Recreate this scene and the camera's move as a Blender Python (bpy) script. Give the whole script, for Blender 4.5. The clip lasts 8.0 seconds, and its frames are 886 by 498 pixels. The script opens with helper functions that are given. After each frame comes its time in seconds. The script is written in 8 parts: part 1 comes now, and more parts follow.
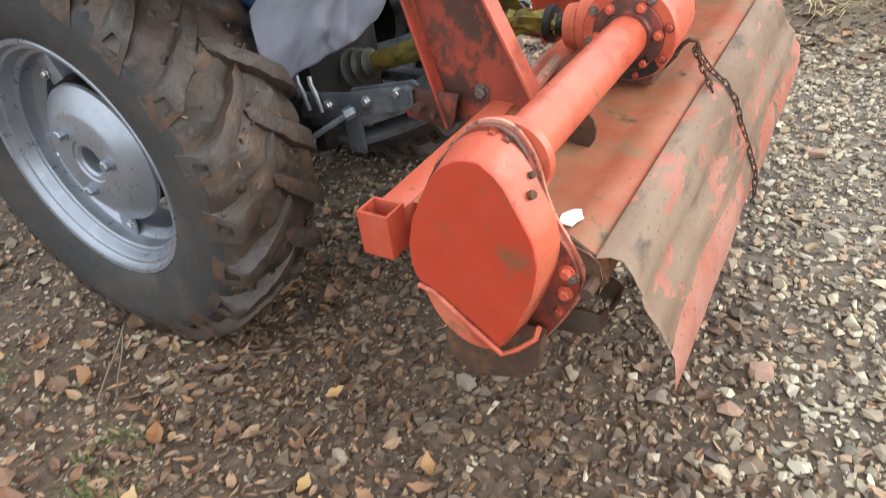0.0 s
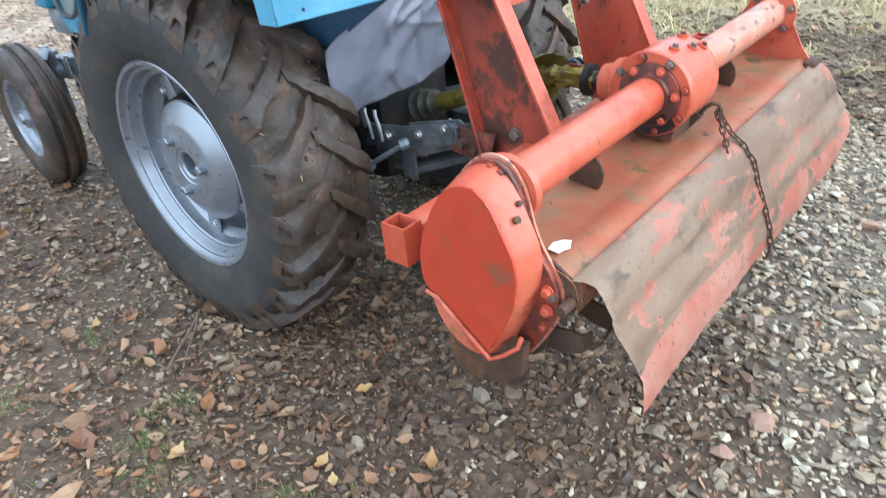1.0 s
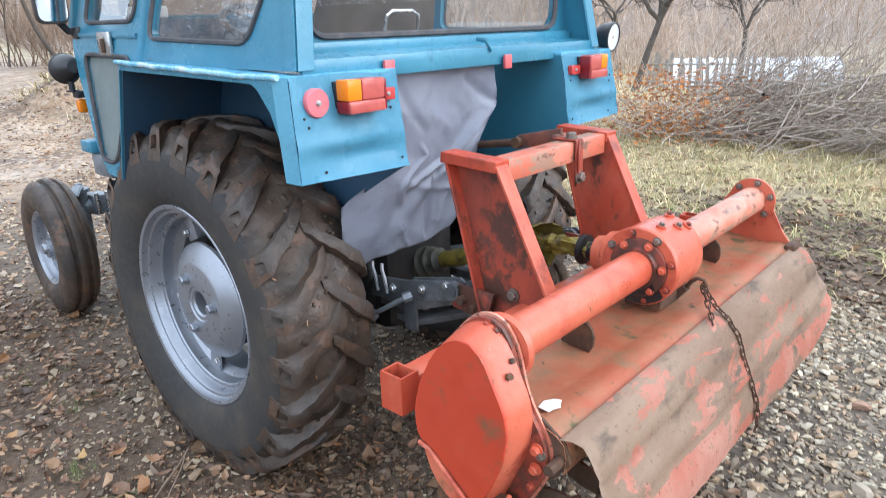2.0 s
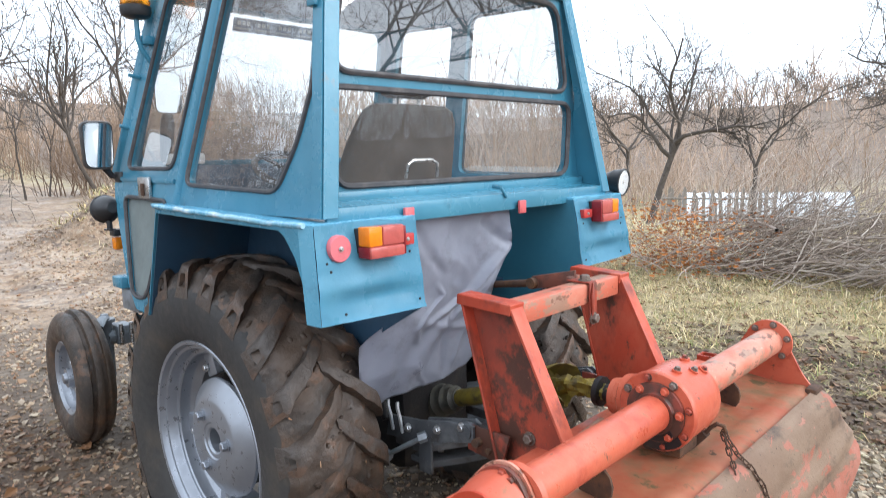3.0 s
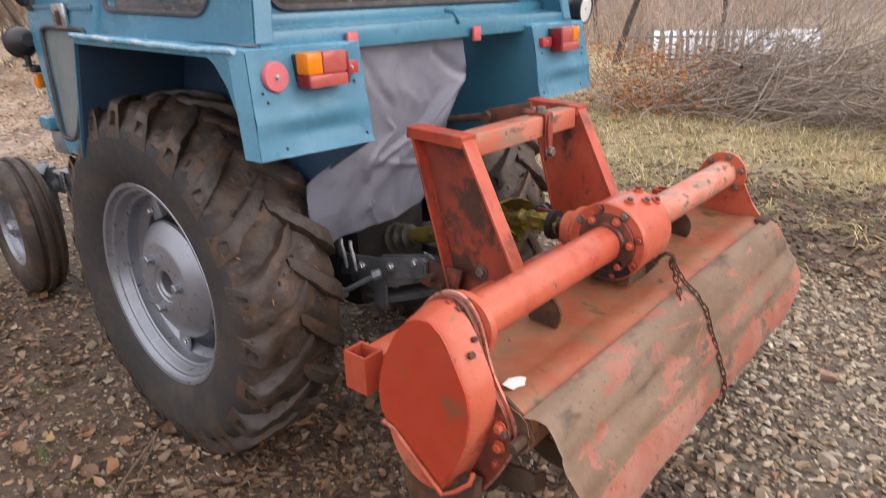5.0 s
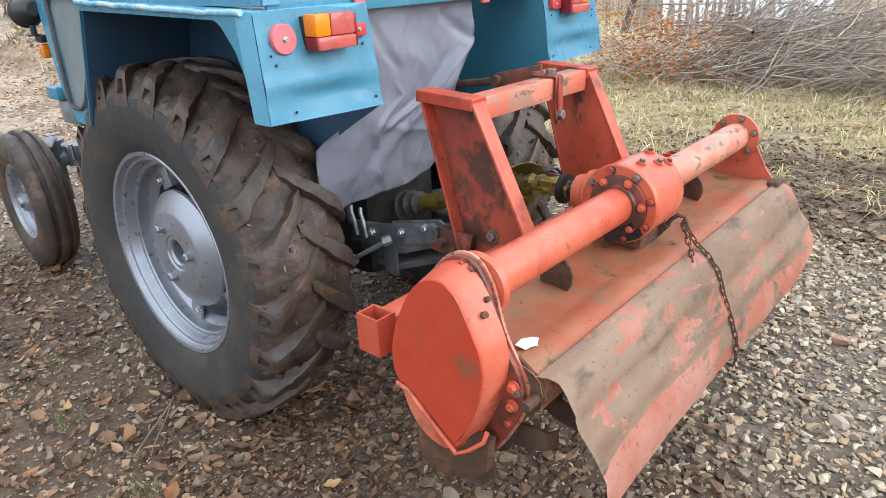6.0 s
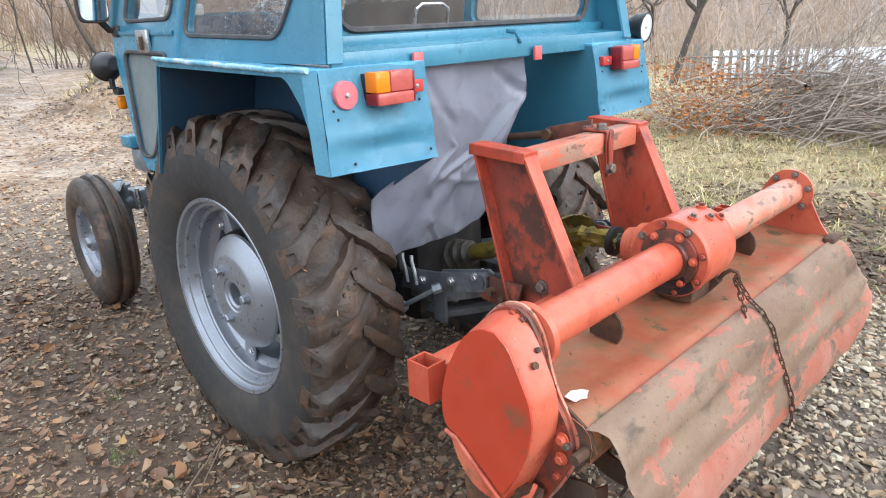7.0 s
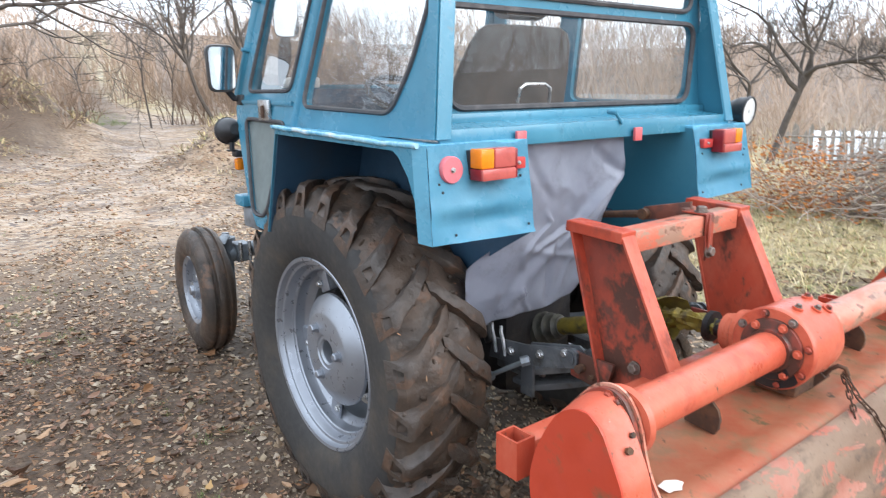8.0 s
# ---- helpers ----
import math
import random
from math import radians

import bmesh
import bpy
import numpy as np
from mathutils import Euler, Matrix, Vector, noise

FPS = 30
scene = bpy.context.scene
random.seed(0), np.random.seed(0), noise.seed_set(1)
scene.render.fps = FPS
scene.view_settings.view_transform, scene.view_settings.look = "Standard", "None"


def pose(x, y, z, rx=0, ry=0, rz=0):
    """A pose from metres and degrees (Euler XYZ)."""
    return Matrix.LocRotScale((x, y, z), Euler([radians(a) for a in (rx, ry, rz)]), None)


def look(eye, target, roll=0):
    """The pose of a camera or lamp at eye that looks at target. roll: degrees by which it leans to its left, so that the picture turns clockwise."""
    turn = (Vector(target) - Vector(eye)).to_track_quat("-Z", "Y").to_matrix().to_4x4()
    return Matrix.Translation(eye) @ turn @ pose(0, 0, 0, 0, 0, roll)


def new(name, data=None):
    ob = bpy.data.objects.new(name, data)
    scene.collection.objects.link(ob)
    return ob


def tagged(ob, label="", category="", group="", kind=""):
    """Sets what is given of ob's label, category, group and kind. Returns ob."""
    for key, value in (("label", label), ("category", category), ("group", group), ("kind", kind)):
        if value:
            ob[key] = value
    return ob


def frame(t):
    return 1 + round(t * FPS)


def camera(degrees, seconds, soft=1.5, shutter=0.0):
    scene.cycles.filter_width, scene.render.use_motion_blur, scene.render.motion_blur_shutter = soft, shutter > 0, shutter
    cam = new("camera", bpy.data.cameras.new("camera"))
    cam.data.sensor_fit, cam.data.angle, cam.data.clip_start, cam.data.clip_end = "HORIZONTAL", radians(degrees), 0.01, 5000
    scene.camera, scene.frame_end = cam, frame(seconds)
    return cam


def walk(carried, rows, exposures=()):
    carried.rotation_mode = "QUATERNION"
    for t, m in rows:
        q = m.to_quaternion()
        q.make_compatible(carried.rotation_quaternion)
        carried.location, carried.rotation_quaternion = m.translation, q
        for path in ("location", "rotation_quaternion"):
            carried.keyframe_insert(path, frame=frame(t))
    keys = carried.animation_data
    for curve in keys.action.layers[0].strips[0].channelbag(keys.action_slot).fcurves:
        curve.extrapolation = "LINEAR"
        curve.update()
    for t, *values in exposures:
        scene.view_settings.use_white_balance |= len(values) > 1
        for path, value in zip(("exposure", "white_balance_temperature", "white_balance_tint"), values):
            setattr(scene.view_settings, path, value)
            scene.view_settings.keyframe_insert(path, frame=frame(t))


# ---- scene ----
cam = camera(66.65, 8.0, soft=0.7, shutter=0.3)
# seconds, metres x y z, degrees rx ry rz; x to the tractor's right, y ahead, rear axle at y = 0
ROWS = [
    (0.0, -1.7344, -1.8913, 1.4910, 54.048, 5.880, -59.874),
    (0.3, -1.7750, -1.9374, 1.5047, 51.149, 5.579, -58.843),
    (0.5, -1.7804, -2.0401, 1.4932, 52.458, 4.866, -56.367),
    (1.0, -1.8046, -2.1699, 1.5491, 58.508, 4.936, -49.760),
    (1.5, -1.8169, -2.2119, 1.5867, 66.305, 3.757, -49.100),
    (1.7, -1.8398, -2.2210, 1.5866, 68.396, 2.761, -48.891),
    (2.8, -1.8860, -2.2438, 1.6384, 80.216, 0.870, -46.758),
    (3.0, -1.8888, -2.2573, 1.6461, 82.305, 1.325, -46.600),
    (3.5, -1.8962, -2.2785, 1.6679, 88.871, 2.219, -45.145),
    (4.0, -1.9093, -2.2821, 1.6773, 90.064, 1.979, -43.706),
    (4.5, -1.8724, -2.2557, 1.6458, 80.256, 2.157, -45.651),
    (5.0, -1.8155, -2.2449, 1.5880, 69.354, 1.579, -49.770),
    (5.2, -1.7924, -2.2498, 1.5578, 67.449, 1.942, -50.248),
    (6.3, -1.8395, -2.2396, 1.5614, 67.411, 2.521, -48.676),
    (6.5, -1.8420, -2.2440, 1.5677, 68.154, 2.794, -47.779),
    (7.0, -1.8639, -2.2499, 1.5802, 71.315, 2.448, -45.423),
    (7.5, -1.8902, -2.2448, 1.5983, 73.483, 2.337, -42.520),
    (8.0, -1.9197, -2.2443, 1.6127, 76.977, 0.883, -37.979),
]
# the phone darkens and warms its picture while it looks up at the sky and just after: seconds, stops, kelvin, tint
EXPOSURES = [(0.0, 0.44, 6750, 8), (0.5, 0.52, 6050, 4), (1.0, 0.55, 5800, 4), (1.7, 0.48, 6050, 9), (2.8, 0.4, 6350, 10), (3.0, 0.25, 6450, 10), (3.5, -0.45, 6700, 12), (4.0, -1.0, 7500, 20), (4.5, -1.2, 7500, 24), (5.0, -0.1, 7400, 22), (5.2, 0.15, 7000, 16), (6.3, 0.38, 6500, 10), (6.5, 0.4, 6450, 10), (8.0, 0.42, 6450, 10)]
walk(cam, [(t, pose(x, y, z, rx, ry, rz)) for t, x, y, z, rx, ry, rz in ROWS], EXPOSURES)

# ---- light: an overcast late-autumn day ----
world = bpy.data.worlds.new("overcast")
scene.world = world
world.use_nodes = True
wn, wl = world.node_tree.nodes, world.node_tree.links
sky = wn.new("ShaderNodeTexSky")
sky.sky_type, sky.sun_disc = "NISHITA", False
sky.sun_elevation, sky.sun_rotation = radians(29), radians(157)
cloud = wn.new("ShaderNodeMix")
cloud.data_type = "RGBA"
cloud.inputs[0].default_value = 0.88
cloud.inputs[7].default_value = (17.5, 19.6, 22.3, 1)
wl.new(sky.outputs[0], cloud.inputs[6])
wl.new(cloud.outputs[2], wn["Background"].inputs[0])
wn["Background"].inputs[1].default_value = 0.1
sun = new("sun", bpy.data.lights.new("sun", "SUN"))
sun.data.energy, sun.data.angle, sun.data.color = 2.4, radians(45), (1.0, 0.985, 0.965)
sun.matrix_basis = look((0, 0, 8.5), (-6, 14, 0))


# ---- materials ----
def make_mat(name):
    m = bpy.data.materials.new(name)
    m.use_nodes = True
    return m, m.node_tree.nodes, m.node_tree.links, m.node_tree.nodes["Principled BSDF"]


def rgba(c):
    return (c[0], c[1], c[2], 1)


def noise_node(n, l, coord, scale, detail=8, rough=0.64):
    t = n.new("ShaderNodeTexNoise")
    t.inputs["Scale"].default_value, t.inputs["Detail"].default_value, t.inputs["Roughness"].default_value = scale, detail, rough
    l.new(coord, t.inputs["Vector"])
    return t.outputs[0]


def ramp(n, l, fac, lo, hi):
    r = n.new("ShaderNodeMapRange")
    r.inputs["From Min"].default_value, r.inputs["From Max"].default_value = lo, hi
    l.new(fac, r.inputs["Value"])
    return r.outputs[0]


def mix(n, l, fac, a, b):
    m = n.new("ShaderNodeMix")
    m.data_type = "RGBA"
    for v, k in ((fac, 0), (a, 6), (b, 7)):
        if isinstance(v, (int, float)):
            m.inputs[k].default_value = v
        elif isinstance(v, tuple):
            m.inputs[k].default_value = rgba(v)
        else:
            l.new(v, m.inputs[k])
    return m.outputs[2]


def surf(name, base, layers=(), rough=0.6, rough_var=0.15, metal=0.0, bump=0.2, bump_scale=60, spec=0.5, island=None, obj_rand=None, stretch=None):
    """A painted, rusty, dusty or bare surface. layers: (colour, noise scale, lo, hi) laid over base where the noise passes lo..hi."""
    m, n, l, b = make_mat(name)
    tc = n.new("ShaderNodeTexCoord")
    co = tc.outputs["Object"]
    mp = n.new("ShaderNodeMapping")
    mp.inputs["Scale"].default_value = stretch or (1, 1, 1)
    mp.inputs["Rotation"].default_value = (0.62, 0.48, 0.83)
    l.new(co, mp.inputs[0])
    co = mp.outputs[0]
    col = base
    if island or obj_rand:
        cols = island or obj_rand
        if island:
            rnd = n.new("ShaderNodeNewGeometry").outputs["Random Per Island"]
        else:
            rnd = n.new("ShaderNodeObjectInfo").outputs["Random"]
        cr = n.new("ShaderNodeValToRGB")
        cr.color_ramp.interpolation = "CONSTANT" if len(cols) > 3 else "LINEAR"
        while len(cr.color_ramp.elements) < len(cols):
            cr.color_ramp.elements.new(0.5)
        for i, c in enumerate(cols):
            cr.color_ramp.elements[i].position = i / len(cols)
            cr.color_ramp.elements[i].color = rgba(c)
        l.new(rnd, cr.inputs[0])
        col = cr.outputs[0]
    for c, s, lo, hi in layers:
        col = mix(n, l, ramp(n, l, noise_node(n, l, co, s), lo, hi), col, c)
    if isinstance(col, tuple):
        b.inputs["Base Color"].default_value = rgba(col)
    else:
        l.new(col, b.inputs["Base Color"])
    rr = n.new("ShaderNodeMapRange")
    rr.inputs["From Min"].default_value, rr.inputs["From Max"].default_value = 0.3, 0.7
    rr.inputs["To Min"].default_value, rr.inputs["To Max"].default_value = max(0.03, rough - rough_var), min(1, rough + rough_var)
    l.new(noise_node(n, l, co, bump_scale * 0.3), rr.inputs["Value"])
    l.new(rr.outputs[0], b.inputs["Roughness"])
    b.inputs["Metallic"].default_value = metal
    b.inputs["Specular IOR Level"].default_value = spec
    if bump:
        bp = n.new("ShaderNodeBump")
        bp.inputs["Strength"].default_value, bp.inputs["Distance"].default_value = bump, 0.3 / bump_scale
        l.new(noise_node(n, l, co, bump_scale, 6), bp.inputs["Height"])
        l.new(bp.outputs[0], b.inputs["Normal"])
    return m


# lit copy of the tractor blue: sky light on the plates is painted in
BLUE_LIT = surf("lit_blue_plate_paint", (0.112, 0.381, 0.549), [((0.168, 0.459, 0.616), 3, 0.45, 0.7), ((0.056, 0.224, 0.336), 5, 0.60, 0.72), ((0.179, 0.168, 0.134), 11, 0.69, 0.8), ((0.112, 0.101, 0.078), 70, 0.71, 0.78)], rough=0.28, bump=0.10, bump_scale=14)
BLUE = surf("tractor_teal_paint", (0.042, 0.185, 0.27), [((0.065, 0.235, 0.33), 3, 0.45, 0.7), ((0.03, 0.13, 0.19), 6, 0.60, 0.72), ((0.16, 0.15, 0.12), 9, 0.66, 0.8), ((0.10, 0.09, 0.07), 70, 0.7, 0.78)], rough=0.26, bump=0.06, bump_scale=14)
# pale layers paint the sky's highlight on the lip, together with scuffs
LIP = surf("highlit_scuffed_lip_paint", (0.10, 0.34, 0.49), [((0.26, 0.48, 0.58), 6, 0.42, 0.58), ((0.52, 0.60, 0.64), 7, 0.50, 0.64), ((0.05, 0.17, 0.25), 9, 0.60, 0.70)], rough=0.25, bump=0.12, bump_scale=40)
# shaded copy of the tractor teal, with real dirt layered over it
BLUE_SHADED = surf("shaded_teal_paint", (0.034, 0.156, 0.228), [((0.049, 0.194, 0.270), 3, 0.45, 0.7), ((0.112, 0.100, 0.084), 9, 0.66, 0.8)], rough=0.45, bump=0.06, bump_scale=14)
# blue darkened in its colour; under the fenders it paints their shade
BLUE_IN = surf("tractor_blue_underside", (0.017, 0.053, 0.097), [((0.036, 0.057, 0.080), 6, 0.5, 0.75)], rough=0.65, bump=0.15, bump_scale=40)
WHITE = surf("roof_white_paint", (0.74, 0.75, 0.76), [((0.55, 0.54, 0.5), 5, 0.55, 0.8)], rough=0.45, bump=0.05, bump_scale=30)
SILVER = surf("silver_wheel_paint", (0.318, 0.335, 0.369), [((0.267, 0.278, 0.307), 3, 0.42, 0.68), ((0.172, 0.152, 0.129), 16, 0.68, 0.80)], rough=0.36, metal=0.65, bump=0.08, bump_scale=90)
RUBBER = surf("dusty_tyre_rubber", (0.029, 0.027, 0.026), [((0.045, 0.039, 0.033), 3, 0.4, 0.65), ((0.066, 0.051, 0.038), 6, 0.52, 0.72), ((0.081, 0.062, 0.046), 30, 0.62, 0.8)], rough=0.75, bump=0.25, bump_scale=120)
MUD_RUBBER = surf("muddy_tyre_tread", (0.070, 0.046, 0.032), [((0.032, 0.024, 0.019), 5, 0.44, 0.58), ((0.118, 0.064, 0.038), 11, 0.55, 0.62), ((0.088, 0.066, 0.051), 20, 0.54, 0.72), ((0.15, 0.117, 0.094), 90, 0.70, 0.78)], rough=0.55, rough_var=0.25, bump=0.8, bump_scale=45)
ORANGE = surf("orange_implement_paint", (0.49, 0.088, 0.044), [((0.58, 0.15, 0.085), 3.5, 0.42, 0.68), ((0.34, 0.045, 0.024), 8, 0.56, 0.70), ((0.28, 0.11, 0.055), 14, 0.60, 0.72), ((0.09, 0.05, 0.03), 30, 0.645, 0.71), ((0.20, 0.15, 0.05), 17, 0.73, 0.78), ((0.62, 0.30, 0.22), 75, 0.68, 0.74)], rough=0.40, rough_var=0.2, bump=0.16, bump_scale=45)
ORANGE_FLAT = surf("orange_repainted_cover", (0.45, 0.047, 0.019), [((0.39, 0.040, 0.018), 5, 0.45, 0.7), ((0.20, 0.075, 0.035), 11, 0.60, 0.74), ((0.12, 0.10, 0.045), 24, 0.66, 0.75)], rough=0.5, bump=0.05, bump_scale=60)
ORANGE_LEG = surf("scuffed_red_orange_leg_paint", (0.44, 0.060, 0.028), [((0.50, 0.11, 0.06), 4, 0.45, 0.66), ((0.22, 0.045, 0.028), 6, 0.52, 0.64), ((0.10, 0.045, 0.03), 14, 0.59, 0.68), ((0.06, 0.035, 0.025), 34, 0.68, 0.74)], rough=0.48, rough_var=0.2, bump=0.15, bump_scale=60, stretch=(1.4, 1.4, 0.8))
ORANGE_DUST = surf("dusty_orange_hood_paint", (0.58, 0.165, 0.085), [((0.60, 0.28, 0.16), 3.5, 0.42, 0.62), ((0.38, 0.25, 0.14), 6, 0.50, 0.66), ((0.22, 0.17, 0.085), 10, 0.61, 0.67), ((0.16, 0.10, 0.055), 26, 0.64, 0.70), ((0.05, 0.04, 0.03), 110, 0.72, 0.75)], rough=0.5, bump=0.08, bump_scale=60)
ORANGE_WORN = surf("worn_orange_frame_paint", (0.42, 0.066, 0.032), [((0.52, 0.13, 0.07), 4, 0.52, 0.7), ((0.22, 0.042, 0.025), 4, 0.36, 0.54), ((0.085, 0.034, 0.024), 6, 0.47, 0.60), ((0.075, 0.030, 0.020), 6, 0.50, 0.56), ((0.11, 0.040, 0.028), 22, 0.58, 0.66), ((0.42, 0.20, 0.12), 60, 0.66, 0.74)], rough=0.50, bump=0.2, bump_scale=60, stretch=(1.2, 1.0, 0.8))
ORANGE_CHIP = surf("chipped_orange_tube_paint", (0.52, 0.13, 0.075), [((0.57, 0.24, 0.165), 7, 0.40, 0.60), ((0.33, 0.19, 0.13), 18, 0.52, 0.58), ((0.19, 0.085, 0.055), 28, 0.56, 0.61), ((0.50, 0.30, 0.22), 44, 0.62, 0.68)], rough=0.45, bump=0.15, bump_scale=70, stretch=(0.5, 1, 1))


def flap_mat(name, cut_at, mud=(0.345, 0.222, 0.150)):
    """Salmon paint showing in ragged patches through a skin of dried mud; cut_at: how much mud is left."""
    m, n, l, b = make_mat(name)
    co = n.new("ShaderNodeTexCoord").outputs["Object"]
    mp = n.new("ShaderNodeMapping")
    mp.inputs["Scale"].default_value = (0.55, 1.1, 1.35)
    l.new(co, mp.inputs[0])
    c2 = mp.outputs[0]
    paint = mix(n, l, ramp(n, l, noise_node(n, l, co, 5), 0.4, 0.65), (0.60, 0.215, 0.145), (0.64, 0.33, 0.25))
    paint = mix(n, l, ramp(n, l, noise_node(n, l, co, 50), 0.60, 0.68), paint, (0.40, 0.13, 0.075))
    dirt = mix(n, l, ramp(n, l, noise_node(n, l, c2, 3.5), 0.40, 0.62), mud, (0.44, 0.31, 0.218))
    dirt = mix(n, l, ramp(n, l, noise_node(n, l, c2, 9), 0.55, 0.68), dirt, (0.20, 0.145, 0.11))
    dirt = mix(n, l, ramp(n, l, noise_node(n, l, co, 90), 0.60, 0.70), dirt, (0.13, 0.092, 0.07))
    edge = n.new("ShaderNodeTexNoise")
    edge.inputs["Scale"].default_value, edge.inputs["Detail"].default_value, edge.inputs["Roughness"].default_value, edge.inputs["Distortion"].default_value = 8.0, 9, 0.66, 0.5
    l.new(c2, edge.inputs["Vector"])
    c = mix(n, l, ramp(n, l, edge.outputs[0], cut_at, cut_at + 0.018), dirt, paint)
    fleck = mix(n, l, ramp(n, l, noise_node(n, l, co, 34), 0.63, 0.655), c, dirt)
    l.new(fleck, b.inputs["Base Color"])
    b.inputs["Roughness"].default_value = 0.55
    bp = n.new("ShaderNodeBump")
    bp.inputs["Strength"].default_value, bp.inputs["Distance"].default_value = 0.4, 0.004
    l.new(noise_node(n, l, co, 60, 7), bp.inputs["Height"])
    l.new(bp.outputs[0], b.inputs["Normal"])
    return m


FLAP = flap_mat("peeling_flap_paint", 0.55)
FLAP_EDGE = flap_mat("salmon_flap_hem", 0.45)
RUST_PAINT = surf("rusted_red_brown_paint", (0.20, 0.062, 0.038), [((0.10, 0.042, 0.03), 14, 0.45, 0.62), ((0.30, 0.12, 0.07), 30, 0.58, 0.7)], rough=0.6, bump=0.3, bump_scale=90)
GALV = surf("galvanised_strip", (0.62, 0.64, 0.66), [((0.40, 0.40, 0.40), 30, 0.5, 0.7)], rough=0.4, metal=0.4, bump=0.1, bump_scale=120)
RUST = surf("rusty_iron", (0.085, 0.045, 0.028), [((0.16, 0.075, 0.035), 18, 0.5, 0.7), ((0.045, 0.035, 0.03), 45, 0.55, 0.7)], rough=0.8, metal=0.25, bump=0.4, bump_scale=150)
TINE = surf("soil_worn_tine_steel", (0.11, 0.072, 0.05), [((0.055, 0.04, 0.032), 12, 0.5, 0.7), ((0.19, 0.12, 0.075), 25, 0.6, 0.75)], rough=0.6, metal=0.4, bump=0.3, bump_scale=90)
LUG_RUBBER = surf("worn_lug_rubber", (0.063, 0.050, 0.042), [((0.054, 0.035, 0.024), 5, 0.40, 0.54), ((0.100, 0.056, 0.035), 10, 0.52, 0.60), ((0.106, 0.083, 0.068), 4, 0.57, 0.68), ((0.032, 0.022, 0.017), 16, 0.56, 0.68), ((0.190, 0.135, 0.098), 80, 0.70, 0.78)], rough=0.48, rough_var=0.25, bump=1.0, bump_scale=50)
DARK_OIL = surf("oily_black_iron", (0.02, 0.019, 0.02), [((0.05, 0.04, 0.034), 14, 0.5, 0.72)], rough=0.5, metal=0.3, bump=0.3, bump_scale=60)
GREY_IRON = surf("grey_painted_iron", (0.22, 0.24, 0.26), [((0.12, 0.125, 0.13), 12, 0.5, 0.7), ((0.12, 0.085, 0.06), 25, 0.63, 0.75)], rough=0.48, metal=0.3, bump=0.15, bump_scale=60)
BOLT_IRON = surf("dull_bolt_iron", (0.20, 0.155, 0.13), [((0.10, 0.065, 0.048), 60, 0.5, 0.65), ((0.32, 0.28, 0.25), 90, 0.58, 0.7)], rough=0.5, metal=0.5, bump=0.2, bump_scale=150)
LINK_IRON = surf("dark_link_iron", (0.085, 0.090, 0.098), [((0.15, 0.155, 0.16), 9, 0.5, 0.65), ((0.05, 0.042, 0.036), 14, 0.52, 0.66), ((0.26, 0.26, 0.255), 40, 0.64, 0.74)], rough=0.42, metal=0.4, bump=0.2, bump_scale=60)
STEEL = surf("bright_zinc_steel", (0.55, 0.55, 0.55), [((0.35, 0.34, 0.32), 40, 0.5, 0.7)], rough=0.32, metal=0.9, bump=0.05, bump_scale=120)
YELLOW = surf("dirty_yellow_guard_plastic", (0.221, 0.164, 0.024), [((0.119, 0.086, 0.028), 12, 0.42, 0.62), ((0.038, 0.031, 0.022), 22, 0.52, 0.66)], rough=0.5, bump=0.2, bump_scale=60)
BOOT = surf("grimy_grey_olive_plastic", (0.075, 0.07, 0.055), [((0.03, 0.028, 0.025), 14, 0.45, 0.62), ((0.14, 0.125, 0.08), 25, 0.6, 0.72)], rough=0.55, bump=0.2, bump_scale=60)
CANVAS = surf("grey_tarpaulin", (0.354, 0.376, 0.453), [((0.427, 0.449, 0.525), 3, 0.4, 0.7), ((0.245, 0.253, 0.292), 10, 0.58, 0.8)], rough=0.38, bump=0.12, bump_scale=25)
SEAT = surf("worn_brown_grey_fabric", (0.054, 0.044, 0.038), [((0.078, 0.063, 0.055), 7, 0.45, 0.7)], rough=0.9, bump=0.3, bump_scale=250)
BLACK = surf("black_plastic", (0.018, 0.018, 0.02), [((0.05, 0.048, 0.045), 10, 0.5, 0.8)], rough=0.42, bump=0.05, bump_scale=90)
SEAL = surf("rubber_window_seal", (0.055, 0.052, 0.055), [((0.12, 0.11, 0.105), 20, 0.5, 0.75)], rough=0.7, bump=0.1, bump_scale=90)
LINING = surf("dark_grey_cab_lining", (0.085, 0.085, 0.095), [((0.12, 0.12, 0.13), 4, 0.45, 0.7)], rough=0.8, bump=0.1, bump_scale=80)
PAPER = surf("white_paper", (0.78, 0.76, 0.72), [((0.62, 0.58, 0.5), 40, 0.55, 0.7)], rough=0.8, bump=0)
SIGNRED = surf("red_warning_sheet", (0.60, 0.10, 0.11), [((0.50, 0.13, 0.13), 14, 0.5, 0.7)], rough=0.35, bump=0.05, bump_scale=200)
SIGNPINK = surf("faded_pink_red_sheet", (0.60, 0.15, 0.17), [((0.52, 0.11, 0.13), 20, 0.5, 0.7)], rough=0.4, bump=0.05, bump_scale=200)


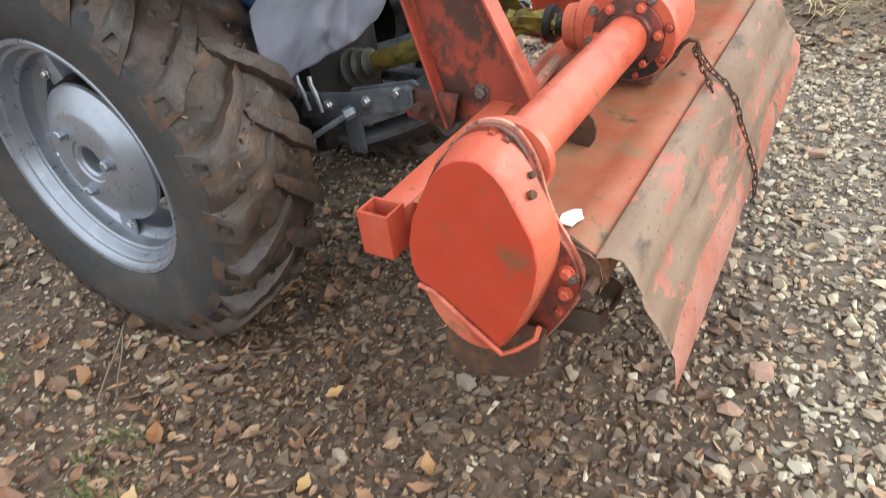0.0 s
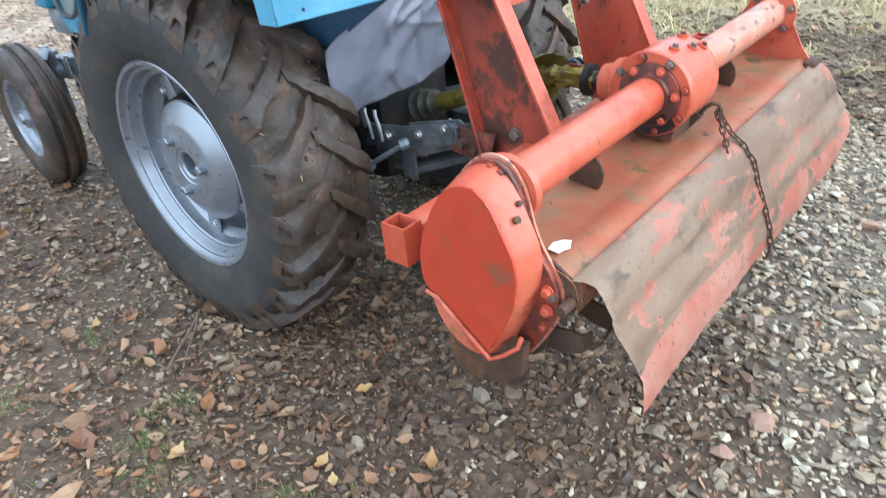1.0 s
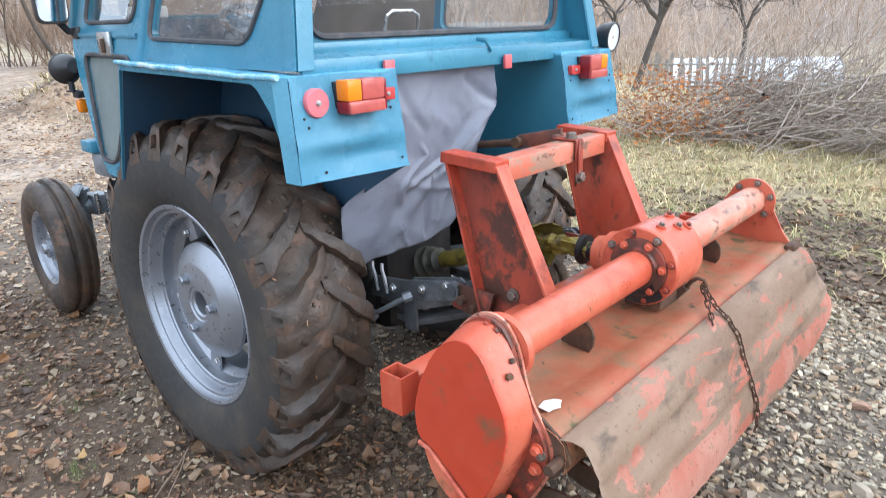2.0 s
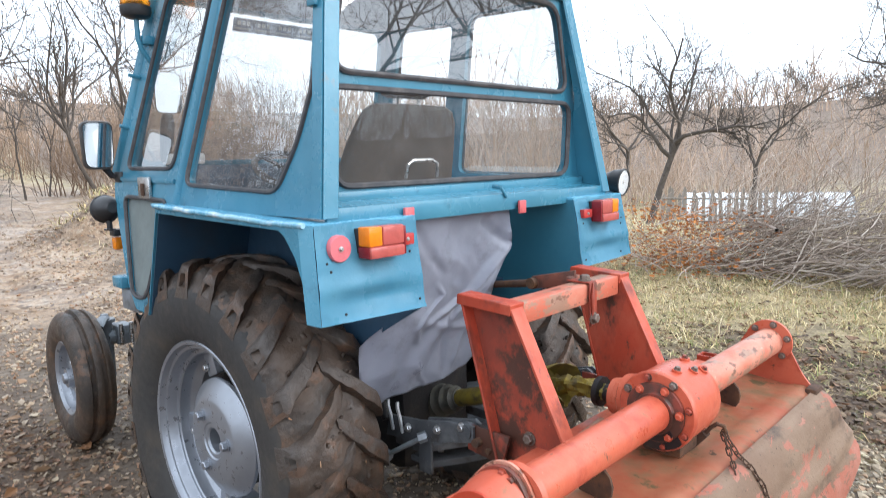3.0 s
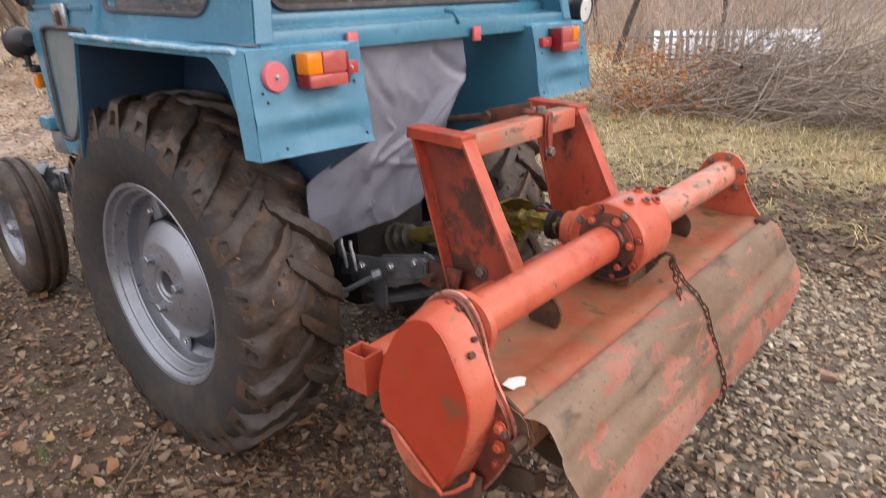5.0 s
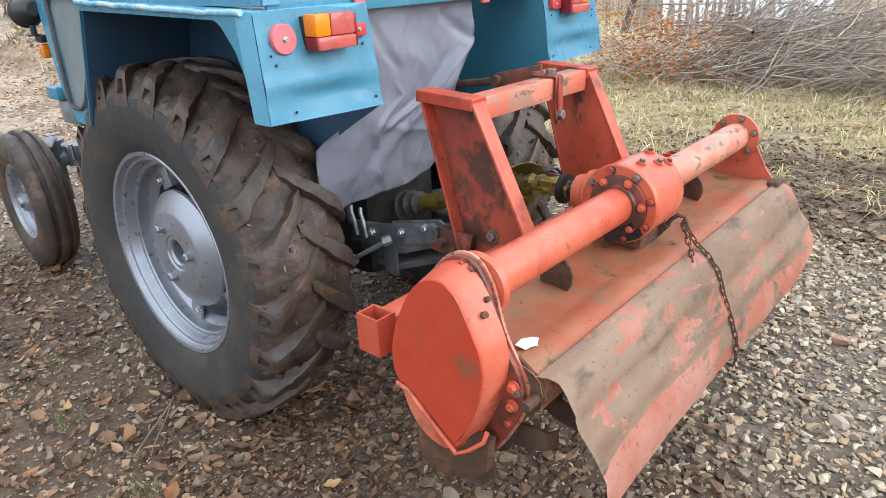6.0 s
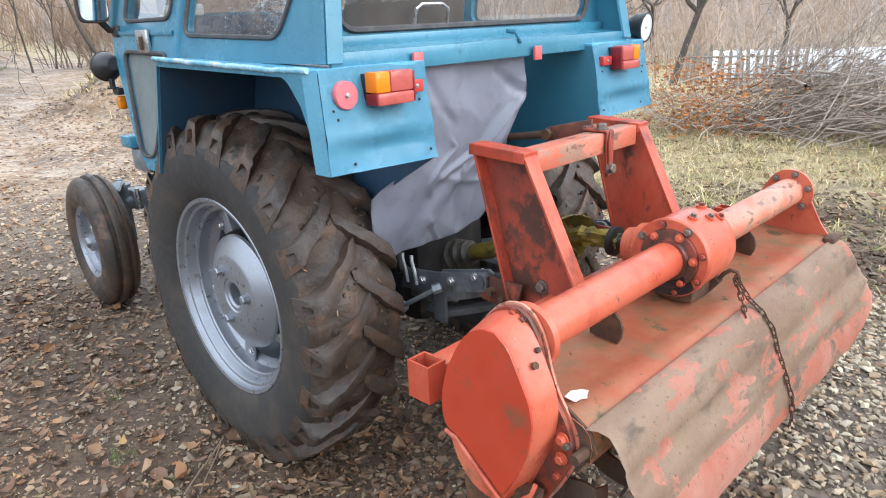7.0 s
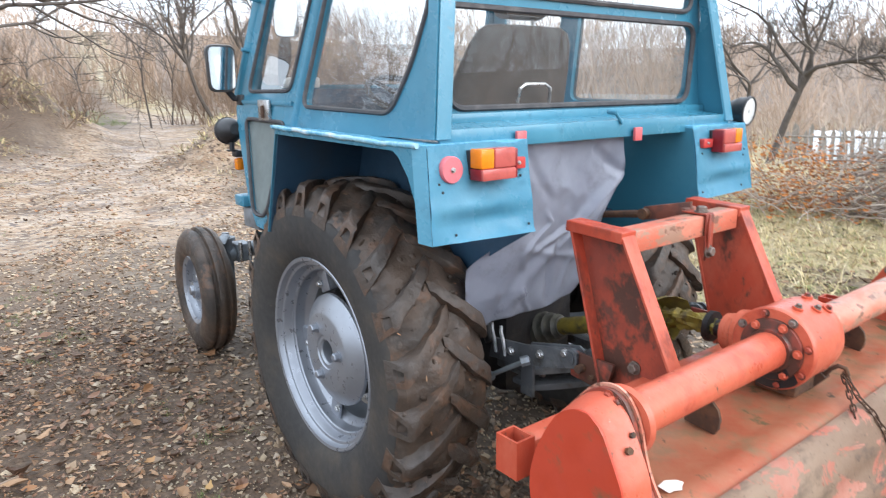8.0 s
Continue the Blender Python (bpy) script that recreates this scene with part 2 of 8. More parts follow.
def lens_mat(name, col, rough=0.18, clear=0.0):
    m, n, l, b = make_mat(name)
    tc = n.new("ShaderNodeTexCoord")
    v = n.new("ShaderNodeTexVoronoi")
    v.inputs["Scale"].default_value = 260
    l.new(tc.outputs["Object"], v.inputs["Vector"])
    bp = n.new("ShaderNodeBump")
    bp.inputs["Strength"].default_value, bp.inputs["Distance"].default_value = 0.25, 0.001
    l.new(v.outputs[0], bp.inputs["Height"])
    l.new(bp.outputs[0], b.inputs["Normal"])
    l.new(mix(n, l, ramp(n, l, noise_node(n, l, tc.outputs["Object"], 30), 0.45, 0.75), col, tuple(0.72 * c for c in col)), b.inputs["Base Color"])
    b.inputs["Roughness"].default_value, b.inputs["Coat Weight"].default_value = rough, 0.5
    b.inputs["Transmission Weight"].default_value, b.inputs["IOR"].default_value = clear, 1.2
    return m


LENS_RED = lens_mat("red_lamp_lens", (0.50, 0.055, 0.05))
LENS_DARK = lens_mat("dark_red_lamp_side", (0.22, 0.02, 0.025))
LENS_ROSE = lens_mat("rose_lamp_lens", (0.46, 0.10, 0.085))
LENS_AMBER = lens_mat("amber_lamp_lens", (0.78, 0.22, 0.012))
DOME_AMBER = lens_mat("amber_beacon_dome", (0.95, 0.36, 0.02), 0.12, 0.75)


def glass_mat(name, dirt, ior=1.5, film=(0.55, 0.53, 0.5), least=0.0, ripple=0.0):
    m, n, l, b = make_mat(name)
    out = n["Material Output"]
    tr, gl = n.new("ShaderNodeBsdfTransparent"), n.new("ShaderNodeBsdfGlossy")
    tr.inputs[0].default_value = (0.955, 0.965, 0.96, 1)
    gl.inputs["Roughness"].default_value = 0.01
    if ripple:
        oc, sq, bp = n.new("ShaderNodeTexCoord"), n.new("ShaderNodeMapping"), n.new("ShaderNodeBump")
        sq.inputs["Scale"].default_value = (1, 1, 0.35)
        bp.inputs["Strength"].default_value, bp.inputs["Distance"].default_value = 1.0, ripple
        l.new(oc.outputs["Object"], sq.inputs[0])
        l.new(noise_node(n, l, sq.outputs[0], 38, 2, 0.5), bp.inputs["Height"])
        l.new(bp.outputs[0], gl.inputs["Normal"])
    r0 = ((ior - 1) / (ior + 1)) ** 2
    lw, pw, fr = n.new("ShaderNodeLayerWeight"), n.new("ShaderNodeMath"), n.new("ShaderNodeMath")
    lw.inputs["Blend"].default_value = 0.5
    pw.operation, fr.operation = "POWER", "MULTIPLY_ADD"
    pw.inputs[1].default_value, fr.inputs[1].default_value, fr.inputs[2].default_value = 5.0, 1 - r0, r0
    l.new(lw.outputs["Facing"], pw.inputs[0]), l.new(pw.outputs[0], fr.inputs[0])
    ms = n.new("ShaderNodeMixShader")
    l.new(fr.outputs[0], ms.inputs[0]), l.new(tr.outputs[0], ms.inputs[1]), l.new(gl.outputs[0], ms.inputs[2])
    dust = n.new("ShaderNodeBsdfDiffuse")
    dust.inputs[0].default_value = rgba(film)
    tc = n.new("ShaderNodeTexCoord")
    df = n.new("ShaderNodeMath")
    df.operation = "MULTIPLY_ADD"
    df.inputs[1].default_value, df.inputs[2].default_value = dirt, least
    l.new(ramp(n, l, noise_node(n, l, tc.outputs["Object"], 9), 0.35, 0.75), df.inputs[0])
    m2 = n.new("ShaderNodeMixShader")
    l.new(df.outputs[0], m2.inputs[0]), l.new(ms.outputs[0], m2.inputs[1]), l.new(dust.outputs[0], m2.inputs[2])
    l.new(m2.outputs[0], out.inputs[0])
    return m


GLASS = glass_mat("window_glass", 0.08, 3.1, (0.5, 0.5, 0.5), 0.02, 0.00012)
GLASS_REAR = glass_mat("rear_window_glass", 0.09, 2.9, (0.5, 0.5, 0.5), 0.03)
GLASS_LOW = glass_mat("lower_rear_window_glass", 0.05, 1.6, (0.5, 0.5, 0.5), 0.02)
GLASS_DIRTY = glass_mat("dusty_window_glass", 0.25, 1.45, (0.24, 0.27, 0.26), 0.62)
MIRROR = surf("mirror_silver", (0.85, 0.87, 0.88), rough=0.04, rough_var=0.02, metal=1.0, bump=0)

TWIG_MID = surf("brown_undergrowth_twigs", (0.230, 0.162, 0.115), rough=0.9, bump=0, island=[(0.162, 0.111, 0.078), (0.284, 0.196, 0.135), (0.216, 0.155, 0.115)])
BARK = surf("grey_brown_bark", (0.082, 0.068, 0.058), [((0.136, 0.116, 0.099), 5, 0.45, 0.7), ((0.048, 0.038, 0.033), 14, 0.5, 0.7)], rough=0.9, bump=0.6, bump_scale=30)
TWIG = surf("brown_hedge_twigs", (0.169, 0.127, 0.093), rough=0.9, bump=0, island=[(0.212, 0.139, 0.089), (0.305, 0.207, 0.132), (0.262, 0.190, 0.136)])
# distance haze is painted in: twig browns lightened for the background growth
TWIG_FAR = surf("haze_paled_twigs", (0.250, 0.197, 0.156), rough=0.95, bump=0, island=[(0.362, 0.264, 0.198), (0.450, 0.326, 0.240), (0.413, 0.332, 0.276)])
CUT_WOOD = surf("cut_branch_bark", (0.184, 0.137, 0.101), rough=0.85, bump=0.3, bump_scale=40, island=[(0.265, 0.204, 0.168), (0.391, 0.319, 0.263), (0.517, 0.444, 0.381), (0.323, 0.251, 0.202), (0.438, 0.371, 0.313)])
CUT_BRANCH = surf("cut_branch_bark_single", (0.154, 0.115, 0.085), rough=0.85, bump=0.3, bump_scale=40, obj_rand=[(0.241, 0.192, 0.156), (0.347, 0.288, 0.241), (0.483, 0.422, 0.360), (0.290, 0.230, 0.190), (0.406, 0.345, 0.294)])
BROWN_LEAF = surf("withered_orange_leaves", (0.437, 0.164, 0.045), rough=0.7, bump=0, island=[(0.437, 0.154, 0.035), (0.559, 0.231, 0.063), (0.303, 0.110, 0.035)])
LITTER = surf("fallen_leaf_litter", (0.205, 0.117, 0.060), rough=0.6, bump=0.2, bump_scale=120, island=[(0.087, 0.046, 0.027), (0.174, 0.097, 0.051), (0.307, 0.186, 0.103), (0.056, 0.032, 0.020), (0.194, 0.097, 0.055), (0.118, 0.068, 0.043), (0.348, 0.214, 0.123), (0.226, 0.131, 0.077), (0.158, 0.080, 0.046), (0.276, 0.131, 0.056)])
OAK_LEAF = surf("yellow_oak_leaf", (0.55, 0.30, 0.06), rough=0.6, bump=0.2, bump_scale=120, obj_rand=[(0.40, 0.24, 0.09), (0.34, 0.18, 0.07), (0.27, 0.14, 0.07), (0.42, 0.27, 0.12)])
GRASS = surf("green_grass_blades", (0.10, 0.17, 0.035), rough=0.6, bump=0, island=[(0.08, 0.15, 0.03), (0.13, 0.20, 0.045), (0.22, 0.22, 0.08)])
DRY_GRASS = surf("dry_straw_grass", (0.391, 0.331, 0.154), rough=0.8, bump=0, island=[(0.667, 0.547, 0.330), (0.805, 0.684, 0.462), (0.506, 0.422, 0.209), (0.575, 0.445, 0.253), (0.322, 0.319, 0.121), (0.736, 0.616, 0.385), (0.460, 0.331, 0.187)])
MAT_GRASS = surf("matted_winter_grass", (0.346, 0.266, 0.120), rough=0.8, bump=0, island=[(0.380, 0.274, 0.128), (0.207, 0.141, 0.075), (0.276, 0.283, 0.105), (0.588, 0.449, 0.232), (0.173, 0.191, 0.067), (0.449, 0.316, 0.164), (0.726, 0.581, 0.314)])
STONE = surf("gravel_stone", (0.409, 0.347, 0.256), [((0.273, 0.219, 0.155), 30, 0.52, 0.75)], rough=0.62, rough_var=0.2, bump=0.3, bump_scale=110,
             island=[(0.287, 0.222, 0.147), (0.391, 0.308, 0.208), (0.188, 0.147, 0.104), (0.496, 0.421, 0.295), (0.241, 0.195, 0.140), (0.316, 0.219, 0.128), (0.143, 0.114, 0.082), (0.405, 0.353, 0.266), (0.346, 0.225, 0.140), (0.224, 0.173, 0.115)])
MUDDY_STONE = surf("mud_coated_gravel_stone", (0.158, 0.097, 0.056), [((0.089, 0.053, 0.031), 30, 0.48, 0.7)], rough=0.6, rough_var=0.2, bump=0.3, bump_scale=110,
                   island=[(0.118, 0.070, 0.039), (0.163, 0.103, 0.059), (0.077, 0.047, 0.029), (0.208, 0.141, 0.084), (0.100, 0.064, 0.040), (0.135, 0.073, 0.036), (0.060, 0.038, 0.025), (0.153, 0.106, 0.070)])
YARD_STONE = surf("brown_yard_stone", (0.270, 0.193, 0.125), [((0.176, 0.123, 0.080), 30, 0.52, 0.75)], rough=0.6, rough_var=0.2, bump=0.3, bump_scale=110,
                  island=[(0.260, 0.176, 0.108), (0.353, 0.248, 0.155), (0.161, 0.110, 0.072), (0.426, 0.327, 0.219), (0.219, 0.153, 0.100), (0.280, 0.163, 0.088), (0.124, 0.086, 0.060), (0.353, 0.274, 0.196), (0.312, 0.176, 0.103)])
STONE_SINGLE = surf("single_stone", (0.3, 0.247, 0.189), [((0.2, 0.152, 0.107), 30, 0.5, 0.72)], rough=0.65, bump=0.3, bump_scale=110, obj_rand=[(0.3, 0.237, 0.172), (0.24, 0.19, 0.142), (0.36, 0.294, 0.224), (0.33, 0.19, 0.129), (0.2, 0.152, 0.112)])
PLASTIC_SHEET = surf("white_polythene_sheet", (0.72, 0.76, 0.78), [((0.5, 0.55, 0.57), 1.5, 0.45, 0.7)], rough=0.4, bump=0.3, bump_scale=6)
OLD_WOOD = surf("weathered_grey_wood", (0.30, 0.27, 0.24), [((0.18, 0.155, 0.13), 8, 0.45, 0.7)], rough=0.9, bump=0.4, bump_scale=40, stretch=(3, 3, 0.4))


# ---- building helpers ----
def thing(name, label, category, at=(0, 0, 0), group="", kind=""):
    ob = new(name)
    ob.location = at
    ob.empty_display_size = 0.1
    return tagged(ob, label, category, group, kind)


def link_mesh(name, me, parent=None, label=""):
    """A mesh in world coordinates, as a part of a thing (an Empty) or of a part (a mesh)."""
    ob = new(name, me)
    if parent:
        ob.parent = parent
        if parent.type == "EMPTY":
            ob.matrix_parent_inverse = Matrix.Translation(-parent.location)
    return tagged(ob, label)


def to_mesh(name, bm, material, smooth=35):
    bmesh.ops.recalc_face_normals(bm, faces=bm.faces)
    me = bpy.data.meshes.new(name)
    bm.to_mesh(me)
    bm.free()
    for m in material if isinstance(material, (list, tuple)) else (material,):
        me.materials.append(m)
    if smooth:
        me.polygons.foreach_set("use_smooth", [True] * len(me.polygons))
        me.set_sharp_from_angle(angle=radians(smooth))
    return me


def part(name, bm, material, parent=None, label="", smooth=35):
    return link_mesh(name, to_mesh(name, bm, material, smooth), parent, label)


def piece(name, me, m, parent):
    """One of many alike pieces on shared mesh data, at the world pose m."""
    ob = link_mesh(name, me, parent)
    ob.matrix_basis = m
    return ob


def B():
    return bmesh.new()


def box(bm, x0, x1, y0, y1, z0, z1, bevel=0.0, mi=0, m=None):
    r = bmesh.ops.create_cube(bm, size=1, matrix=Matrix.Translation(((x0 + x1) / 2, (y0 + y1) / 2, (z0 + z1) / 2)) @ Matrix.Diagonal((abs(x1 - x0), abs(y1 - y0), abs(z1 - z0), 1)))
    vs = r["verts"]
    if m is not None:
        bmesh.ops.transform(bm, matrix=m, verts=vs)
    fs = {f for v in vs for f in v.link_faces}
    for f in fs:
        f.material_index = mi
    if bevel:
        es = list({e for v in vs for e in v.link_edges})
        bmesh.ops.bevel(bm, geom=es, offset=bevel, segments=2, affect="EDGES", profile=0.5)
    return bm


def prism(bm, pts, off, bevel=0.0, mi=0):
    """A flat polygon pts given thickness by the vector off."""
    off = Vector(off)
    a = [bm.verts.new(p) for p in pts]
    b = [bm.verts.new(Vector(p) + off) for p in pts]
    n = len(a)
    fs = [bm.faces.new(a), bm.faces.new(b[::-1])]
    for i in range(n):
        fs.append(bm.faces.new((a[i], b[i], b[(i + 1) % n], a[(i + 1) % n])))
    for f in fs:
        f.material_index = mi
    if bevel:
        bmesh.ops.bevel(bm, geom=list({e for f in fs[:2] for e in f.edges}), offset=bevel, segments=2, affect="EDGES", profile=0.5)
    return bm


def rpoly(pts, r, k=5):
    """A 2D polygon with rounded corners."""
    out, n = [], len(pts)
    for i in range(n):
        p, a, b = Vector(pts[i]), Vector(pts[i - 1]), Vector(pts[(i + 1) % n])
        ra = min(r, 0.45 * (a - p).length, 0.45 * (b - p).length)
        u, v = p + (a - p).normalized() * ra, p + (b - p).normalized() * ra
        for j in range(k + 1):
            t = j / k
            out.append(tuple(u * (1 - t) ** 2 + p * (2 * t * (1 - t)) + v * t * t))
    return out


def inset2(pts, d):
    """A polygon moved in by d towards its middle, roughly evenly."""
    n, res = len(pts), []
    area = sum(pts[i - 1][0] * pts[i][1] - pts[i][0] * pts[i - 1][1] for i in range(n))
    s = 1 if area > 0 else -1
    for i in range(n):
        a, p, b = Vector(pts[i - 1]), Vector(pts[i]), Vector(pts[(i + 1) % n])
        e, g = (p - a).normalized(), (b - p).normalized()
        nn = Vector((-e.y, e.x)) + Vector((-g.y, g.x))
        nn = nn.normalized() / max(0.5, math.sqrt((1 + e.dot(g)) / 2))
        res.append(tuple(p + nn * d * s))
    return res


def panel(bm, outer, holes, f3, off, mi=0):
    """A sheet with holes: 2D loops laid into space by f3 and given the thickness off."""
    edges = []
    for lp in [outer] + list(holes):
        vs = [bm.verts.new(f3(*p)) for p in lp]
        edges += [bm.edges.new((vs[i], vs[(i + 1) % len(vs)])) for i in range(len(vs))]
    fs = [g for g in bmesh.ops.triangle_fill(bm, use_beauty=True, use_dissolve=False, edges=edges)["geom"] if isinstance(g, bmesh.types.BMFace)]
    ex = bmesh.ops.extrude_face_region(bm, geom=fs, use_keep_orig=True)["geom"]
    bmesh.ops.translate(bm, verts=[g for g in ex if isinstance(g, bmesh.types.BMVert)], vec=Vector(off))
    for f in bm.faces:
        f.material_index = mi
    return bm


def rings(bm, loops, close=False, caps=True, mi=0):
    """Skin over a row of equal loops."""
    vs = [[bm.verts.new(p) for p in lp] for lp in loops]
    n = len(vs[0])
    rows = list(zip(vs, vs[1:])) + ([(vs[-1], vs[0])] if close else [])
    fs = []
    for a, b in rows:
        for i in range(n):
            fs.append(bm.faces.new((a[i], a[(i + 1) % n], b[(i + 1) % n], b[i])))
    if caps and not close:
        fs += [bm.faces.new(vs[0][::-1]), bm.faces.new(vs[-1])]
    for f in fs:
        f.material_index = mi
    return bm


def sweep(bm, pts, r, seg=8, close=False, flat=1.0, mi=0):
    """A round (or flattened) bar along a line of points; r may be a list."""
    pts = [Vector(p) for p in pts]
    n = len(pts)
    rr = r if isinstance(r, (list, tuple)) else [r] * n
    loops, up = [], None
    for i in range(n):
        a = pts[i - 1] if (i or close) else pts[i]
        b = pts[(i + 1) % n] if (i < n - 1 or close) else pts[i]
        t = (b - a).normalized()
        if up is None:
            up = t.cross(Vector((0, 0, 1)))
            if up.length < 0.1:
                up = t.cross(Vector((0, 1, 0)))
        up = (up - t * up.dot(t)).normalized()
        w = t.cross(up)
        loops.append([pts[i] + (up * math.cos(2 * math.pi * k / seg) * flat + w * math.sin(2 * math.pi * k / seg)) * rr[i] for k in range(seg)])
    return rings(bm, loops, close, True, mi)


def rod(bm, a, b, r, seg=12, r2=None, mi=0):
    return sweep(bm, [a, b], [r, r if r2 is None else r2], seg, mi=mi)


def lathe_x(bm, profile, y, z, seg=64, close=False, caps=False, mi=0):
    """A body turned about the x axis through (y, z); profile: (radius, x)."""
    loops = [[(x, y - r * math.cos(2 * math.pi * k / seg), z + r * math.sin(2 * math.pi * k / seg)) for k in range(seg)] for r, x in profile]
    return rings(bm, loops, close, caps, mi)


def hex_bolt(r=0.012, h=0.010):
    """A hexagon bolt head with a washer, standing along +z."""
    bm = B()
    rings(bm, [[(1.35 * r * math.cos(k * math.pi / 6), 1.35 * r * math.sin(k * math.pi / 6), zz) for k in range(12)] for zz in (0, 0.25 * h)])
    hx = [(math.cos(k * math.pi / 3), math.sin(k * math.pi / 3)) for k in range(6)]
    rings(bm, [[(r * u, r * v, 0.25 * h) for u, v in hx], [(r * u, r * v, h) for u, v in hx], [(0.8 * r * u, 0.8 * r * v, 1.18 * h) for u, v in hx]])
    return bm


def facing(p, d, spin=0.0):
    """The pose of a piece at p whose +z looks along d."""
    return Matrix.Translation(p) @ Vector(d).to_track_quat("Z", "Y").to_matrix().to_4x4() @ Matrix.Rotation(spin, 4, "Z")


# ---- the tractor ----
tractor = thing("tractor", "small teal-blue farm tractor with a white-roofed glazed cab", "tractor", (0, 0, 0))
bolt_steel = to_mesh("bolt", hex_bolt(0.012, 0.012), STEEL)
bolt_small = to_mesh("screw", hex_bolt(0.005, 0.004), BLACK)
nut_silver = to_mesh("wheel_nut", hex_bolt(0.017, 0.022), SILVER)


def tyre_point(x, r, th, yc, zc):
    return Vector((x, yc - r * math.cos(th), zc + r * math.sin(th)))


def rear_wheel(side, yc=0.0, zc=0.632):
    """A bar-lug drive wheel: tyre with mud in the tread, silver rim and a bolted dish. side -1: the tractor's left."""
    s = side
    X = lambda x: s * x
    # dish, bulging outwards, with a bored centre
    bm = B()
    lathe_x(bm, [(0.045, X(0.70)), (0.045, X(0.758)), (0.052, X(0.765)), (0.066, X(0.765)), (0.070, X(0.770)), (0.15, X(0.770)), (0.162, X(0.766)), (0.214, X(0.735)), (0.224, X(0.727)), (0.226, X(0.715)), (0.21, X(0.705)), (0.14, X(0.74))], yc, zc, 72)
    wheel = part("rear_wheel", bm, SILVER, tractor, "muddy bar-tread rear wheel on a silver steel rim")
    bm = B()
    lathe_x(bm, [(0.368, X(0.803)), (0.380, X(0.806)), (0.385, X(0.800)), (0.386, X(0.770)), (0.376, X(0.58)), (0.34, X(0.55)), (0.36, X(0.50)), (0.385, X(0.48)), (0.372, X(0.478)), (0.330, X(0.55)), (0.29, X(0.58)), (0.29, X(0.672)), (0.296, X(0.680)), (0.318, X(0.694)), (0.322, X(0.700)), (0.324, X(0.738)), (0.328, X(0.743)), (0.341, X(0.744)), (0.344, X(0.749)), (0.347, X(0.776)), (0.350, X(0.780)), (0.360, X(0.782)), (0.364, X(0.788))], yc, zc, 96, close=True)
    part("rim", bm, SILVER, wheel, "silver-painted steel rim with stepped lips")
    # hub plate behind the dish, brackets that tie dish and rim
    bm = B()
    lathe_x(bm, [(0.05, X(0.60)), (0.20, X(0.60)), (0.20, X(0.69)), (0.05, X(0.69))], yc, zc, 32, close=True)
    part("hub", bm, DARK_OIL, wheel)
    for k in range(5):
        th = radians(113 + 72 * k) if s < 0 else radians(80 + 72 * k)
        bm = B()
        box(bm, -0.035, 0.035, -0.055, 0.055, -0.006, 0.006, 0.004)
        box(bm, -0.035, 0.035, 0.043, 0.055, -0.045, 0.0, 0.004)
        box(bm, -0.035, -0.023, -0.055, 0.055, -0.05, 0.0, 0.004)
        m = Matrix.Translation(tyre_point(X(0.700), 0.288, th, yc, zc)) @ Matrix.Rotation(-th if s < 0 else -th, 4, "X") @ Matrix.Rotation(radians(90 * s), 4, "Y")
        bmesh.ops.transform(bm, matrix=m, verts=bm.verts)
        part("rim_bracket", bm, SILVER, wheel)
        piece("bracket_bolt", bolt_steel, facing(tyre_point(X(0.708), 0.272, th + 0.1, yc, zc), (s, 0, 0)), wheel)
    for k in range(3):
        th = radians(128 + 120 * k)
        piece("wheel_nut", nut_silver, facing(tyre_point(X(0.770), 0.108, th, yc, zc), (s, 0, 0), k), wheel)
    # carcass
    prof = [(0.372, 0.785), (0.388, 0.806), (0.42, 0.822), (0.455, 0.831), (0.49, 0.837), (0.54, 0.838), (0.575, 0.831), (0.600, 0.808), (0.612, 0.76), (0.620, 0.70), (0.623, 0.645), (0.620, 0.59), (0.612, 0.53), (0.598, 0.49), (0.575, 0.468), (0.54, 0.458), (0.49, 0.456), (0.43, 0.464), (0.388, 0.484), (0.372, 0.505)]
    bm = B()
    lathe_x(bm, [(r, X(x)) for r, x in prof], yc, zc, 96)
    tyre = part("tyre", bm, RUBBER, wheel, "dusty black tyre with mud-caked chevron lugs")
    # lugs: two rows of slanting bars whose inner ends lie higher at the back of the wheel
    rnd = random.Random(5 if s < 0 else 9)
    n_lug = 22
    pitch = 2 * math.pi / n_lug
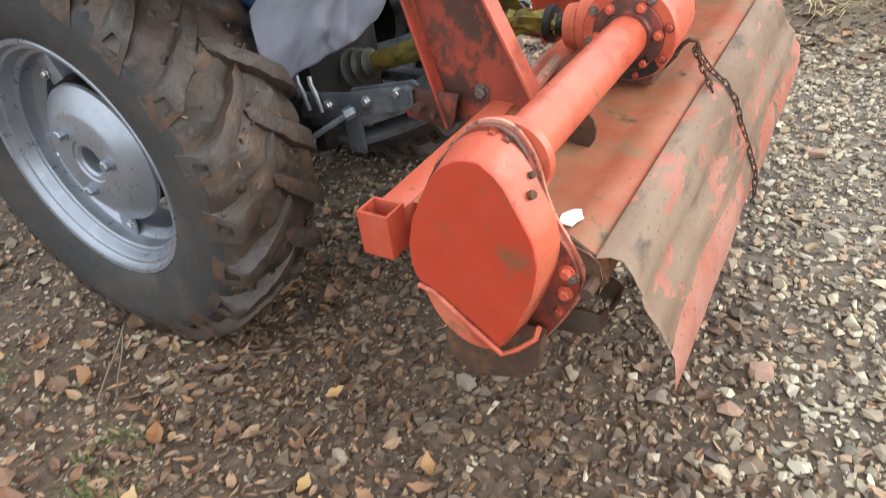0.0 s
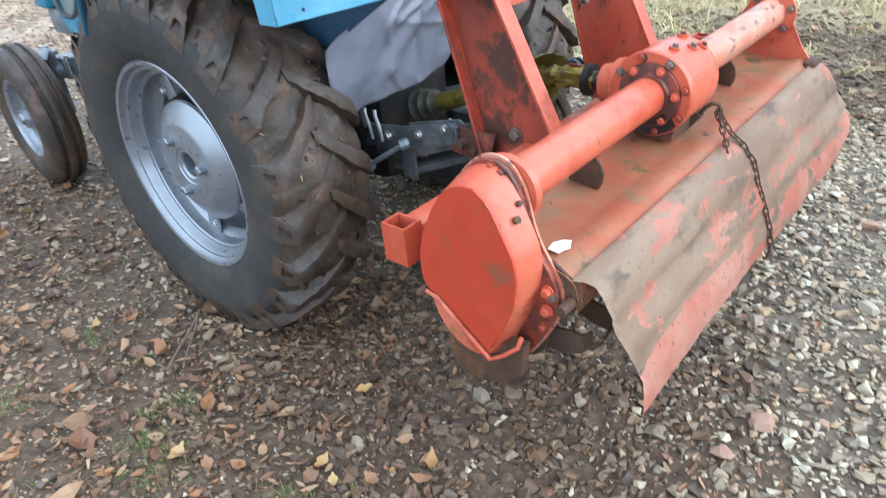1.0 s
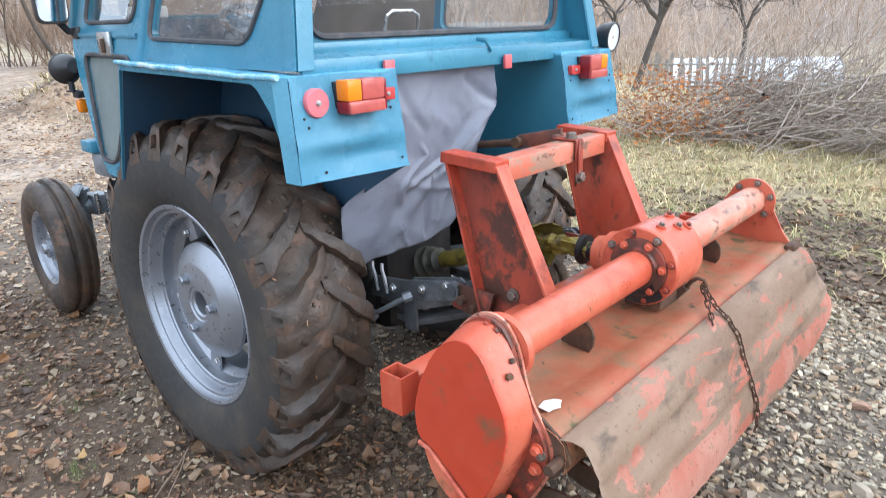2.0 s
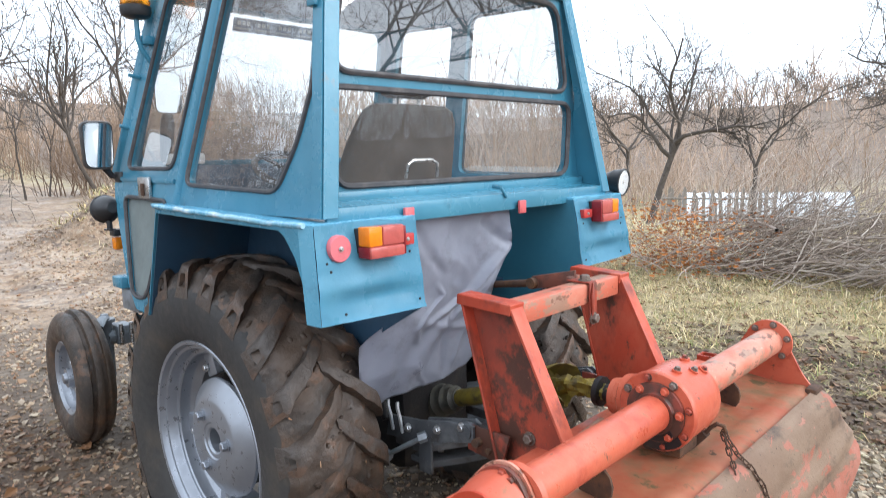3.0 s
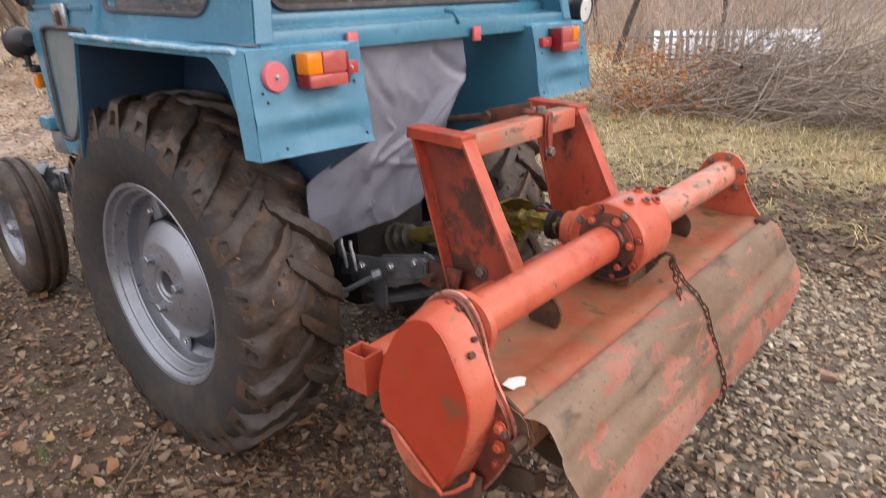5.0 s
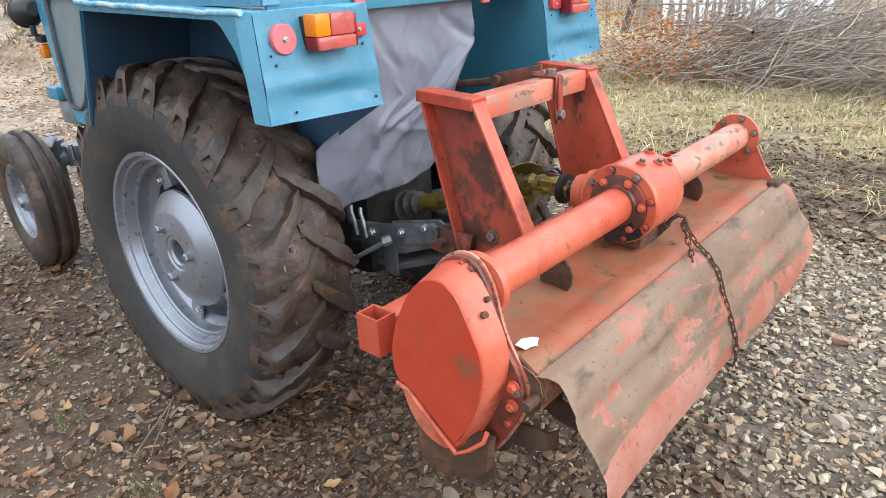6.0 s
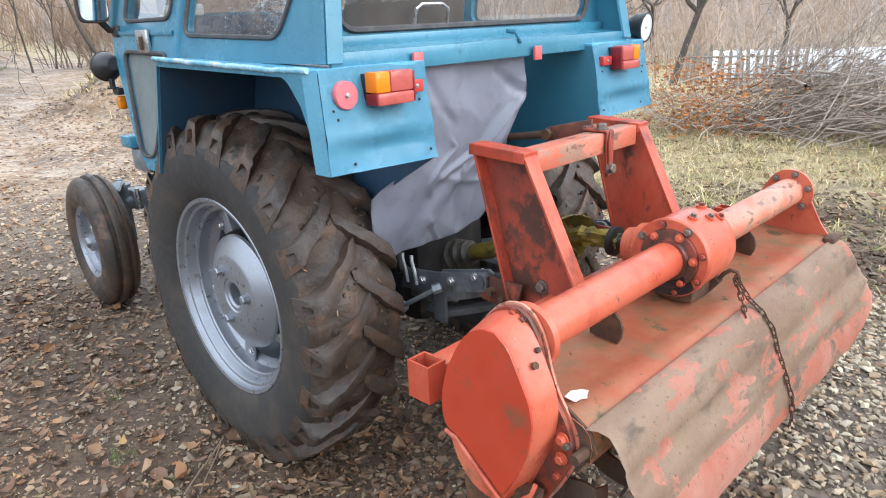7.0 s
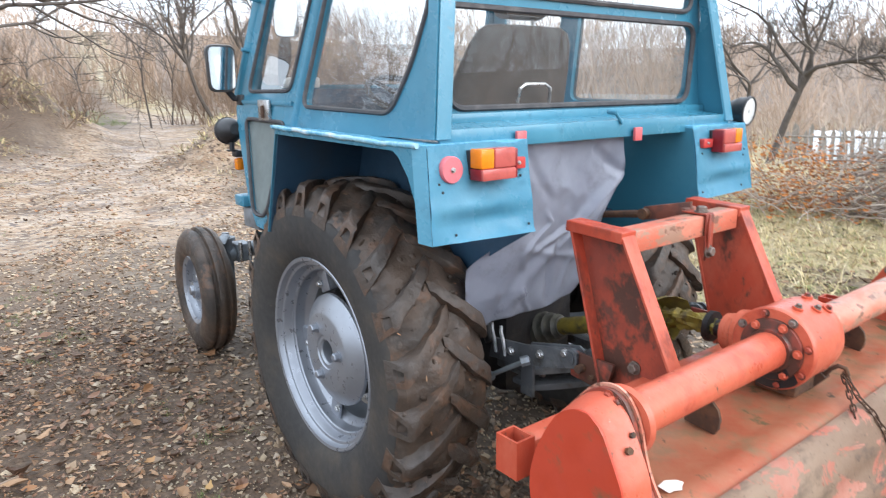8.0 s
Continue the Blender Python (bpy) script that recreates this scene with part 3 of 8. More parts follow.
    for row in (0, 1):
        for k in range(n_lug):
            th0 = pitch * (k + (0 if row == 0 else 0.5)) + radians(10.7)
            worn = rnd.uniform(-0.003, 0.003)
            loops = []
            for j in range(15):
                u = j / 14
                xo = 0.838 + (0.622 - 0.838) * u if row == 0 else 0.454 + (0.668 - 0.454) * u
                th = th0 + radians(15.5) * (0.35 * u + 0.65 * u ** 1.35) + rnd.uniform(-0.002, 0.002)
                edge, tail = max(0, 1 - u / 0.10), max(0, (u - 0.86) / 0.14)
                rb = 0.548 + 0.057 * min(1, u / 0.16)
                rt = 0.671 - 0.008 * edge ** 2 - 0.020 * max(0, 1 - u / 0.55) ** 1.6 - 0.012 * tail ** 2 + worn
                wb, wt = (0.045 - 0.010 * u + 0.012 * edge) / 0.62, (0.031 - 0.005 * u + 0.004 * edge) / 0.62
                wt *= 1 - 0.35 * tail
                lp = []
                for a, h in ((-wb, 0), (-0.55 * wb - 0.45 * wt, 0.35), (-1.04 * wt, 0.84), (-0.92 * wt, 0.97), (-0.5 * wt, 1.0), (0.5 * wt, 1.0), (0.92 * wt, 0.97), (1.04 * wt, 0.84), (0.55 * wb + 0.45 * wt, 0.35), (wb, 0)):
                    r = rb + (rt - rb) * h
                    q = (xo * 21, 13 * math.cos(th + a) * r / 0.3, 13 * math.sin(th + a) * r / 0.3)
                    xe = xo + (-1 if row == 0 else 1) * 0.020 * h * max(0, 1 - u / 0.22)
                    lp.append(tyre_point(X(xe), r + 0.006 * h * noise.noise(q), th + a + 0.014 * noise.noise((q[1], q[2], q[0])), yc, zc))
                loops.append(lp)
            # pocket moulded into the lug's shoulder end
            mid = sum(loops[0], Vector()) / 10 + Vector((0, 0, 0))
            out_ = (mid - Vector((mid.x, yc, zc))).normalized() * 0.012
            mid += out_
            rim_l = [mid + (p - mid) * 0.48 for p in loops[0]]
            deep = [mid + (p - mid) * 0.34 + Vector((-X(0.030) if row == 0 else X(0.030), 0, 0)) for p in loops[0]]
            bm = B()
            rings(bm, [deep, rim_l] + loops)
            part("tread_lug", bm, LUG_RUBBER, wheel, smooth=40)
    # mud skin over the tread floor
    bm = B()
    seg = 260
    xs = [0.830, 0.812, 0.79, 0.765, 0.735, 0.705, 0.675, 0.645, 0.615, 0.585, 0.555, 0.525, 0.50, 0.478, 0.460]
    rs = [0.578, 0.602, 0.618, 0.630, 0.640, 0.647, 0.652, 0.654, 0.652, 0.647, 0.640, 0.630, 0.618, 0.602, 0.578]
    loops = []
    for x, r in zip(xs, rs):
        lp = []
        for k in range(seg):
            a = 2 * math.pi * k / seg
            c, d = math.cos(a), math.sin(a)
            lp.append(tyre_point(X(x), r + 0.027 * noise.noise((x * 11, 6 * c, 6 * d)) + 0.011 * noise.noise((x * 30, 22 * c, 22 * d)) + 0.005 * noise.noise((x * 80, 60 * c, 60 * d)), a, yc, zc))
        loops.append(lp)
    rings(bm, loops, caps=False)
    part("tread_mud", bm, MUD_RUBBER, wheel, "dried brown mud between the lugs")
    # clods stuck in the tread
    bm = B()
    for _ in range(420):
        u, th, r = rnd.uniform(-1, 1), rnd.uniform(0, 6.283), rnd.uniform(0.003, 0.012)
        c = tyre_point(X(0.645 + 0.165 * u), 0.650 - 0.045 * abs(u) ** 2.4, th, yc, zc)
        m = Matrix.Translation(c) @ Matrix.Rotation(rnd.uniform(0, 3), 4, "X") @ Matrix.Rotation(rnd.uniform(0, 3), 4, "Z") @ Matrix.Diagonal((r * rnd.uniform(0.8, 2.0), r, r * rnd.uniform(0.5, 0.9), 1))
        bmesh.ops.create_icosphere(bm, subdivisions=1, radius=1, matrix=m)
    for v in bm.verts:
        v.co += Vector((rnd.uniform(-1, 1), rnd.uniform(-1, 1), rnd.uniform(-1, 1))) * 0.0025
    tagged(part("mud_crust", bm, MUD_RUBBER, wheel, "crumbs of reddish-brown mud", smooth=60), kind="stuff")
    # chaff and leaf scraps stuck to the mud
    bm = B()
    for _ in range(70):
        u, th = rnd.uniform(-1, 1), rnd.uniform(0, 6.283)
        c = tyre_point(X(0.645 + 0.16 * u), 0.662 - 0.045 * abs(u) ** 2.4, th, yc, zc)
        m = Matrix.Translation(c) @ Matrix.Rotation(math.pi / 2 - th, 4, "X") @ Matrix.Rotation(rnd.uniform(0, 3), 4, "Z") @ Matrix.Diagonal((rnd.uniform(0.005, 0.013), rnd.uniform(0.0015, 0.004), 0.001, 1))
        bmesh.ops.create_icosphere(bm, subdivisions=1, radius=1, matrix=m)
    tagged(part("chaff", bm, LITTER, wheel, "scraps of straw and leaf stuck in the mud"), kind="stuff")
    return wheel


rear_wheel(-1)
rear_wheel(1)


STEER = Matrix.Rotation(radians(-3), 4, "Z")


def front_wheel(side, yc=2.03, zc=0.402):
    s, x0 = side, 0.565
    turn = Matrix.Translation((s * 0.47, yc, 0)) @ STEER @ Matrix.Translation((-s * 0.47, -yc, 0))
    tp = lambda bm: bmesh.ops.transform(bm, matrix=turn, verts=bm.verts)
    X = lambda x: s * (x0 + x)
    bm = B()
    lathe_x(bm, [(0.03, X(0.075)), (0.055, X(0.075)), (0.060, X(0.045)), (0.085, X(0.038)), (0.15, X(0.018)), (0.185, X(0.025)), (0.19, X(0.012)), (0.15, X(0.005)), (0.06, X(0.02)), (0.03, X(0.03))], yc, zc, 40, close=True)
    tp(bm)
    wheel = part("front_wheel", bm, SILVER, tractor, "narrow ribbed front wheel with silver rim")
    bm = B()
    lathe_x(bm, [(0.218, X(0.080)), (0.226, X(0.074)), (0.205, X(0.060)), (0.200, X(0.03)), (0.188, X(0.01)), (0.188, X(-0.03)), (0.226, X(-0.074)), (0.212, X(-0.07)), (0.178, X(-0.03)), (0.178, X(0.012)), (0.192, X(0.035)), (0.196, X(0.065))], yc, zc, 56, close=True)
    tp(bm)
    part("rim", bm, SILVER, wheel)
    bm = B()
    prof = [(0.214, 0.075), (0.235, 0.092), (0.275, 0.102), (0.320, 0.100), (0.352, 0.088), (0.372, 0.070), (0.380, 0.056), (0.380, 0.046), (0.366, 0.040), (0.366, 0.022), (0.388, 0.016), (0.392, 0.0), (0.388, -0.016), (0.366, -0.022), (0.366, -0.040), (0.380, -0.046), (0.380, -0.056), (0.372, -0.070), (0.352, -0.088), (0.32, -0.100), (0.275, -0.102), (0.235, -0.092), (0.214, -0.075)]
    lathe_x(bm, [(r * 1.035, X(x)) for r, x in prof], yc, zc, 72)
    tp(bm)
    part("tyre", bm, MUD_RUBBER, wheel, "muddy ribbed front tyre")
    bm = B()
    lathe_x(bm, [(0.001, X(0.095)), (0.028, X(0.093)), (0.034, X(0.08)), (0.034, X(0.03)), (0.001, X(0.03))], yc, zc, 20)
    tp(bm)
    part("hub_cap", bm, SILVER, wheel)
    for k in range(5):
        piece("wheel_nut", bolt_steel, turn @ facing(tyre_point(X(0.034), 0.085, k * 2 * math.pi / 5 + 0.4, yc, zc), (s, 0, 0)), wheel)


front_wheel(-1)
front_wheel(1)

# front axle: beam, stub, kingpin, steering lever and clamp
bm = B()
sweep(bm, [(-0.40, 2.02, 0.600), (-0.20, 2.02, 0.625), (0, 2.02, 0.63), (0.20, 2.02, 0.625), (0.40, 2.02, 0.600)], 0.050, 14)
axle = part("front_axle", bm, GREY_IRON, tractor, "grey-painted front axle beam with kingpins")
for s in (-1, 1):
    bm = B()
    rod(bm, (s * 0.405, 2.02, 0.36), (s * 0.405, 2.02, 0.70), 0.040, 14)
    rod(bm, (s * 0.405, 2.02, 0.70), (s * 0.405, 2.02, 0.72), 0.060, 14)
    sweep(bm, [(s * 0.405, 2.02, 0.52), (s * 0.45, 2.02, 0.42), (s * 0.56, 2.03, 0.402)], [0.045, 0.04, 0.032], 12)
    box(bm, s * 0.31 - 0.05, s * 0.31 + 0.05, 1.95, 2.09, 0.555, 0.675, 0.012)
    part("kingpin", bm, GREY_IRON, axle)
    bm = B()
    sweep(bm, [(s * 0.405, 2.02, 0.728), (s * 0.44, 1.96, 0.73), (s * 0.475, 1.90, 0.70)], [0.020, 0.017, 0.012], 8, flat=1.6)
    rod(bm, (s * 0.405, 2.02, 0.715), (s * 0.405, 2.02, 0.750), 0.024, 6)
    part("steering_lever", bm, GREY_IRON, axle)
    bm = B()
    rod(bm, (s * 0.28, 1.945, 0.56), (s * 0.28, 1.945, 0.69), 0.013, 8)
    rod(bm, (s * 0.34, 1.945, 0.56), (s * 0.34, 1.945, 0.69), 0.013, 8)
    part("axle_clamp_bolt", bm, STEEL, axle)

# engine, gearbox and axle housings, bonnet (hidden behind the cab from the rear)
bm = B()
box(bm, -0.20, 0.20, -0.42, 0.35, 0.42, 0.95, 0.05)
box(bm, -0.15, 0.15, 0.35, 1.0, 0.45, 0.88, 0.04)
box(bm, -0.18, 0.18, 1.0, 1.85, 0.42, 1.0, 0.03)
body = part("transmission", bm, DARK_OIL, tractor, "oily dark transmission and engine block")
for s in (-1, 1):
    bm = B()
    sweep(bm, [(s * 0.18, 0, 0.63), (s * 0.34, 0, 0.632), (s * 0.62, 0, 0.632)], [0.15, 0.10, 0.085], 20)
    part("axle_housing", bm, DARK_OIL, body)
bm = B()
rings(bm, [[(sx * w, y, z) for sx, z in ((-1, 0.98), (-1, zt - 0.05), (-0.8, zt), (0.8, zt), (1, zt - 0.05), (1, 0.98))] for y, w, zt in ((0.80, 0.24, 1.42), (1.3, 0.235, 1.40), (1.84, 0.22, 1.37), (1.88, 0.20, 1.34))])
part("bonnet", bm, BLUE, tractor, "teal-blue engine bonnet")


# -- cab --
def xs_at(z):
    """Half-width of the cab, narrowing upwards."""
    return 0.765 - (z - 1.484) * 0.169


def yb_at(z):
    """The sloping rear posts."""
    return -0.733 + (z - 1.484) * 0.138


def side3(s):
    return lambda y, z: Vector((s * xs_at(z), y, z))


WIN_SIDE = [(0.107, 1.570), (-0.490, 1.552), (-0.578, 1.70), (-0.634, 1.88), (-0.590, 2.290), (-0.092, 2.308)]
WIN_DOOR = [(0.632, 1.630), (0.215, 1.628), (0.012, 2.288), (0.392, 2.305)]
WIN_LOW = [(0.640, 1.522), (0.235, 1.512), (0.345, 1.128), (0.478, 1.128)]
SIDE = [(0.758, 1.56), (0.506, 2.345), (yb_at(2.345), 2.345), (yb_at(1.484), 1.484), (0.172, 1.484), (0.305, 1.10), (0.315, 1.075), (0.435, 1.082), (0.535, 1.175), (0.735, 1.50)]
cab = None
for s in (-1, 1):
    bm = B()
    holes = [rpoly(WIN_SIDE, 0.05), rpoly(WIN_DOOR, 0.045), rpoly(WIN_LOW, 0.05)]
    panel(bm, SIDE, holes, side3(s), (-s * 0.03, 0, -0.003))
    if cab is None:
        cab = part("cab_frame", bm, BLUE, tractor, "teal-blue welded sheet-steel cab frame", smooth=25)
    else:
        part("side_panel", bm, BLUE, cab, smooth=25)
    for nm, win in (("side_window", WIN_SIDE), ("door_window", WIN_DOOR), ("lower_door_window", WIN_LOW)):
        bm = B()
        lp = rpoly(win, 0.05)
        bm.faces.new([bm.verts.new(side3(s)(*p) + Vector((-s * 0.012, 0, 0))) for p in lp])
        g = part(nm, bm, GLASS_DIRTY if nm == "lower_door_window" else GLASS, tractor, "dust-filmed lower door pane" if nm == "lower_door_window" else "clear cab window pane in a black rubber seal", smooth=0)
        g.visible_shadow = False
        bm = B()
        sweep(bm, [side3(s)(*p) + Vector((s * 0.002, 0, 0)) for p in inset2(lp, 0.002)], 0.008, 6, close=True)
        part("seal", bm, SEAL, g)
    # raised posts, door edge and ledges on the flank
    bm = B()
    for (ya, za), (yb, zb), w in (((0.748, 1.60), (0.498, 2.34), 0.020), ((0.160, 1.50), (-0.040, 2.33), 0.016), ((0.72, 1.590), (0.19, 1.582), 0.010)):
        sweep(bm, [side3(s)(ya, za) + Vector((s * 0.004, 0, 0)), side3(s)(yb, zb) + Vector((s * 0.004, 0, 0))], w, 6, flat=0.5)
    part("post_trim", bm, BLUE, cab)
    # rear post: angle profile down the sloping corner
    bm = B()
    lo, hi = Vector((s * 0.768, -0.738, 1.486)), Vector((s * 0.623, -0.618, 2.345))
    for a, b_ in (((0, 0), (-0.052, 0.0)), ((0, 0), (0.0, 0.045))):
        pts = [lo + Vector((0, 0, 0)), lo + Vector((s * a[0] + s * b_[0], b_[1], 0)), hi + Vector((s * b_[0], b_[1], 0)), hi]
        prism(bm, pts, (s * 0.006, -0.006, 0.0) if b_[1] == 0 else (s * 0.010, 0, 0))
    part("rear_post", bm, BLUE, cab, smooth=20)
    bm = B()
    box(bm, -0.013, 0.013, -0.02, 0.02, -0.014, 0.014, 0.003)
    bmesh.ops.translate(bm, verts=bm.verts, vec=side3(s)(-0.615, 2.10) + Vector((s * 0.015, 0, 0)))
    part("hinge", bm, BLUE, cab)

# rear wall: upright sheet with two windows, inside the sloping posts
rear3 = lambda x, z: Vector((x, -0.612, z))
UP = [(-0.555, 2.262), (0.555, 2.262), (0.628, 1.912), (-0.628, 1.912)]
LOW = [(-0.650, 1.866), (0.650, 1.866), (0.625, 1.566), (-0.625, 1.566)]
bm = B()
panel(bm, [(-0.617, 2.345), (0.627, 2.345), (0.748, 1.512), (-0.735, 1.512)], [rpoly(UP, 0.075), rpoly(LOW, 0.06)], rear3, (0, 0.028, 0))
rear_wall = part("rear_wall", bm, BLUE, cab, smooth=25)
for nm, win, rad in (("upper_rear_window", UP, 0.075), ("lower_rear_window", LOW, 0.06)):
    lp = rpoly(win, rad)
    bm = B()
    bm.faces.new([bm.verts.new((x, -0.602, z)) for x, z in lp])
    g = part(nm, bm, GLASS_REAR if win is UP else GLASS_LOW, tractor, "clear rear cab window in a worn black seal", smooth=0)
    g.visible_shadow = False
    bm = B()
    sweep(bm, [Vector((x, -0.616, z)) for x, z in lp], 0.010, 6, close=True)
    part("seal", bm, SEAL, g)
# hinged frame of the upper window, ledge and sill below, little catch
bm = B()
sweep(bm, [(-0.60, -0.622, 2.295), (0.60, -0.622, 2.295)], 0.012, 6)
for x in (-0.46, 0.46):
    box(bm, x - 0.055, x + 0.055, -0.645, -0.612, 2.285, 2.322, 0.006)
    rod(bm, (x - 0.05, -0.648, 2.303), (x + 0.05, -0.648, 2.303), 0.010, 8)
part("window_hinge", bm, BLUE, cab)
bm = B()
prism(bm, [(-0.74, -0.640, 1.512), (0.74, -0.640, 1.512), (0.755, -0.728, 1.500), (-0.755, -0.728, 1.500)], (0, 0, 0.012))
box(bm, -0.755, 0.755, -0.736, -0.722, 1.452, 1.512, 0.003)
box(bm, -0.72, 0.72, -0.640, -0.610, 1.512, 1.552, 0.004)
part("rear_ledge", bm, BLUE, cab, "folded teal sheet ledge under the rear window")
bm = B()
rod(bm, (0.02, -0.738, 1.535), (0.02, -0.700, 1.540), 0.008, 8)
rod(bm, (0.02, -0.735, 1.535), (0.045, -0.742, 1.500), 0.006, 8)
part("window_catch", bm, BLUE, cab)
# front wall with windscreen
front3 = lambda x, z: Vector((x, 0.758 - (z - 1.56) * 0.321, z))
WS = [(-0.66, 1.66), (0.66, 1.66), (0.57, 2.30), (-0.57, 2.30)]
bm = B()
panel(bm, [(-0.740, 1.56), (0.740, 1.56), (0.612, 2.345), (-0.612, 2.345)], [rpoly(WS, 0.05)], front3, (0, -0.03, 0))
for (ya, za), (yb, zb) in (((0.754, 1.558), (0.532, 1.175)), ((0.532, 1.175), (0.435, 1.086))):
    prism(bm, [(-0.745, ya, za), (0.745, ya, za), (0.80, yb, zb), (-0.80, yb, zb)], (0, -0.012, 0))
part("front_wall", bm, BLUE, cab, smooth=25)
bm = B()
bm.faces.new([bm.verts.new(front3(*p) + Vector((0, -0.012, 0))) for p in rpoly(WS, 0.05)])
part("windscreen", bm, GLASS, tractor, "clear windscreen of the cab", smooth=0).visible_shadow = False
# floor, dashboard, lining
bm = B()
box(bm, -0.70, 0.70, -0.40, 0.43, 1.085, 1.11, 0.004)
part("cab_floor", bm, BLUE_IN, cab)
bm = B()
rings(bm, [[(x, 0.38, 1.18), (x, 0.36, 1.58), (x, 0.42, 1.64), (x, 0.68, 1.62), (x, 0.66, 1.50), (x, 0.50, 1.18)] for x in (-0.66, 0.66)])
part("dashboard", bm, BLUE_IN, cab, "dark dashboard under the windscreen")
bm = B()
box(bm, -0.585, 0.585, -0.575, 0.44, 2.305, 2.325, 0.006)
part("headlining", bm, LINING, cab, "grey cab roof lining")
# roof cap
bm = B()
rings(bm, [[(-hw, ya, z), (hw, ya, z), (hw, yf, z), (-hw, yf, z)] for hw, ya, yf, z in ((0.618, -0.622, 0.525, 2.332), (0.624, -0.632, 0.535, 2.345), (0.606, -0.628, 0.535, 2.510), (0.585, -0.605, 0.51, 2.535), (0.3, -0.32, 0.25, 2.55))])
bmesh.ops.bevel(bm, geom=bm.edges, offset=0.008, segments=2, affect="EDGES")
roof = part("roof", bm, WHITE, tractor, "white-painted flat cab roof")
for x, h in ((-0.50, 0.155), (0.50, 0.155)):
    bm = B()
    tri = [(x - 0.085, 2.358), (x + 0.085, 2.358), (x, 2.358 + h)]
    prism(bm, [Vector((u, -0.638 + (v - 2.345) * 0.03, v)) for u, v in rpoly(tri, 0.016, 3)], (0, 0.004, 0))
    t = part("warning_triangle", bm, SIGNPINK, tractor, "faded red triangular reflector")
    bm = B()
    it = inset2(tri, 0.022)
    prism(bm, [Vector((u, -0.640 + (v - 2.345) * 0.03, v)) for u, v in rpoly(it, 0.008, 3)], (0, 0.002, 0))
    part("triangle_centre", bm, SIGNRED, t)
    for dz in (0.03, 0.11):
        piece("screw", bolt_small, facing((x, -0.641 + dz * 0.03, 2.358 + dz), (0, -1, 0)), t)

# -- fenders --
YT, YB = -0.768, -0.812


def fender(s):
    """A box fender of folded sheet: top, sloped rear plate with a folded rim, inner wall, front wall."""
    X = lambda x: s * x
    bm = B()
    # top sheet
    prism(bm, [(X(0.845), 0.150, 1.490), (X(0.838), -0.60, 1.470), (X(0.828), YT, 1.466), (X(0.445), YT, 1.466), (X(0.445), -0.30, 1.478), (X(0.445), 0.30, 1.490), (X(0.80), 0.30, 1.492)], (0, 0, 0.008))
    f = part("fender", bm, BLUE_LIT, tractor, "teal-blue folded sheet-metal rear fender, dented", smooth=20)
    # rear plate with a shallow dent, as a grid; sky light is in its colour
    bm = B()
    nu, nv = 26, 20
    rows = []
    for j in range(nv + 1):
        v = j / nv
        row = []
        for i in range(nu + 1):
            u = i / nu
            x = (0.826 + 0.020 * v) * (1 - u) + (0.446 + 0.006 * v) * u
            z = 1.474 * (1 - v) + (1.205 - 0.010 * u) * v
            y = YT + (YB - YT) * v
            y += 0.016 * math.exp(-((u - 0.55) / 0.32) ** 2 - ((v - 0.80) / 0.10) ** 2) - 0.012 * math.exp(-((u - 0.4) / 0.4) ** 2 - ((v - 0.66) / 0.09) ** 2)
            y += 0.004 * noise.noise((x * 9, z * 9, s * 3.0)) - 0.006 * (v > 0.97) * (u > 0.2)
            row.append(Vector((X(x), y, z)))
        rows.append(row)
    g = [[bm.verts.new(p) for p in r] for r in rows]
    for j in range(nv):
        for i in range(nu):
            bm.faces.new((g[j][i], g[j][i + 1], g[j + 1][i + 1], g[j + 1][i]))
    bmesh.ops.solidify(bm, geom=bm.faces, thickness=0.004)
    part("rear_plate", bm, BLUE_LIT, f, "rear plate in lightened blue for sky light, dented along its lower edge", smooth=50)
    # folded outer rim: chamfer strip beside the rear plate, side skirt above the tyre
    bm = B()
    prism(bm, [(X(0.828), YT, 1.474), (X(0.848), YT + 0.040, 1.470), (X(0.864), YB + 0.052, 1.325), (X(0.868), YB + 0.035, 1.212), (X(0.846), YB, 1.204)], (X(-0.004), 0.004, 0))
    prism(bm, [(X(0.846), -0.595, 1.476), (X(0.848), YT + 0.040, 1.472), (X(0.864), YB + 0.052, 1.322), (X(0.856), -0.72, 1.385), (X(0.848), -0.66, 1.440)], (X(-0.004), 0, 0))
    prism(bm, [(X(0.850), 0.150, 1.503), (X(0.846), -0.60, 1.482), (X(0.848), YT + 0.036, 1.478), (X(0.842), YT + 0.036, 1.452), (X(0.845), -0.60, 1.456), (X(0.848), 0.150, 1.474)], (X(-0.005), 0, 0))
    part("side_skirt", bm, BLUE, f, smooth=20)
    # rolled upper lip, hammered and scuffed, its sky highlight painted in pale
    bm = B()
    pts, rad = [], []
    for k in range(40):
        v = k / 39
        y = 0.152 + (YT + 0.02 - 0.152) * v
        pts.append((X(0.852 - 0.008 * v + 0.003 * noise.noise((v * 9, s, 0))), y, 1.500 - 0.026 * min(1, v * 1.2) + 0.004 * noise.noise((v * 12, s, 5))))
        rad.append(0.0085 + 0.0020 * noise.noise((v * 15, s, 9)))
    sweep(bm, pts, rad, 10)
    part("rolled_lip", bm, LIP, f, "scuffed rolled edge, sky highlight painted in pale blue", smooth=60)
    # inner wall and front wall, shade painted in by the darkened teal
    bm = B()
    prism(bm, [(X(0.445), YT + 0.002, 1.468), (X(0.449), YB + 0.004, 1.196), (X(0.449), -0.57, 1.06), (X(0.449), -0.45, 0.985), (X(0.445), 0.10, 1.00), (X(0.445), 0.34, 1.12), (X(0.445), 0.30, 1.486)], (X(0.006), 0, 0))
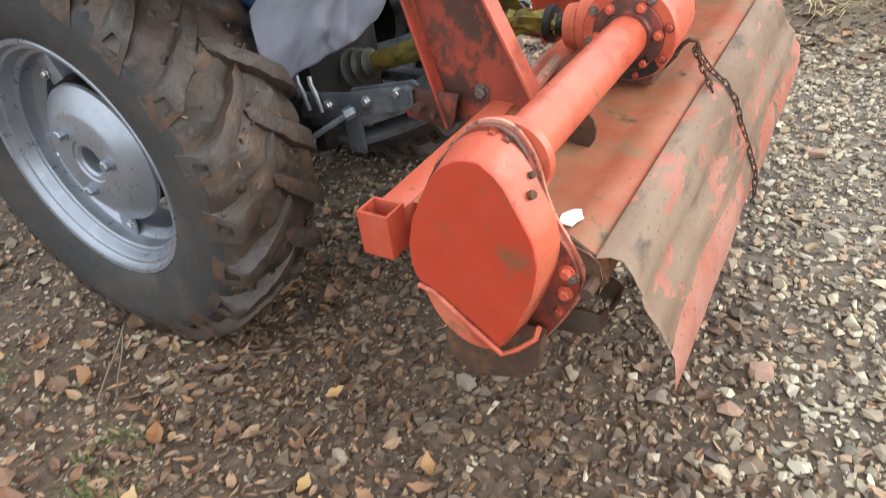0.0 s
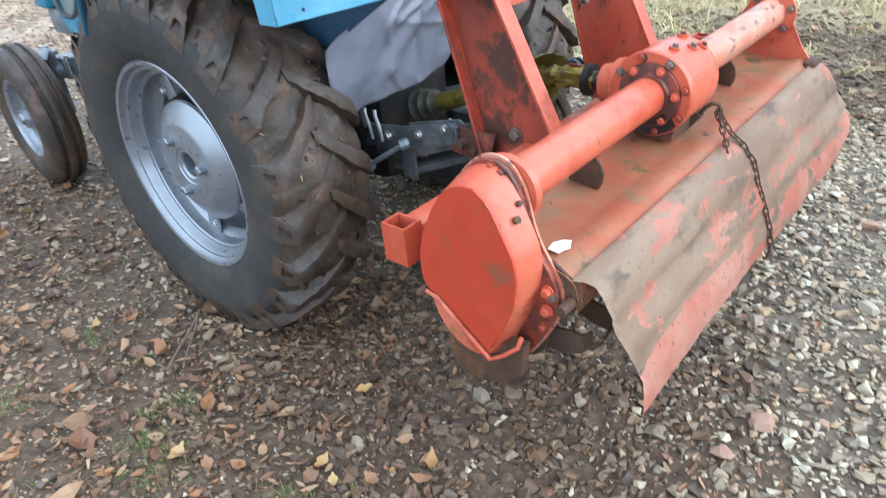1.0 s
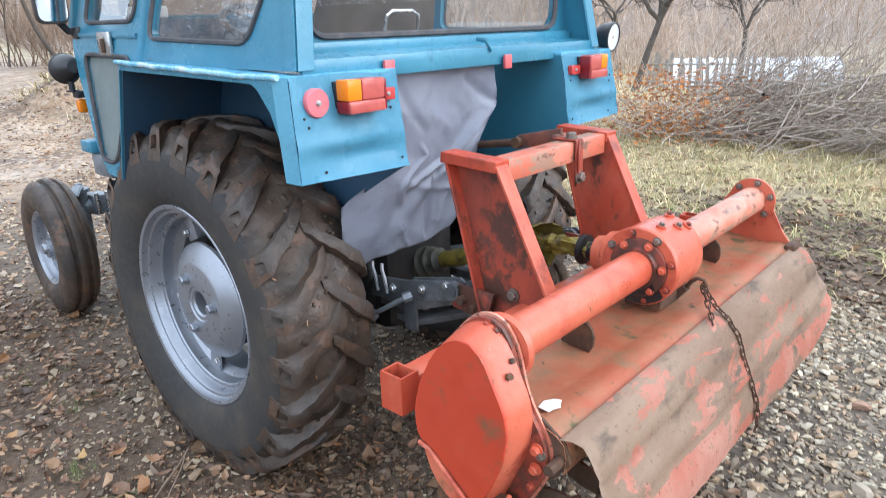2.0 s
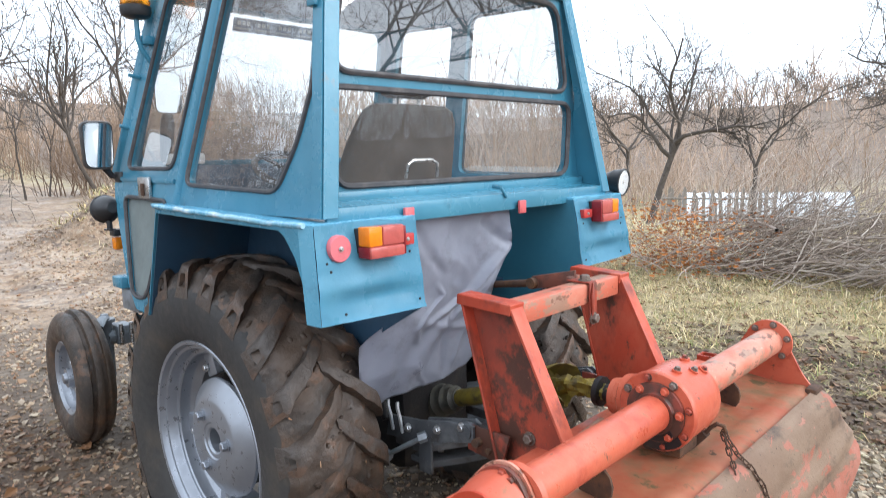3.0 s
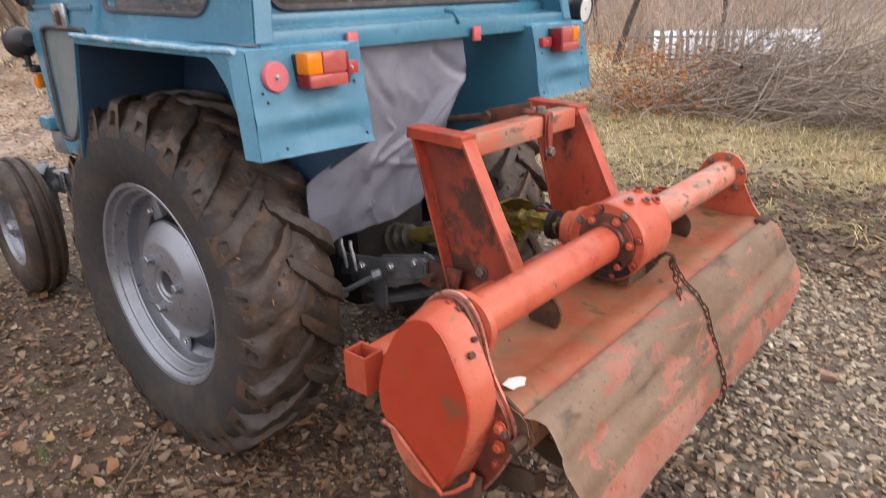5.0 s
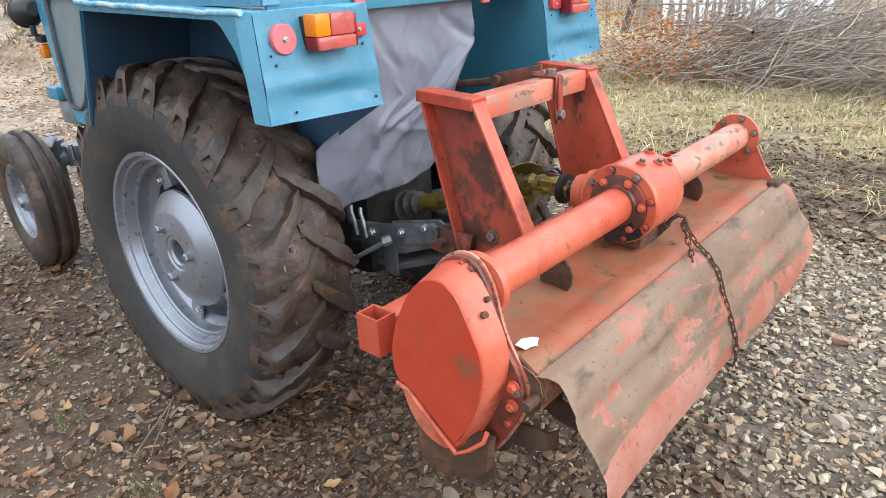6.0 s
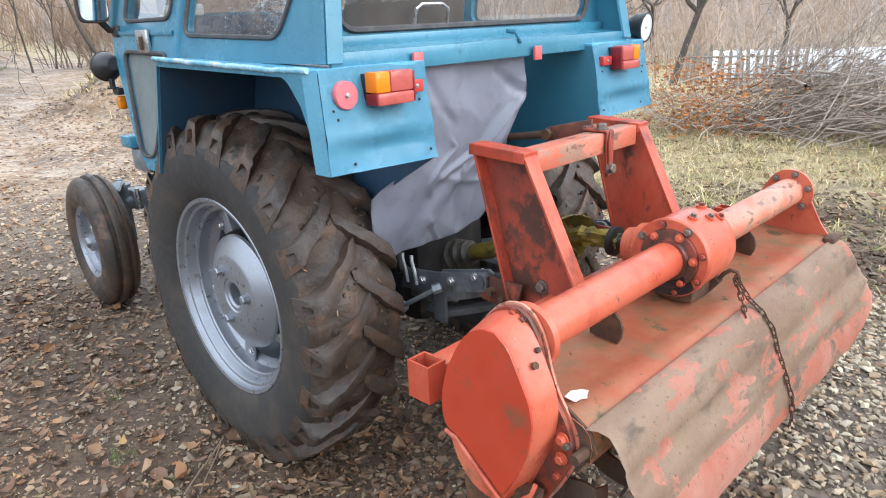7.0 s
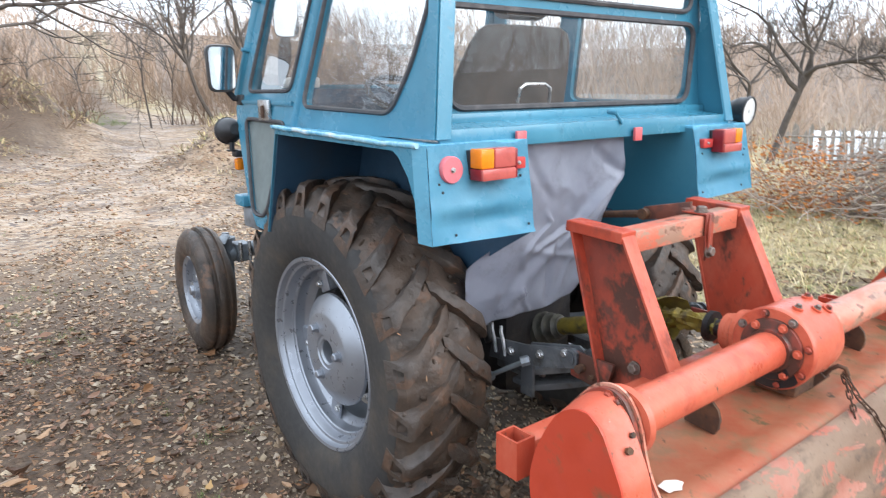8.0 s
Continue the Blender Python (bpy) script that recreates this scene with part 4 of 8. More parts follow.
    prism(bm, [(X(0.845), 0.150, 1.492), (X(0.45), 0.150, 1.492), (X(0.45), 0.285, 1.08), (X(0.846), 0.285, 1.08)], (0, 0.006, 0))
    part("inner_wall", bm, BLUE_SHADED, f, "inner sheet of the fender, teal darkened to paint in shade", smooth=20)
    # added lining above and round the tyre, shade painted in as darkened blue
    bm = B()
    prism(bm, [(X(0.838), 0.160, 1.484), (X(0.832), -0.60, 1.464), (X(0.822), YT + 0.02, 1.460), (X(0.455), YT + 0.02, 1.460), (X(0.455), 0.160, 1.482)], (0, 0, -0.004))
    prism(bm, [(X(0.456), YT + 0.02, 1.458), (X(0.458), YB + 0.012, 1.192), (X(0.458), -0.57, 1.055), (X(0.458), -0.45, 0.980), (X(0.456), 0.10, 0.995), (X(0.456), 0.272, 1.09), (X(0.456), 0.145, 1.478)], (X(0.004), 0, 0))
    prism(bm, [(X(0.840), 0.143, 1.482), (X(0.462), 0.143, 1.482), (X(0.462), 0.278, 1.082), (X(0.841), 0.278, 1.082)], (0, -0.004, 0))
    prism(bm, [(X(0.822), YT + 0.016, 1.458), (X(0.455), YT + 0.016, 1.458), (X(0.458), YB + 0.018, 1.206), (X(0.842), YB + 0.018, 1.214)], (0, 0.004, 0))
    part("shade_lining", bm, BLUE_IN, f, "darkened blue lining, shade inside the fender painted in", smooth=20)
    # small holes and screws in the plate
    for u, z in ((0.80, 1.368), (0.755, 1.372), (0.79, 1.345), (0.49, 1.368), (0.76, 1.225), (0.475, 1.222)):
        y = YT + (YB - YT) * (1.474 - z) / 0.27
        piece("screw", bolt_small, facing((X(u), y - 0.001, z), (0, -1, 0)) @ Matrix.Scale(0.65, 4), f)
    return f


def tail_lamp(s, f):
    """A two-colour tail lamp: amber outside, red inside, side lens in dark red."""
    X = lambda x: s * x
    yb = -0.777
    bm = B()
    box(bm, X(0.555), X(0.690), yb - 0.012, yb + 0.010, 1.383, 1.455, 0.004)
    lamp = part("tail_lamp", bm, BLACK, tractor, "amber and red tail lamp")
    bm = B()
    box(bm, X(0.640), X(0.690), yb - 0.060, yb - 0.010, 1.404, 1.460, 0.005)
    part("amber_lens", bm, LENS_AMBER, lamp)
    bm = B()
    box(bm, X(0.557), X(0.639), yb - 0.061, yb - 0.010, 1.404, 1.460, 0.006)
    part("rose_lens", bm, LENS_ROSE, lamp)
    bm = B()
    box(bm, X(0.558), X(0.688), yb - 0.064, yb - 0.010, 1.370, 1.4035, 0.006)
    part("lower_lens", bm, LENS_ROSE, lamp)
    for x0, x1, z1 in ((0.549, 0.5565, 1.455), (0.6885, 0.691, 1.403)):
        bm = B()
        box(bm, X(x0), X(x1), yb - 0.058, yb - 0.012, 1.372, z1, 0.001)
        part("side_lens", bm, LENS_DARK, lamp)
    bm = B()
    box(bm, X(0.480), X(0.543), yb - 0.022, yb + 0.004, 1.390, 1.425, 0.004)
    r = part("square_reflector", bm, LENS_RED, tractor, "small red square reflector")
    piece("screw", bolt_steel, facing((X(0.508), yb - 0.022, 1.408), (0, -1, 0)) @ Matrix.Scale(0.4, 4), r)


fl, fr = fender(-1), fender(1)
tail_lamp(-1, fl), tail_lamp(1, fr)
bm = B()
for r0, y0 in ((0.038, -0.786),):
    loops = [[(-0.756 + r * math.cos(k * math.pi / 16), y, 1.405 + r * math.sin(k * math.pi / 16)) for k in range(32)] for r, y in ((r0, y0 + 0.012), (r0, y0 - 0.004), (r0 * 0.93, y0 - 0.008), (0.002, y0 - 0.008))]
    rings(bm, loops)
rd = part("round_reflector", bm, SIGNPINK, tractor, "round red reflector with a bright rivet")
piece("rivet", bolt_steel, facing((-0.756, -0.7945, 1.405), (0, -1, 0)) @ Matrix.Scale(0.5, 4), rd)
for x, z, y in ((-0.452, 1.475, -0.742), (0.125, 1.462, -0.745)):
    bm = B()
    box(bm, x - 0.02, x + 0.02, y - 0.012, y, z - 0.025, z + 0.022, 0.003)
    part("red_marker", bm, SIGNRED, cab, "small red reflector plate")

# -- tarpaulin hung under the rear ledge --
bm = B()
nu, nv = 60, 72
g = []
for j in range(nv + 1):
    v = j / nv
    row = []
    for i in range(nu + 1):
        u = i / nu
        xl = float(np.interp(1.484 - 0.684 * v, (0.80, 0.84, 0.95, 1.05, 1.10, 1.156, 1.20, 1.30, 1.484), (-0.46, -0.52, -0.55, -0.555, -0.46, -0.32, -0.35, -0.42, -0.44)))
        xr = float(np.interp(v, (0, 0.13, 0.33, 0.38, 0.55, 0.78, 0.96, 1), (0.108, 0.112, 0.134, 0.126, 0.104, 0.045, 0.015, -0.01)))
        x = xl + (xr - xl) * u
        zb = 0.80 + 0.045 * u + 0.010 * math.sin(7 * u)
        z = 1.484 + (zb - 1.484) * v
        y = -0.715 + 0.15 * v ** 1.2
        y += 0.012 * math.sin(3.2 * u * math.pi + 2.2 * v) * v * (1 - 0.4 * v)
        d = (u - 0.98 + 0.85 * (v - 0.22))
        y += -0.014 * math.exp(-(d / 0.10) ** 2) * min(1, v * 3) + 0.010 * math.exp(-((d + 0.16) / 0.07) ** 2) * v
        y += 0.012 * noise.noise((x * 5, z * 3.5, 1.3)) + 0.030 * abs(noise.noise((x * 2.6 + z * 2.4, z * 2.2 - x * 1.5, 4.3))) + 0.010 * abs(noise.noise((x * 7 - z * 6, z * 5 + x * 3, 8.3))) + 0.003 * noise.noise((x * 26, z * 22, 6.3))
        y += -0.02 * max(0, u - 0.9) / 0.1 * math.sin(9 * v)
        for u0, v0, u1, v1, w, h in ((0.98, 0.28, 0.45, 0.62, 0.05, -0.026), (0.95, 0.36, 0.62, 0.58, 0.04, 0.018), (0.25, 0.44, 0.42, 0.72, 0.03, -0.014), (0.75, 0.10, 0.98, 0.26, 0.05, 0.016), (0.35, 0.60, 0.85, 0.72, 0.025, -0.010), (0.62, 0.55, 0.72, 0.95, 0.035, 0.016), (0.86, 0.50, 0.80, 0.92, 0.03, -0.014), (0.08, 0.06, 0.30, 0.34, 0.05, 0.010), (0.42, 0.84, 0.55, 0.99, 0.025, -0.008)):
            ex, ey = u1 - u0, v1 - v0
            q = ex * ex + ey * ey
            t = ((u - u0) * ex + (v - v0) * ey) / q
            d = abs((u - u0) * ey - (v - v0) * ex) / math.sqrt(q)
            y += h * max(0.0, 1 - d / w) * math.exp(-max(0, abs(t - 0.5) - 0.4) ** 2 / 0.02)
        row.append(bm.verts.new((x, y, z)))
    g.append(row)
for j in range(nv):
    for i in range(nu):
        bm.faces.new((g[j][i], g[j][i + 1], g[j + 1][i + 1], g[j + 1][i]))
bmesh.ops.solidify(bm, geom=bm.faces, thickness=0.002)
tarp = part("tarpaulin", bm, CANVAS, tractor, "grey tarpaulin curtain, creased, hung under the rear ledge", smooth=80)
for i in range(6):
    piece("screw", bolt_small, facing((-0.36 + 0.095 * i, -0.722, 1.474), (0, -1, 0)), tarp)

# -- lamps, mirrors, beacon --
def round_lamp(name, at, aim, r, label, lens):
    """A black bowl lamp on a stalk."""
    d = Vector(aim).normalized()
    m = facing(at, d)
    bm = B()
    rings(bm, [[(rr * math.cos(k * math.pi / 12), rr * math.sin(k * math.pi / 12), zz) for k in range(24)] for rr, zz in ((0.02 * r / 0.05, -1.45 * r), (0.62 * r, -1.25 * r), (0.92 * r, -0.6 * r), (1.0 * r, 0.0), (1.06 * r, 0.03 * r), (1.06 * r, 0.2 * r), (0.95 * r, 0.22 * r), (0.93 * r, 0.05 * r))], caps=True)
    bmesh.ops.transform(bm, matrix=m, verts=bm.verts)
    lamp = part(name, bm, BLACK, tractor, label)
    bm = B()
    rings(bm, [[(rr * math.cos(k * math.pi / 12), rr * math.sin(k * math.pi / 12), zz) for k in range(24)] for rr, zz in ((0.94 * r, 0.06 * r), (0.94 * r, 0.16 * r), (0.6 * r, 0.26 * r), (0.01, 0.30 * r))])
    bmesh.ops.transform(bm, matrix=m, verts=bm.verts)
    part("lens", bm, lens, lamp, "clear fluted glass lens")
    bm = B()
    rings(bm, [[(rr * r * math.cos(k * math.pi / 12), rr * r * math.sin(k * math.pi / 12), zz * r) for k in range(24)] for rr, zz in ((0.935, 0.15), (0.7, 0.11), (0.4, 0.075), (0.16, 0.065))])
    bmesh.ops.transform(bm, matrix=m, verts=bm.verts)
    part("reflector", bm, WHITE, lamp, "bright reflector bowl")
    bm = B()
    rings(bm, [[(rr * r * math.cos(k * math.pi / 8), rr * r * math.sin(k * math.pi / 8), zz * r) for k in range(16)] for rr, zz in ((0.16, 0.06), (0.17, 0.12), (0.11, 0.18), (0.03, 0.2))], caps=True)
    bmesh.ops.transform(bm, matrix=m, verts=bm.verts)
    part("bulb", bm, STEEL, lamp)
    bm = B()
    rod(bm, Vector(at) - d * 0.5 * r + Vector((0, 0, -r * 0.8)), Vector(at) - d * 0.5 * r + Vector((0, 0, -r * 1.55)), 0.012, 10)
    rod(bm, Vector(at) - d * 0.5 * r + Vector((0, 0, -r * 1.5)), Vector(at) - d * 0.5 * r + Vector((0, 0, -r * 1.62)), 0.024, 12)
    part("stalk", bm, BLACK, lamp)
    return lamp


round_lamp("work_lamp", (0.868, -0.750, 1.520), (0.06, -1, -0.10), 0.058, "round black rear work lamp with clear lens", GLASS_LOW)
for s in (-1, 1):
    round_lamp("headlamp", (s * 0.782, 0.80, 1.462), (0, 1, -0.1), 0.058, "round black headlamp on the cab corner", GLASS_LOW)
    bm = B()
    box(bm, s * 0.750 - 0.03, s * 0.750 + 0.02, 0.735, 0.79, 1.345, 1.375, 0.006)
    ind = part("indicator", bm, BLACK, tractor, "small amber front indicator")
    bm = B()
    box(bm, s * 0.758 - 0.018, s * 0.758 + 0.018, 0.745, 0.785, 1.285, 1.340, 0.010)
    part("amber_lens", bm, LENS_AMBER, ind)
    # door mirror: black shell, tilted glass, bent arm
    mc, out = Vector((s * 0.83, 0.70, 1.73)), s
    m = Matrix.Translation(mc) @ Matrix.Rotation(radians(5 * s), 4, "Z")
    bm = B()
    shp = rpoly([(-0.055, -0.095), (0.055, -0.095), (0.060, 0.095), (-0.060, 0.095)], 0.03, 4)
    rings(bm, [[(u * k, y, v * k) for u, v in shp] for k, y in ((1.0, -0.022), (1.04, -0.010), (1.02, 0.012), (0.7, 0.030), (0.3, 0.034))])
    bmesh.ops.transform(bm, matrix=m, verts=bm.verts)
    mir = part("door_mirror", bm, BLACK, tractor, "rectangular black door mirror on a bent arm")
    bm = B()
    prism(bm, [(u * 0.92, -0.0265, v * 0.93) for u, v in shp], (0, 0.003, 0))
    bmesh.ops.transform(bm, matrix=m, verts=bm.verts)
    part("mirror_glass", bm, MIRROR, mir, smooth=0)
    bm = B()
    sweep(bm, [mc + Vector((-s * 0.02, 0.02, -0.08)), mc + Vector((-s * 0.06, 0.03, -0.125)), (s * 0.735, 0.715, 1.60)], 0.014, 8)
    box(bm, s * 0.735 - 0.025, s * 0.735 + 0.025, 0.68, 0.74, 1.575, 1.62, 0.008)
    part("mirror_arm", bm, BLACK, mir)
bm = B()
rings(bm, [[(-0.712 + rr * math.cos(k * math.pi / 12), 0.50 + rr * math.sin(k * math.pi / 12), zz) for k in range(24)] for rr, zz in ((0.030, 2.215), (0.052, 2.225), (0.058, 2.240), (0.058, 2.262), (0.050, 2.268))])
beacon = part("warning_beacon", bm, BLACK, tractor, "amber rotating beacon on a short pole")
bm = B()
rings(bm, [[(-0.712 + rr * math.cos(k * math.pi / 12), 0.50 + rr * math.sin(k * math.pi / 12), zz) for k in range(24)] for rr, zz in ((0.052, 2.268), (0.056, 2.272), (0.056, 2.285), (0.051, 2.290), (0.048, 2.345), (0.040, 2.358), (0.005, 2.361))])
part("amber_dome", bm, DOME_AMBER, beacon, "clear amber plastic dome")
bm = B()
rings(bm, [[(-0.712 + rr * math.cos(k * math.pi / 8), 0.50 + rr * math.sin(k * math.pi / 8), zz) for k in range(16)] for rr, zz in ((0.030, 2.270), (0.030, 2.282), (0.012, 2.290), (0.012, 2.312), (0.019, 2.320), (0.019, 2.338), (0.006, 2.346))])
part("lamp_core", bm, GREY_IRON, beacon, "grey bulb holder inside the dome")
bm = B()
sweep(bm, [(-0.712, 0.50, 2.22), (-0.712, 0.50, 2.14), (-0.70, 0.50, 2.10), (-0.665, 0.50, 2.05)], 0.010, 8)
box(bm, -0.70, -0.655, 0.48, 0.53, 2.12, 2.155, 0.004)
part("beacon_bracket", bm, BLUE, beacon)
# hooks on the front post
for z in (1.80, 2.0):
    bm = B()
    rod(bm, (-0.70 + (z - 1.8) * 0.1, 0.66 - (z - 1.8) * 0.38, z), (-0.745 + (z - 1.8) * 0.1, 0.665 - (z - 1.8) * 0.38, z + 0.01), 0.008, 8)
    part("post_hook", bm, BLUE, cab)
# door handle plate, lower step bracket, tool box
bm = B()
box(bm, -0.772, -0.757, 0.375, 0.475, 1.515, 1.598, 0.004)
hp = part("door_handle", bm, STEEL, tractor, "worn metal door handle plate")
bm = B()
box(bm, -0.781, -0.771, 0.41, 0.432, 1.525, 1.575, 0.004)
part("handle_grip", bm, RUST, hp)
bm = B()
box(bm, -0.84, -0.70, 0.545, 0.64, 1.148, 1.195, 0.006)
part("step_bracket", bm, BLUE, cab)
bm = B()
box(bm, -0.82, -0.70, 0.45, 0.61, 1.055, 1.145, 0.012)
part("tool_box", bm, GREY_IRON, cab, "small grey box under the door")

# -- inside the cab --
bm = B()
loops = []
for z, xl, xr, y0, th in ((1.20, -0.40, 0.185, -0.25, 0.055), (1.40, -0.405, 0.19, -0.29, 0.06), (1.58, -0.388, 0.185, -0.32, 0.06), (1.70, -0.352, 0.180, -0.342, 0.056), (1.785, -0.312, 0.172, -0.358, 0.05), (1.828, -0.285, 0.152, -0.366, 0.042), (1.848, -0.25, 0.115, -0.370, 0.025)):
    lp = []
    for k in range(48):
        a = 2 * math.pi * k / 48
        cx, sy = math.copysign(abs(math.cos(a)) ** 0.45, math.cos(a)), math.copysign(abs(math.sin(a)) ** 0.6, math.sin(a))
        u = (cx + 1) / 2
        rib = 0.024 * abs(math.sin(math.pi * u * 5)) ** 0.5
        lp.append(((xl + xr) / 2 + (xr - xl) / 2 * cx, y0 + sy * (th * 0.75 + rib), z))
    loops.append(lp)
rings(bm, loops)
seat = part("seat", bm, SEAT, tractor, "brown-grey ribbed fabric driver's seat", smooth=60)
bm = B()
box(bm, -0.175, 0.05, -0.385, -0.30, 1.875, 1.955, 0.028)
part("headrest", bm, SEAT, seat)
bm = B()
for x in (-0.125, 0.0):
    rod(bm, (x, -0.345, 1.81), (x, -0.345, 1.89), 0.007, 8)
part("headrest_post", bm, STEEL, seat)
bm = B()
box(bm, -0.30, 0.12, -0.30, 0.12, 1.14, 1.25, 0.04)
part("seat_cushion", bm, SEAT, seat)
bm = B()
box(bm, -0.2, 0.02, -0.25, 0.05, 1.05, 1.14, 0.01)
part("seat_base", bm, BLACK, seat)
bm = B()
sweep(bm, [(-0.17, -0.44, 1.575), (-0.165, -0.45, 1.625), (-0.14, -0.45, 1.640), (-0.04, -0.45, 1.640), (-0.01, -0.45, 1.625), (-0.005, -0.44, 1.575)], 0.007, 8)
part("grab_handle", bm, STEEL, seat)
bm = B()
c = Vector((-0.18, 0.22, 1.60))
ax = Vector((0, -0.45, 0.9)).normalized()
u_, w_ = Vector((1, 0, 0)), ax.cross(Vector((1, 0, 0)))
sweep(bm, [c + (u_ * math.cos(k * math.pi / 16) + w_ * math.sin(k * math.pi / 16)) * 0.19 for k in range(32)], 0.014, 8, close=True)
wheel_s = part("steering_wheel", bm, BLACK, tractor, "black steering wheel")
bm = B()
for k in range(3):
    rod(bm, c - ax * 0.02, c + (u_ * math.cos(k * 2.1) + w_ * math.sin(k * 2.1)) * 0.188, 0.010, 8)
rod(bm, c, c - ax * 0.5, 0.022, 10)
part("steering_column", bm, BLACK, wheel_s)
bm = B()
box(bm, -0.60, -0.46, 0.50, 0.62, 1.645, 1.69, 0.01)
part("paper_box", bm, PAPER, tractor, "white box of papers on the dashboard")

# inside mirror on a dark stalk, strip of lettering on the windscreen
bm = B()
m = Matrix.Translation((-0.600, 0.515, 1.938)) @ Matrix.Rotation(radians(-22), 4, "Z") @ Matrix.Rotation(radians(-3), 4, "X")
shp = rpoly([(-0.052, -0.085), (0.052, -0.085), (0.052, 0.085), (-0.052, 0.085)], 0.03, 4)
rings(bm, [[(u * k, y, v * k) for u, v in shp] for k, y in ((0.97, -0.006), (1.0, 0.0), (0.96, 0.012), (0.6, 0.02))])
bmesh.ops.transform(bm, matrix=m, verts=bm.verts)
ins = part("inside_mirror", bm, BLACK, tractor, "rounded inside mirror on a dark stalk")
bm = B()
prism(bm, [(u * 0.94, -0.0085, v * 0.96) for u, v in shp], (0, 0.002, 0))
bmesh.ops.transform(bm, matrix=m, verts=bm.verts)
part("mirror_glass", bm, MIRROR, ins, smooth=0)
bm = B()
sweep(bm, [(-0.60, 0.53, 1.87), (-0.60, 0.54, 1.82), (-0.60, 0.56, 1.74), (-0.60, 0.60, 1.66)], [0.016, 0.03, 0.03, 0.014], 8)
part("stalk", bm, BLACK, ins)
bm = B()
box(bm, -0.29, 0.16, -0.001, 0.001, -0.03, 0.03)
bmesh.ops.transform(bm, matrix=Matrix.Translation(front3(0, 2.25) + Vector((0, -0.034, 0))) @ Matrix.Rotation(radians(20.7), 4, "X"), verts=bm.verts)
strip = part("windscreen_strip", bm, CANVAS, tractor, "grey sticker strip with white print across the windscreen top")
for i, (x, w) in enumerate(((-0.27, 0.018), (-0.245, 0.014), (-0.225, 0.018), (-0.17, 0.016), (-0.148, 0.018), (-0.122, 0.012), (-0.06, 0.018), (-0.035, 0.016), (-0.012, 0.018), (0.05, 0.018), (0.075, 0.014), (0.10, 0.018))):
    bm = B()
    box(bm, x, x + w, -0.002, 0.002, 0.0, 0.018)
    if i % 3 == 0:
        box(bm, x - 0.01, x + 0.07, -0.002, 0.002, -0.018, -0.012)
    bmesh.ops.transform(bm, matrix=Matrix.Translation(front3(0, 2.25) + Vector((0, -0.034, 0))) @ Matrix.Rotation(radians(20.7), 4, "X"), verts=bm.verts)
    part("print_bar", bm, PAPER, strip)

# -- linkage, drawbar and drive shaft --
for s in (-1, 1):
    bm = B()
    x = s * 0.355
    prism(bm, [(x - 0.006, -0.50, 0.665), (x - 0.006, -0.52, 0.745), (x - 0.006, -0.68, 0.762), (x - 0.006, -0.895, 0.812), (x - 0.006, -0.915, 0.800), (x - 0.006, -0.915, 0.748), (x - 0.006, -0.66, 0.680)], (0.012, 0, 0), 0.002)
    prism(bm, [(x + 0.03, -0.66, 0.70), (x + 0.03, -0.68, 0.762), (x + 0.03, -0.895, 0.812), (x + 0.03, -0.915, 0.800), (x + 0.03, -0.915, 0.748)], (0.010, 0, 0), 0.002)
    rod(bm, (x - 0.012, -0.885, 0.778), (x + 0.045, -0.885, 0.778), 0.024, 14)
    arm = part("lower_link", bm, LINK_IRON, tractor, "dark grey forged lower lift link")
    for yy, zz in ((-0.62, 0.722), (-0.76, 0.752), (-0.70, 0.712), (-0.87, 0.79)):
        piece("bolt", bolt_steel, facing((x - 0.007 if s < 0 else x + 0.007, yy, zz), (s, 0, 0)), arm)
    bm = B()
    rod(bm, (s * 0.42, -0.40, 0.62), (s * 0.30, -0.12, 0.55), 0.03, 12)
    rod(bm, (s * 0.395, -0.53, 0.604), (s * 0.372, -0.70, 0.712), 0.009, 10)
    rod(bm, (s * 0.405, -0.535, 0.60), (s * 0.380, -0.528, 0.604), 0.022, 12)
    rod(bm, (s * 0.385, -0.690, 0.708), (s * 0.362, -0.708, 0.716), 0.018, 6)
    part("check_rod", bm, GREY_IRON, arm, "threaded check rod")
    for k in (0, 1):
        bm = B()
        y0 = -0.522 - 0.048 * k
        sweep(bm, [(s * 0.362, y0 + 0.004, 0.80), (s * 0.366, y0, 0.778), (s * 0.370, y0 - 0.016, 0.75), (s * 0.368, y0 - 0.024, 0.70)], 0.016, 8, flat=0.4)
        part("lift_strap", bm, GALV, arm, "bright flat steel strap")
    bm = B()
    rod(bm, (s * 0.33, -0.30, 1.02), (s * 0.35, -0.50, 0.72), 0.022, 12)
    rod(bm, (s * 0.33, -0.30, 1.02), (s * 0.10, -0.20, 1.04), 0.03, 12)
    part("lift_rod", bm, DARK_OIL, arm)
# drawbar yoke: two curved plates between the links
bm = B()
for z in (0.648, 0.588):
    pts = [(-0.335, -0.60, z), (-0.335, -0.70, z)] + [(-0.335 + 0.67 * k / 12, -0.70 - 0.13 * math.sin(math.pi * k / 12), z) for k in range(1, 12)] + [(0.335, -0.70, z), (0.335, -0.60, z)]
    pts += [(0.30 - 0.6 * k / 12, -0.60 - 0.10 * math.sin(math.pi * k / 12), z) for k in range(13)]
    prism(bm, pts, (0, 0, 0.022), 0.003)
for s in (-1, 1):
    box(bm, s * 0.345 - 0.006, s * 0.345 + 0.006, -0.715, -0.655, 0.572, 0.69, 0.003)
    box(bm, s * 0.20 - 0.03, s * 0.20 + 0.03, -0.60, -0.40, 0.56, 0.60, 0.006)
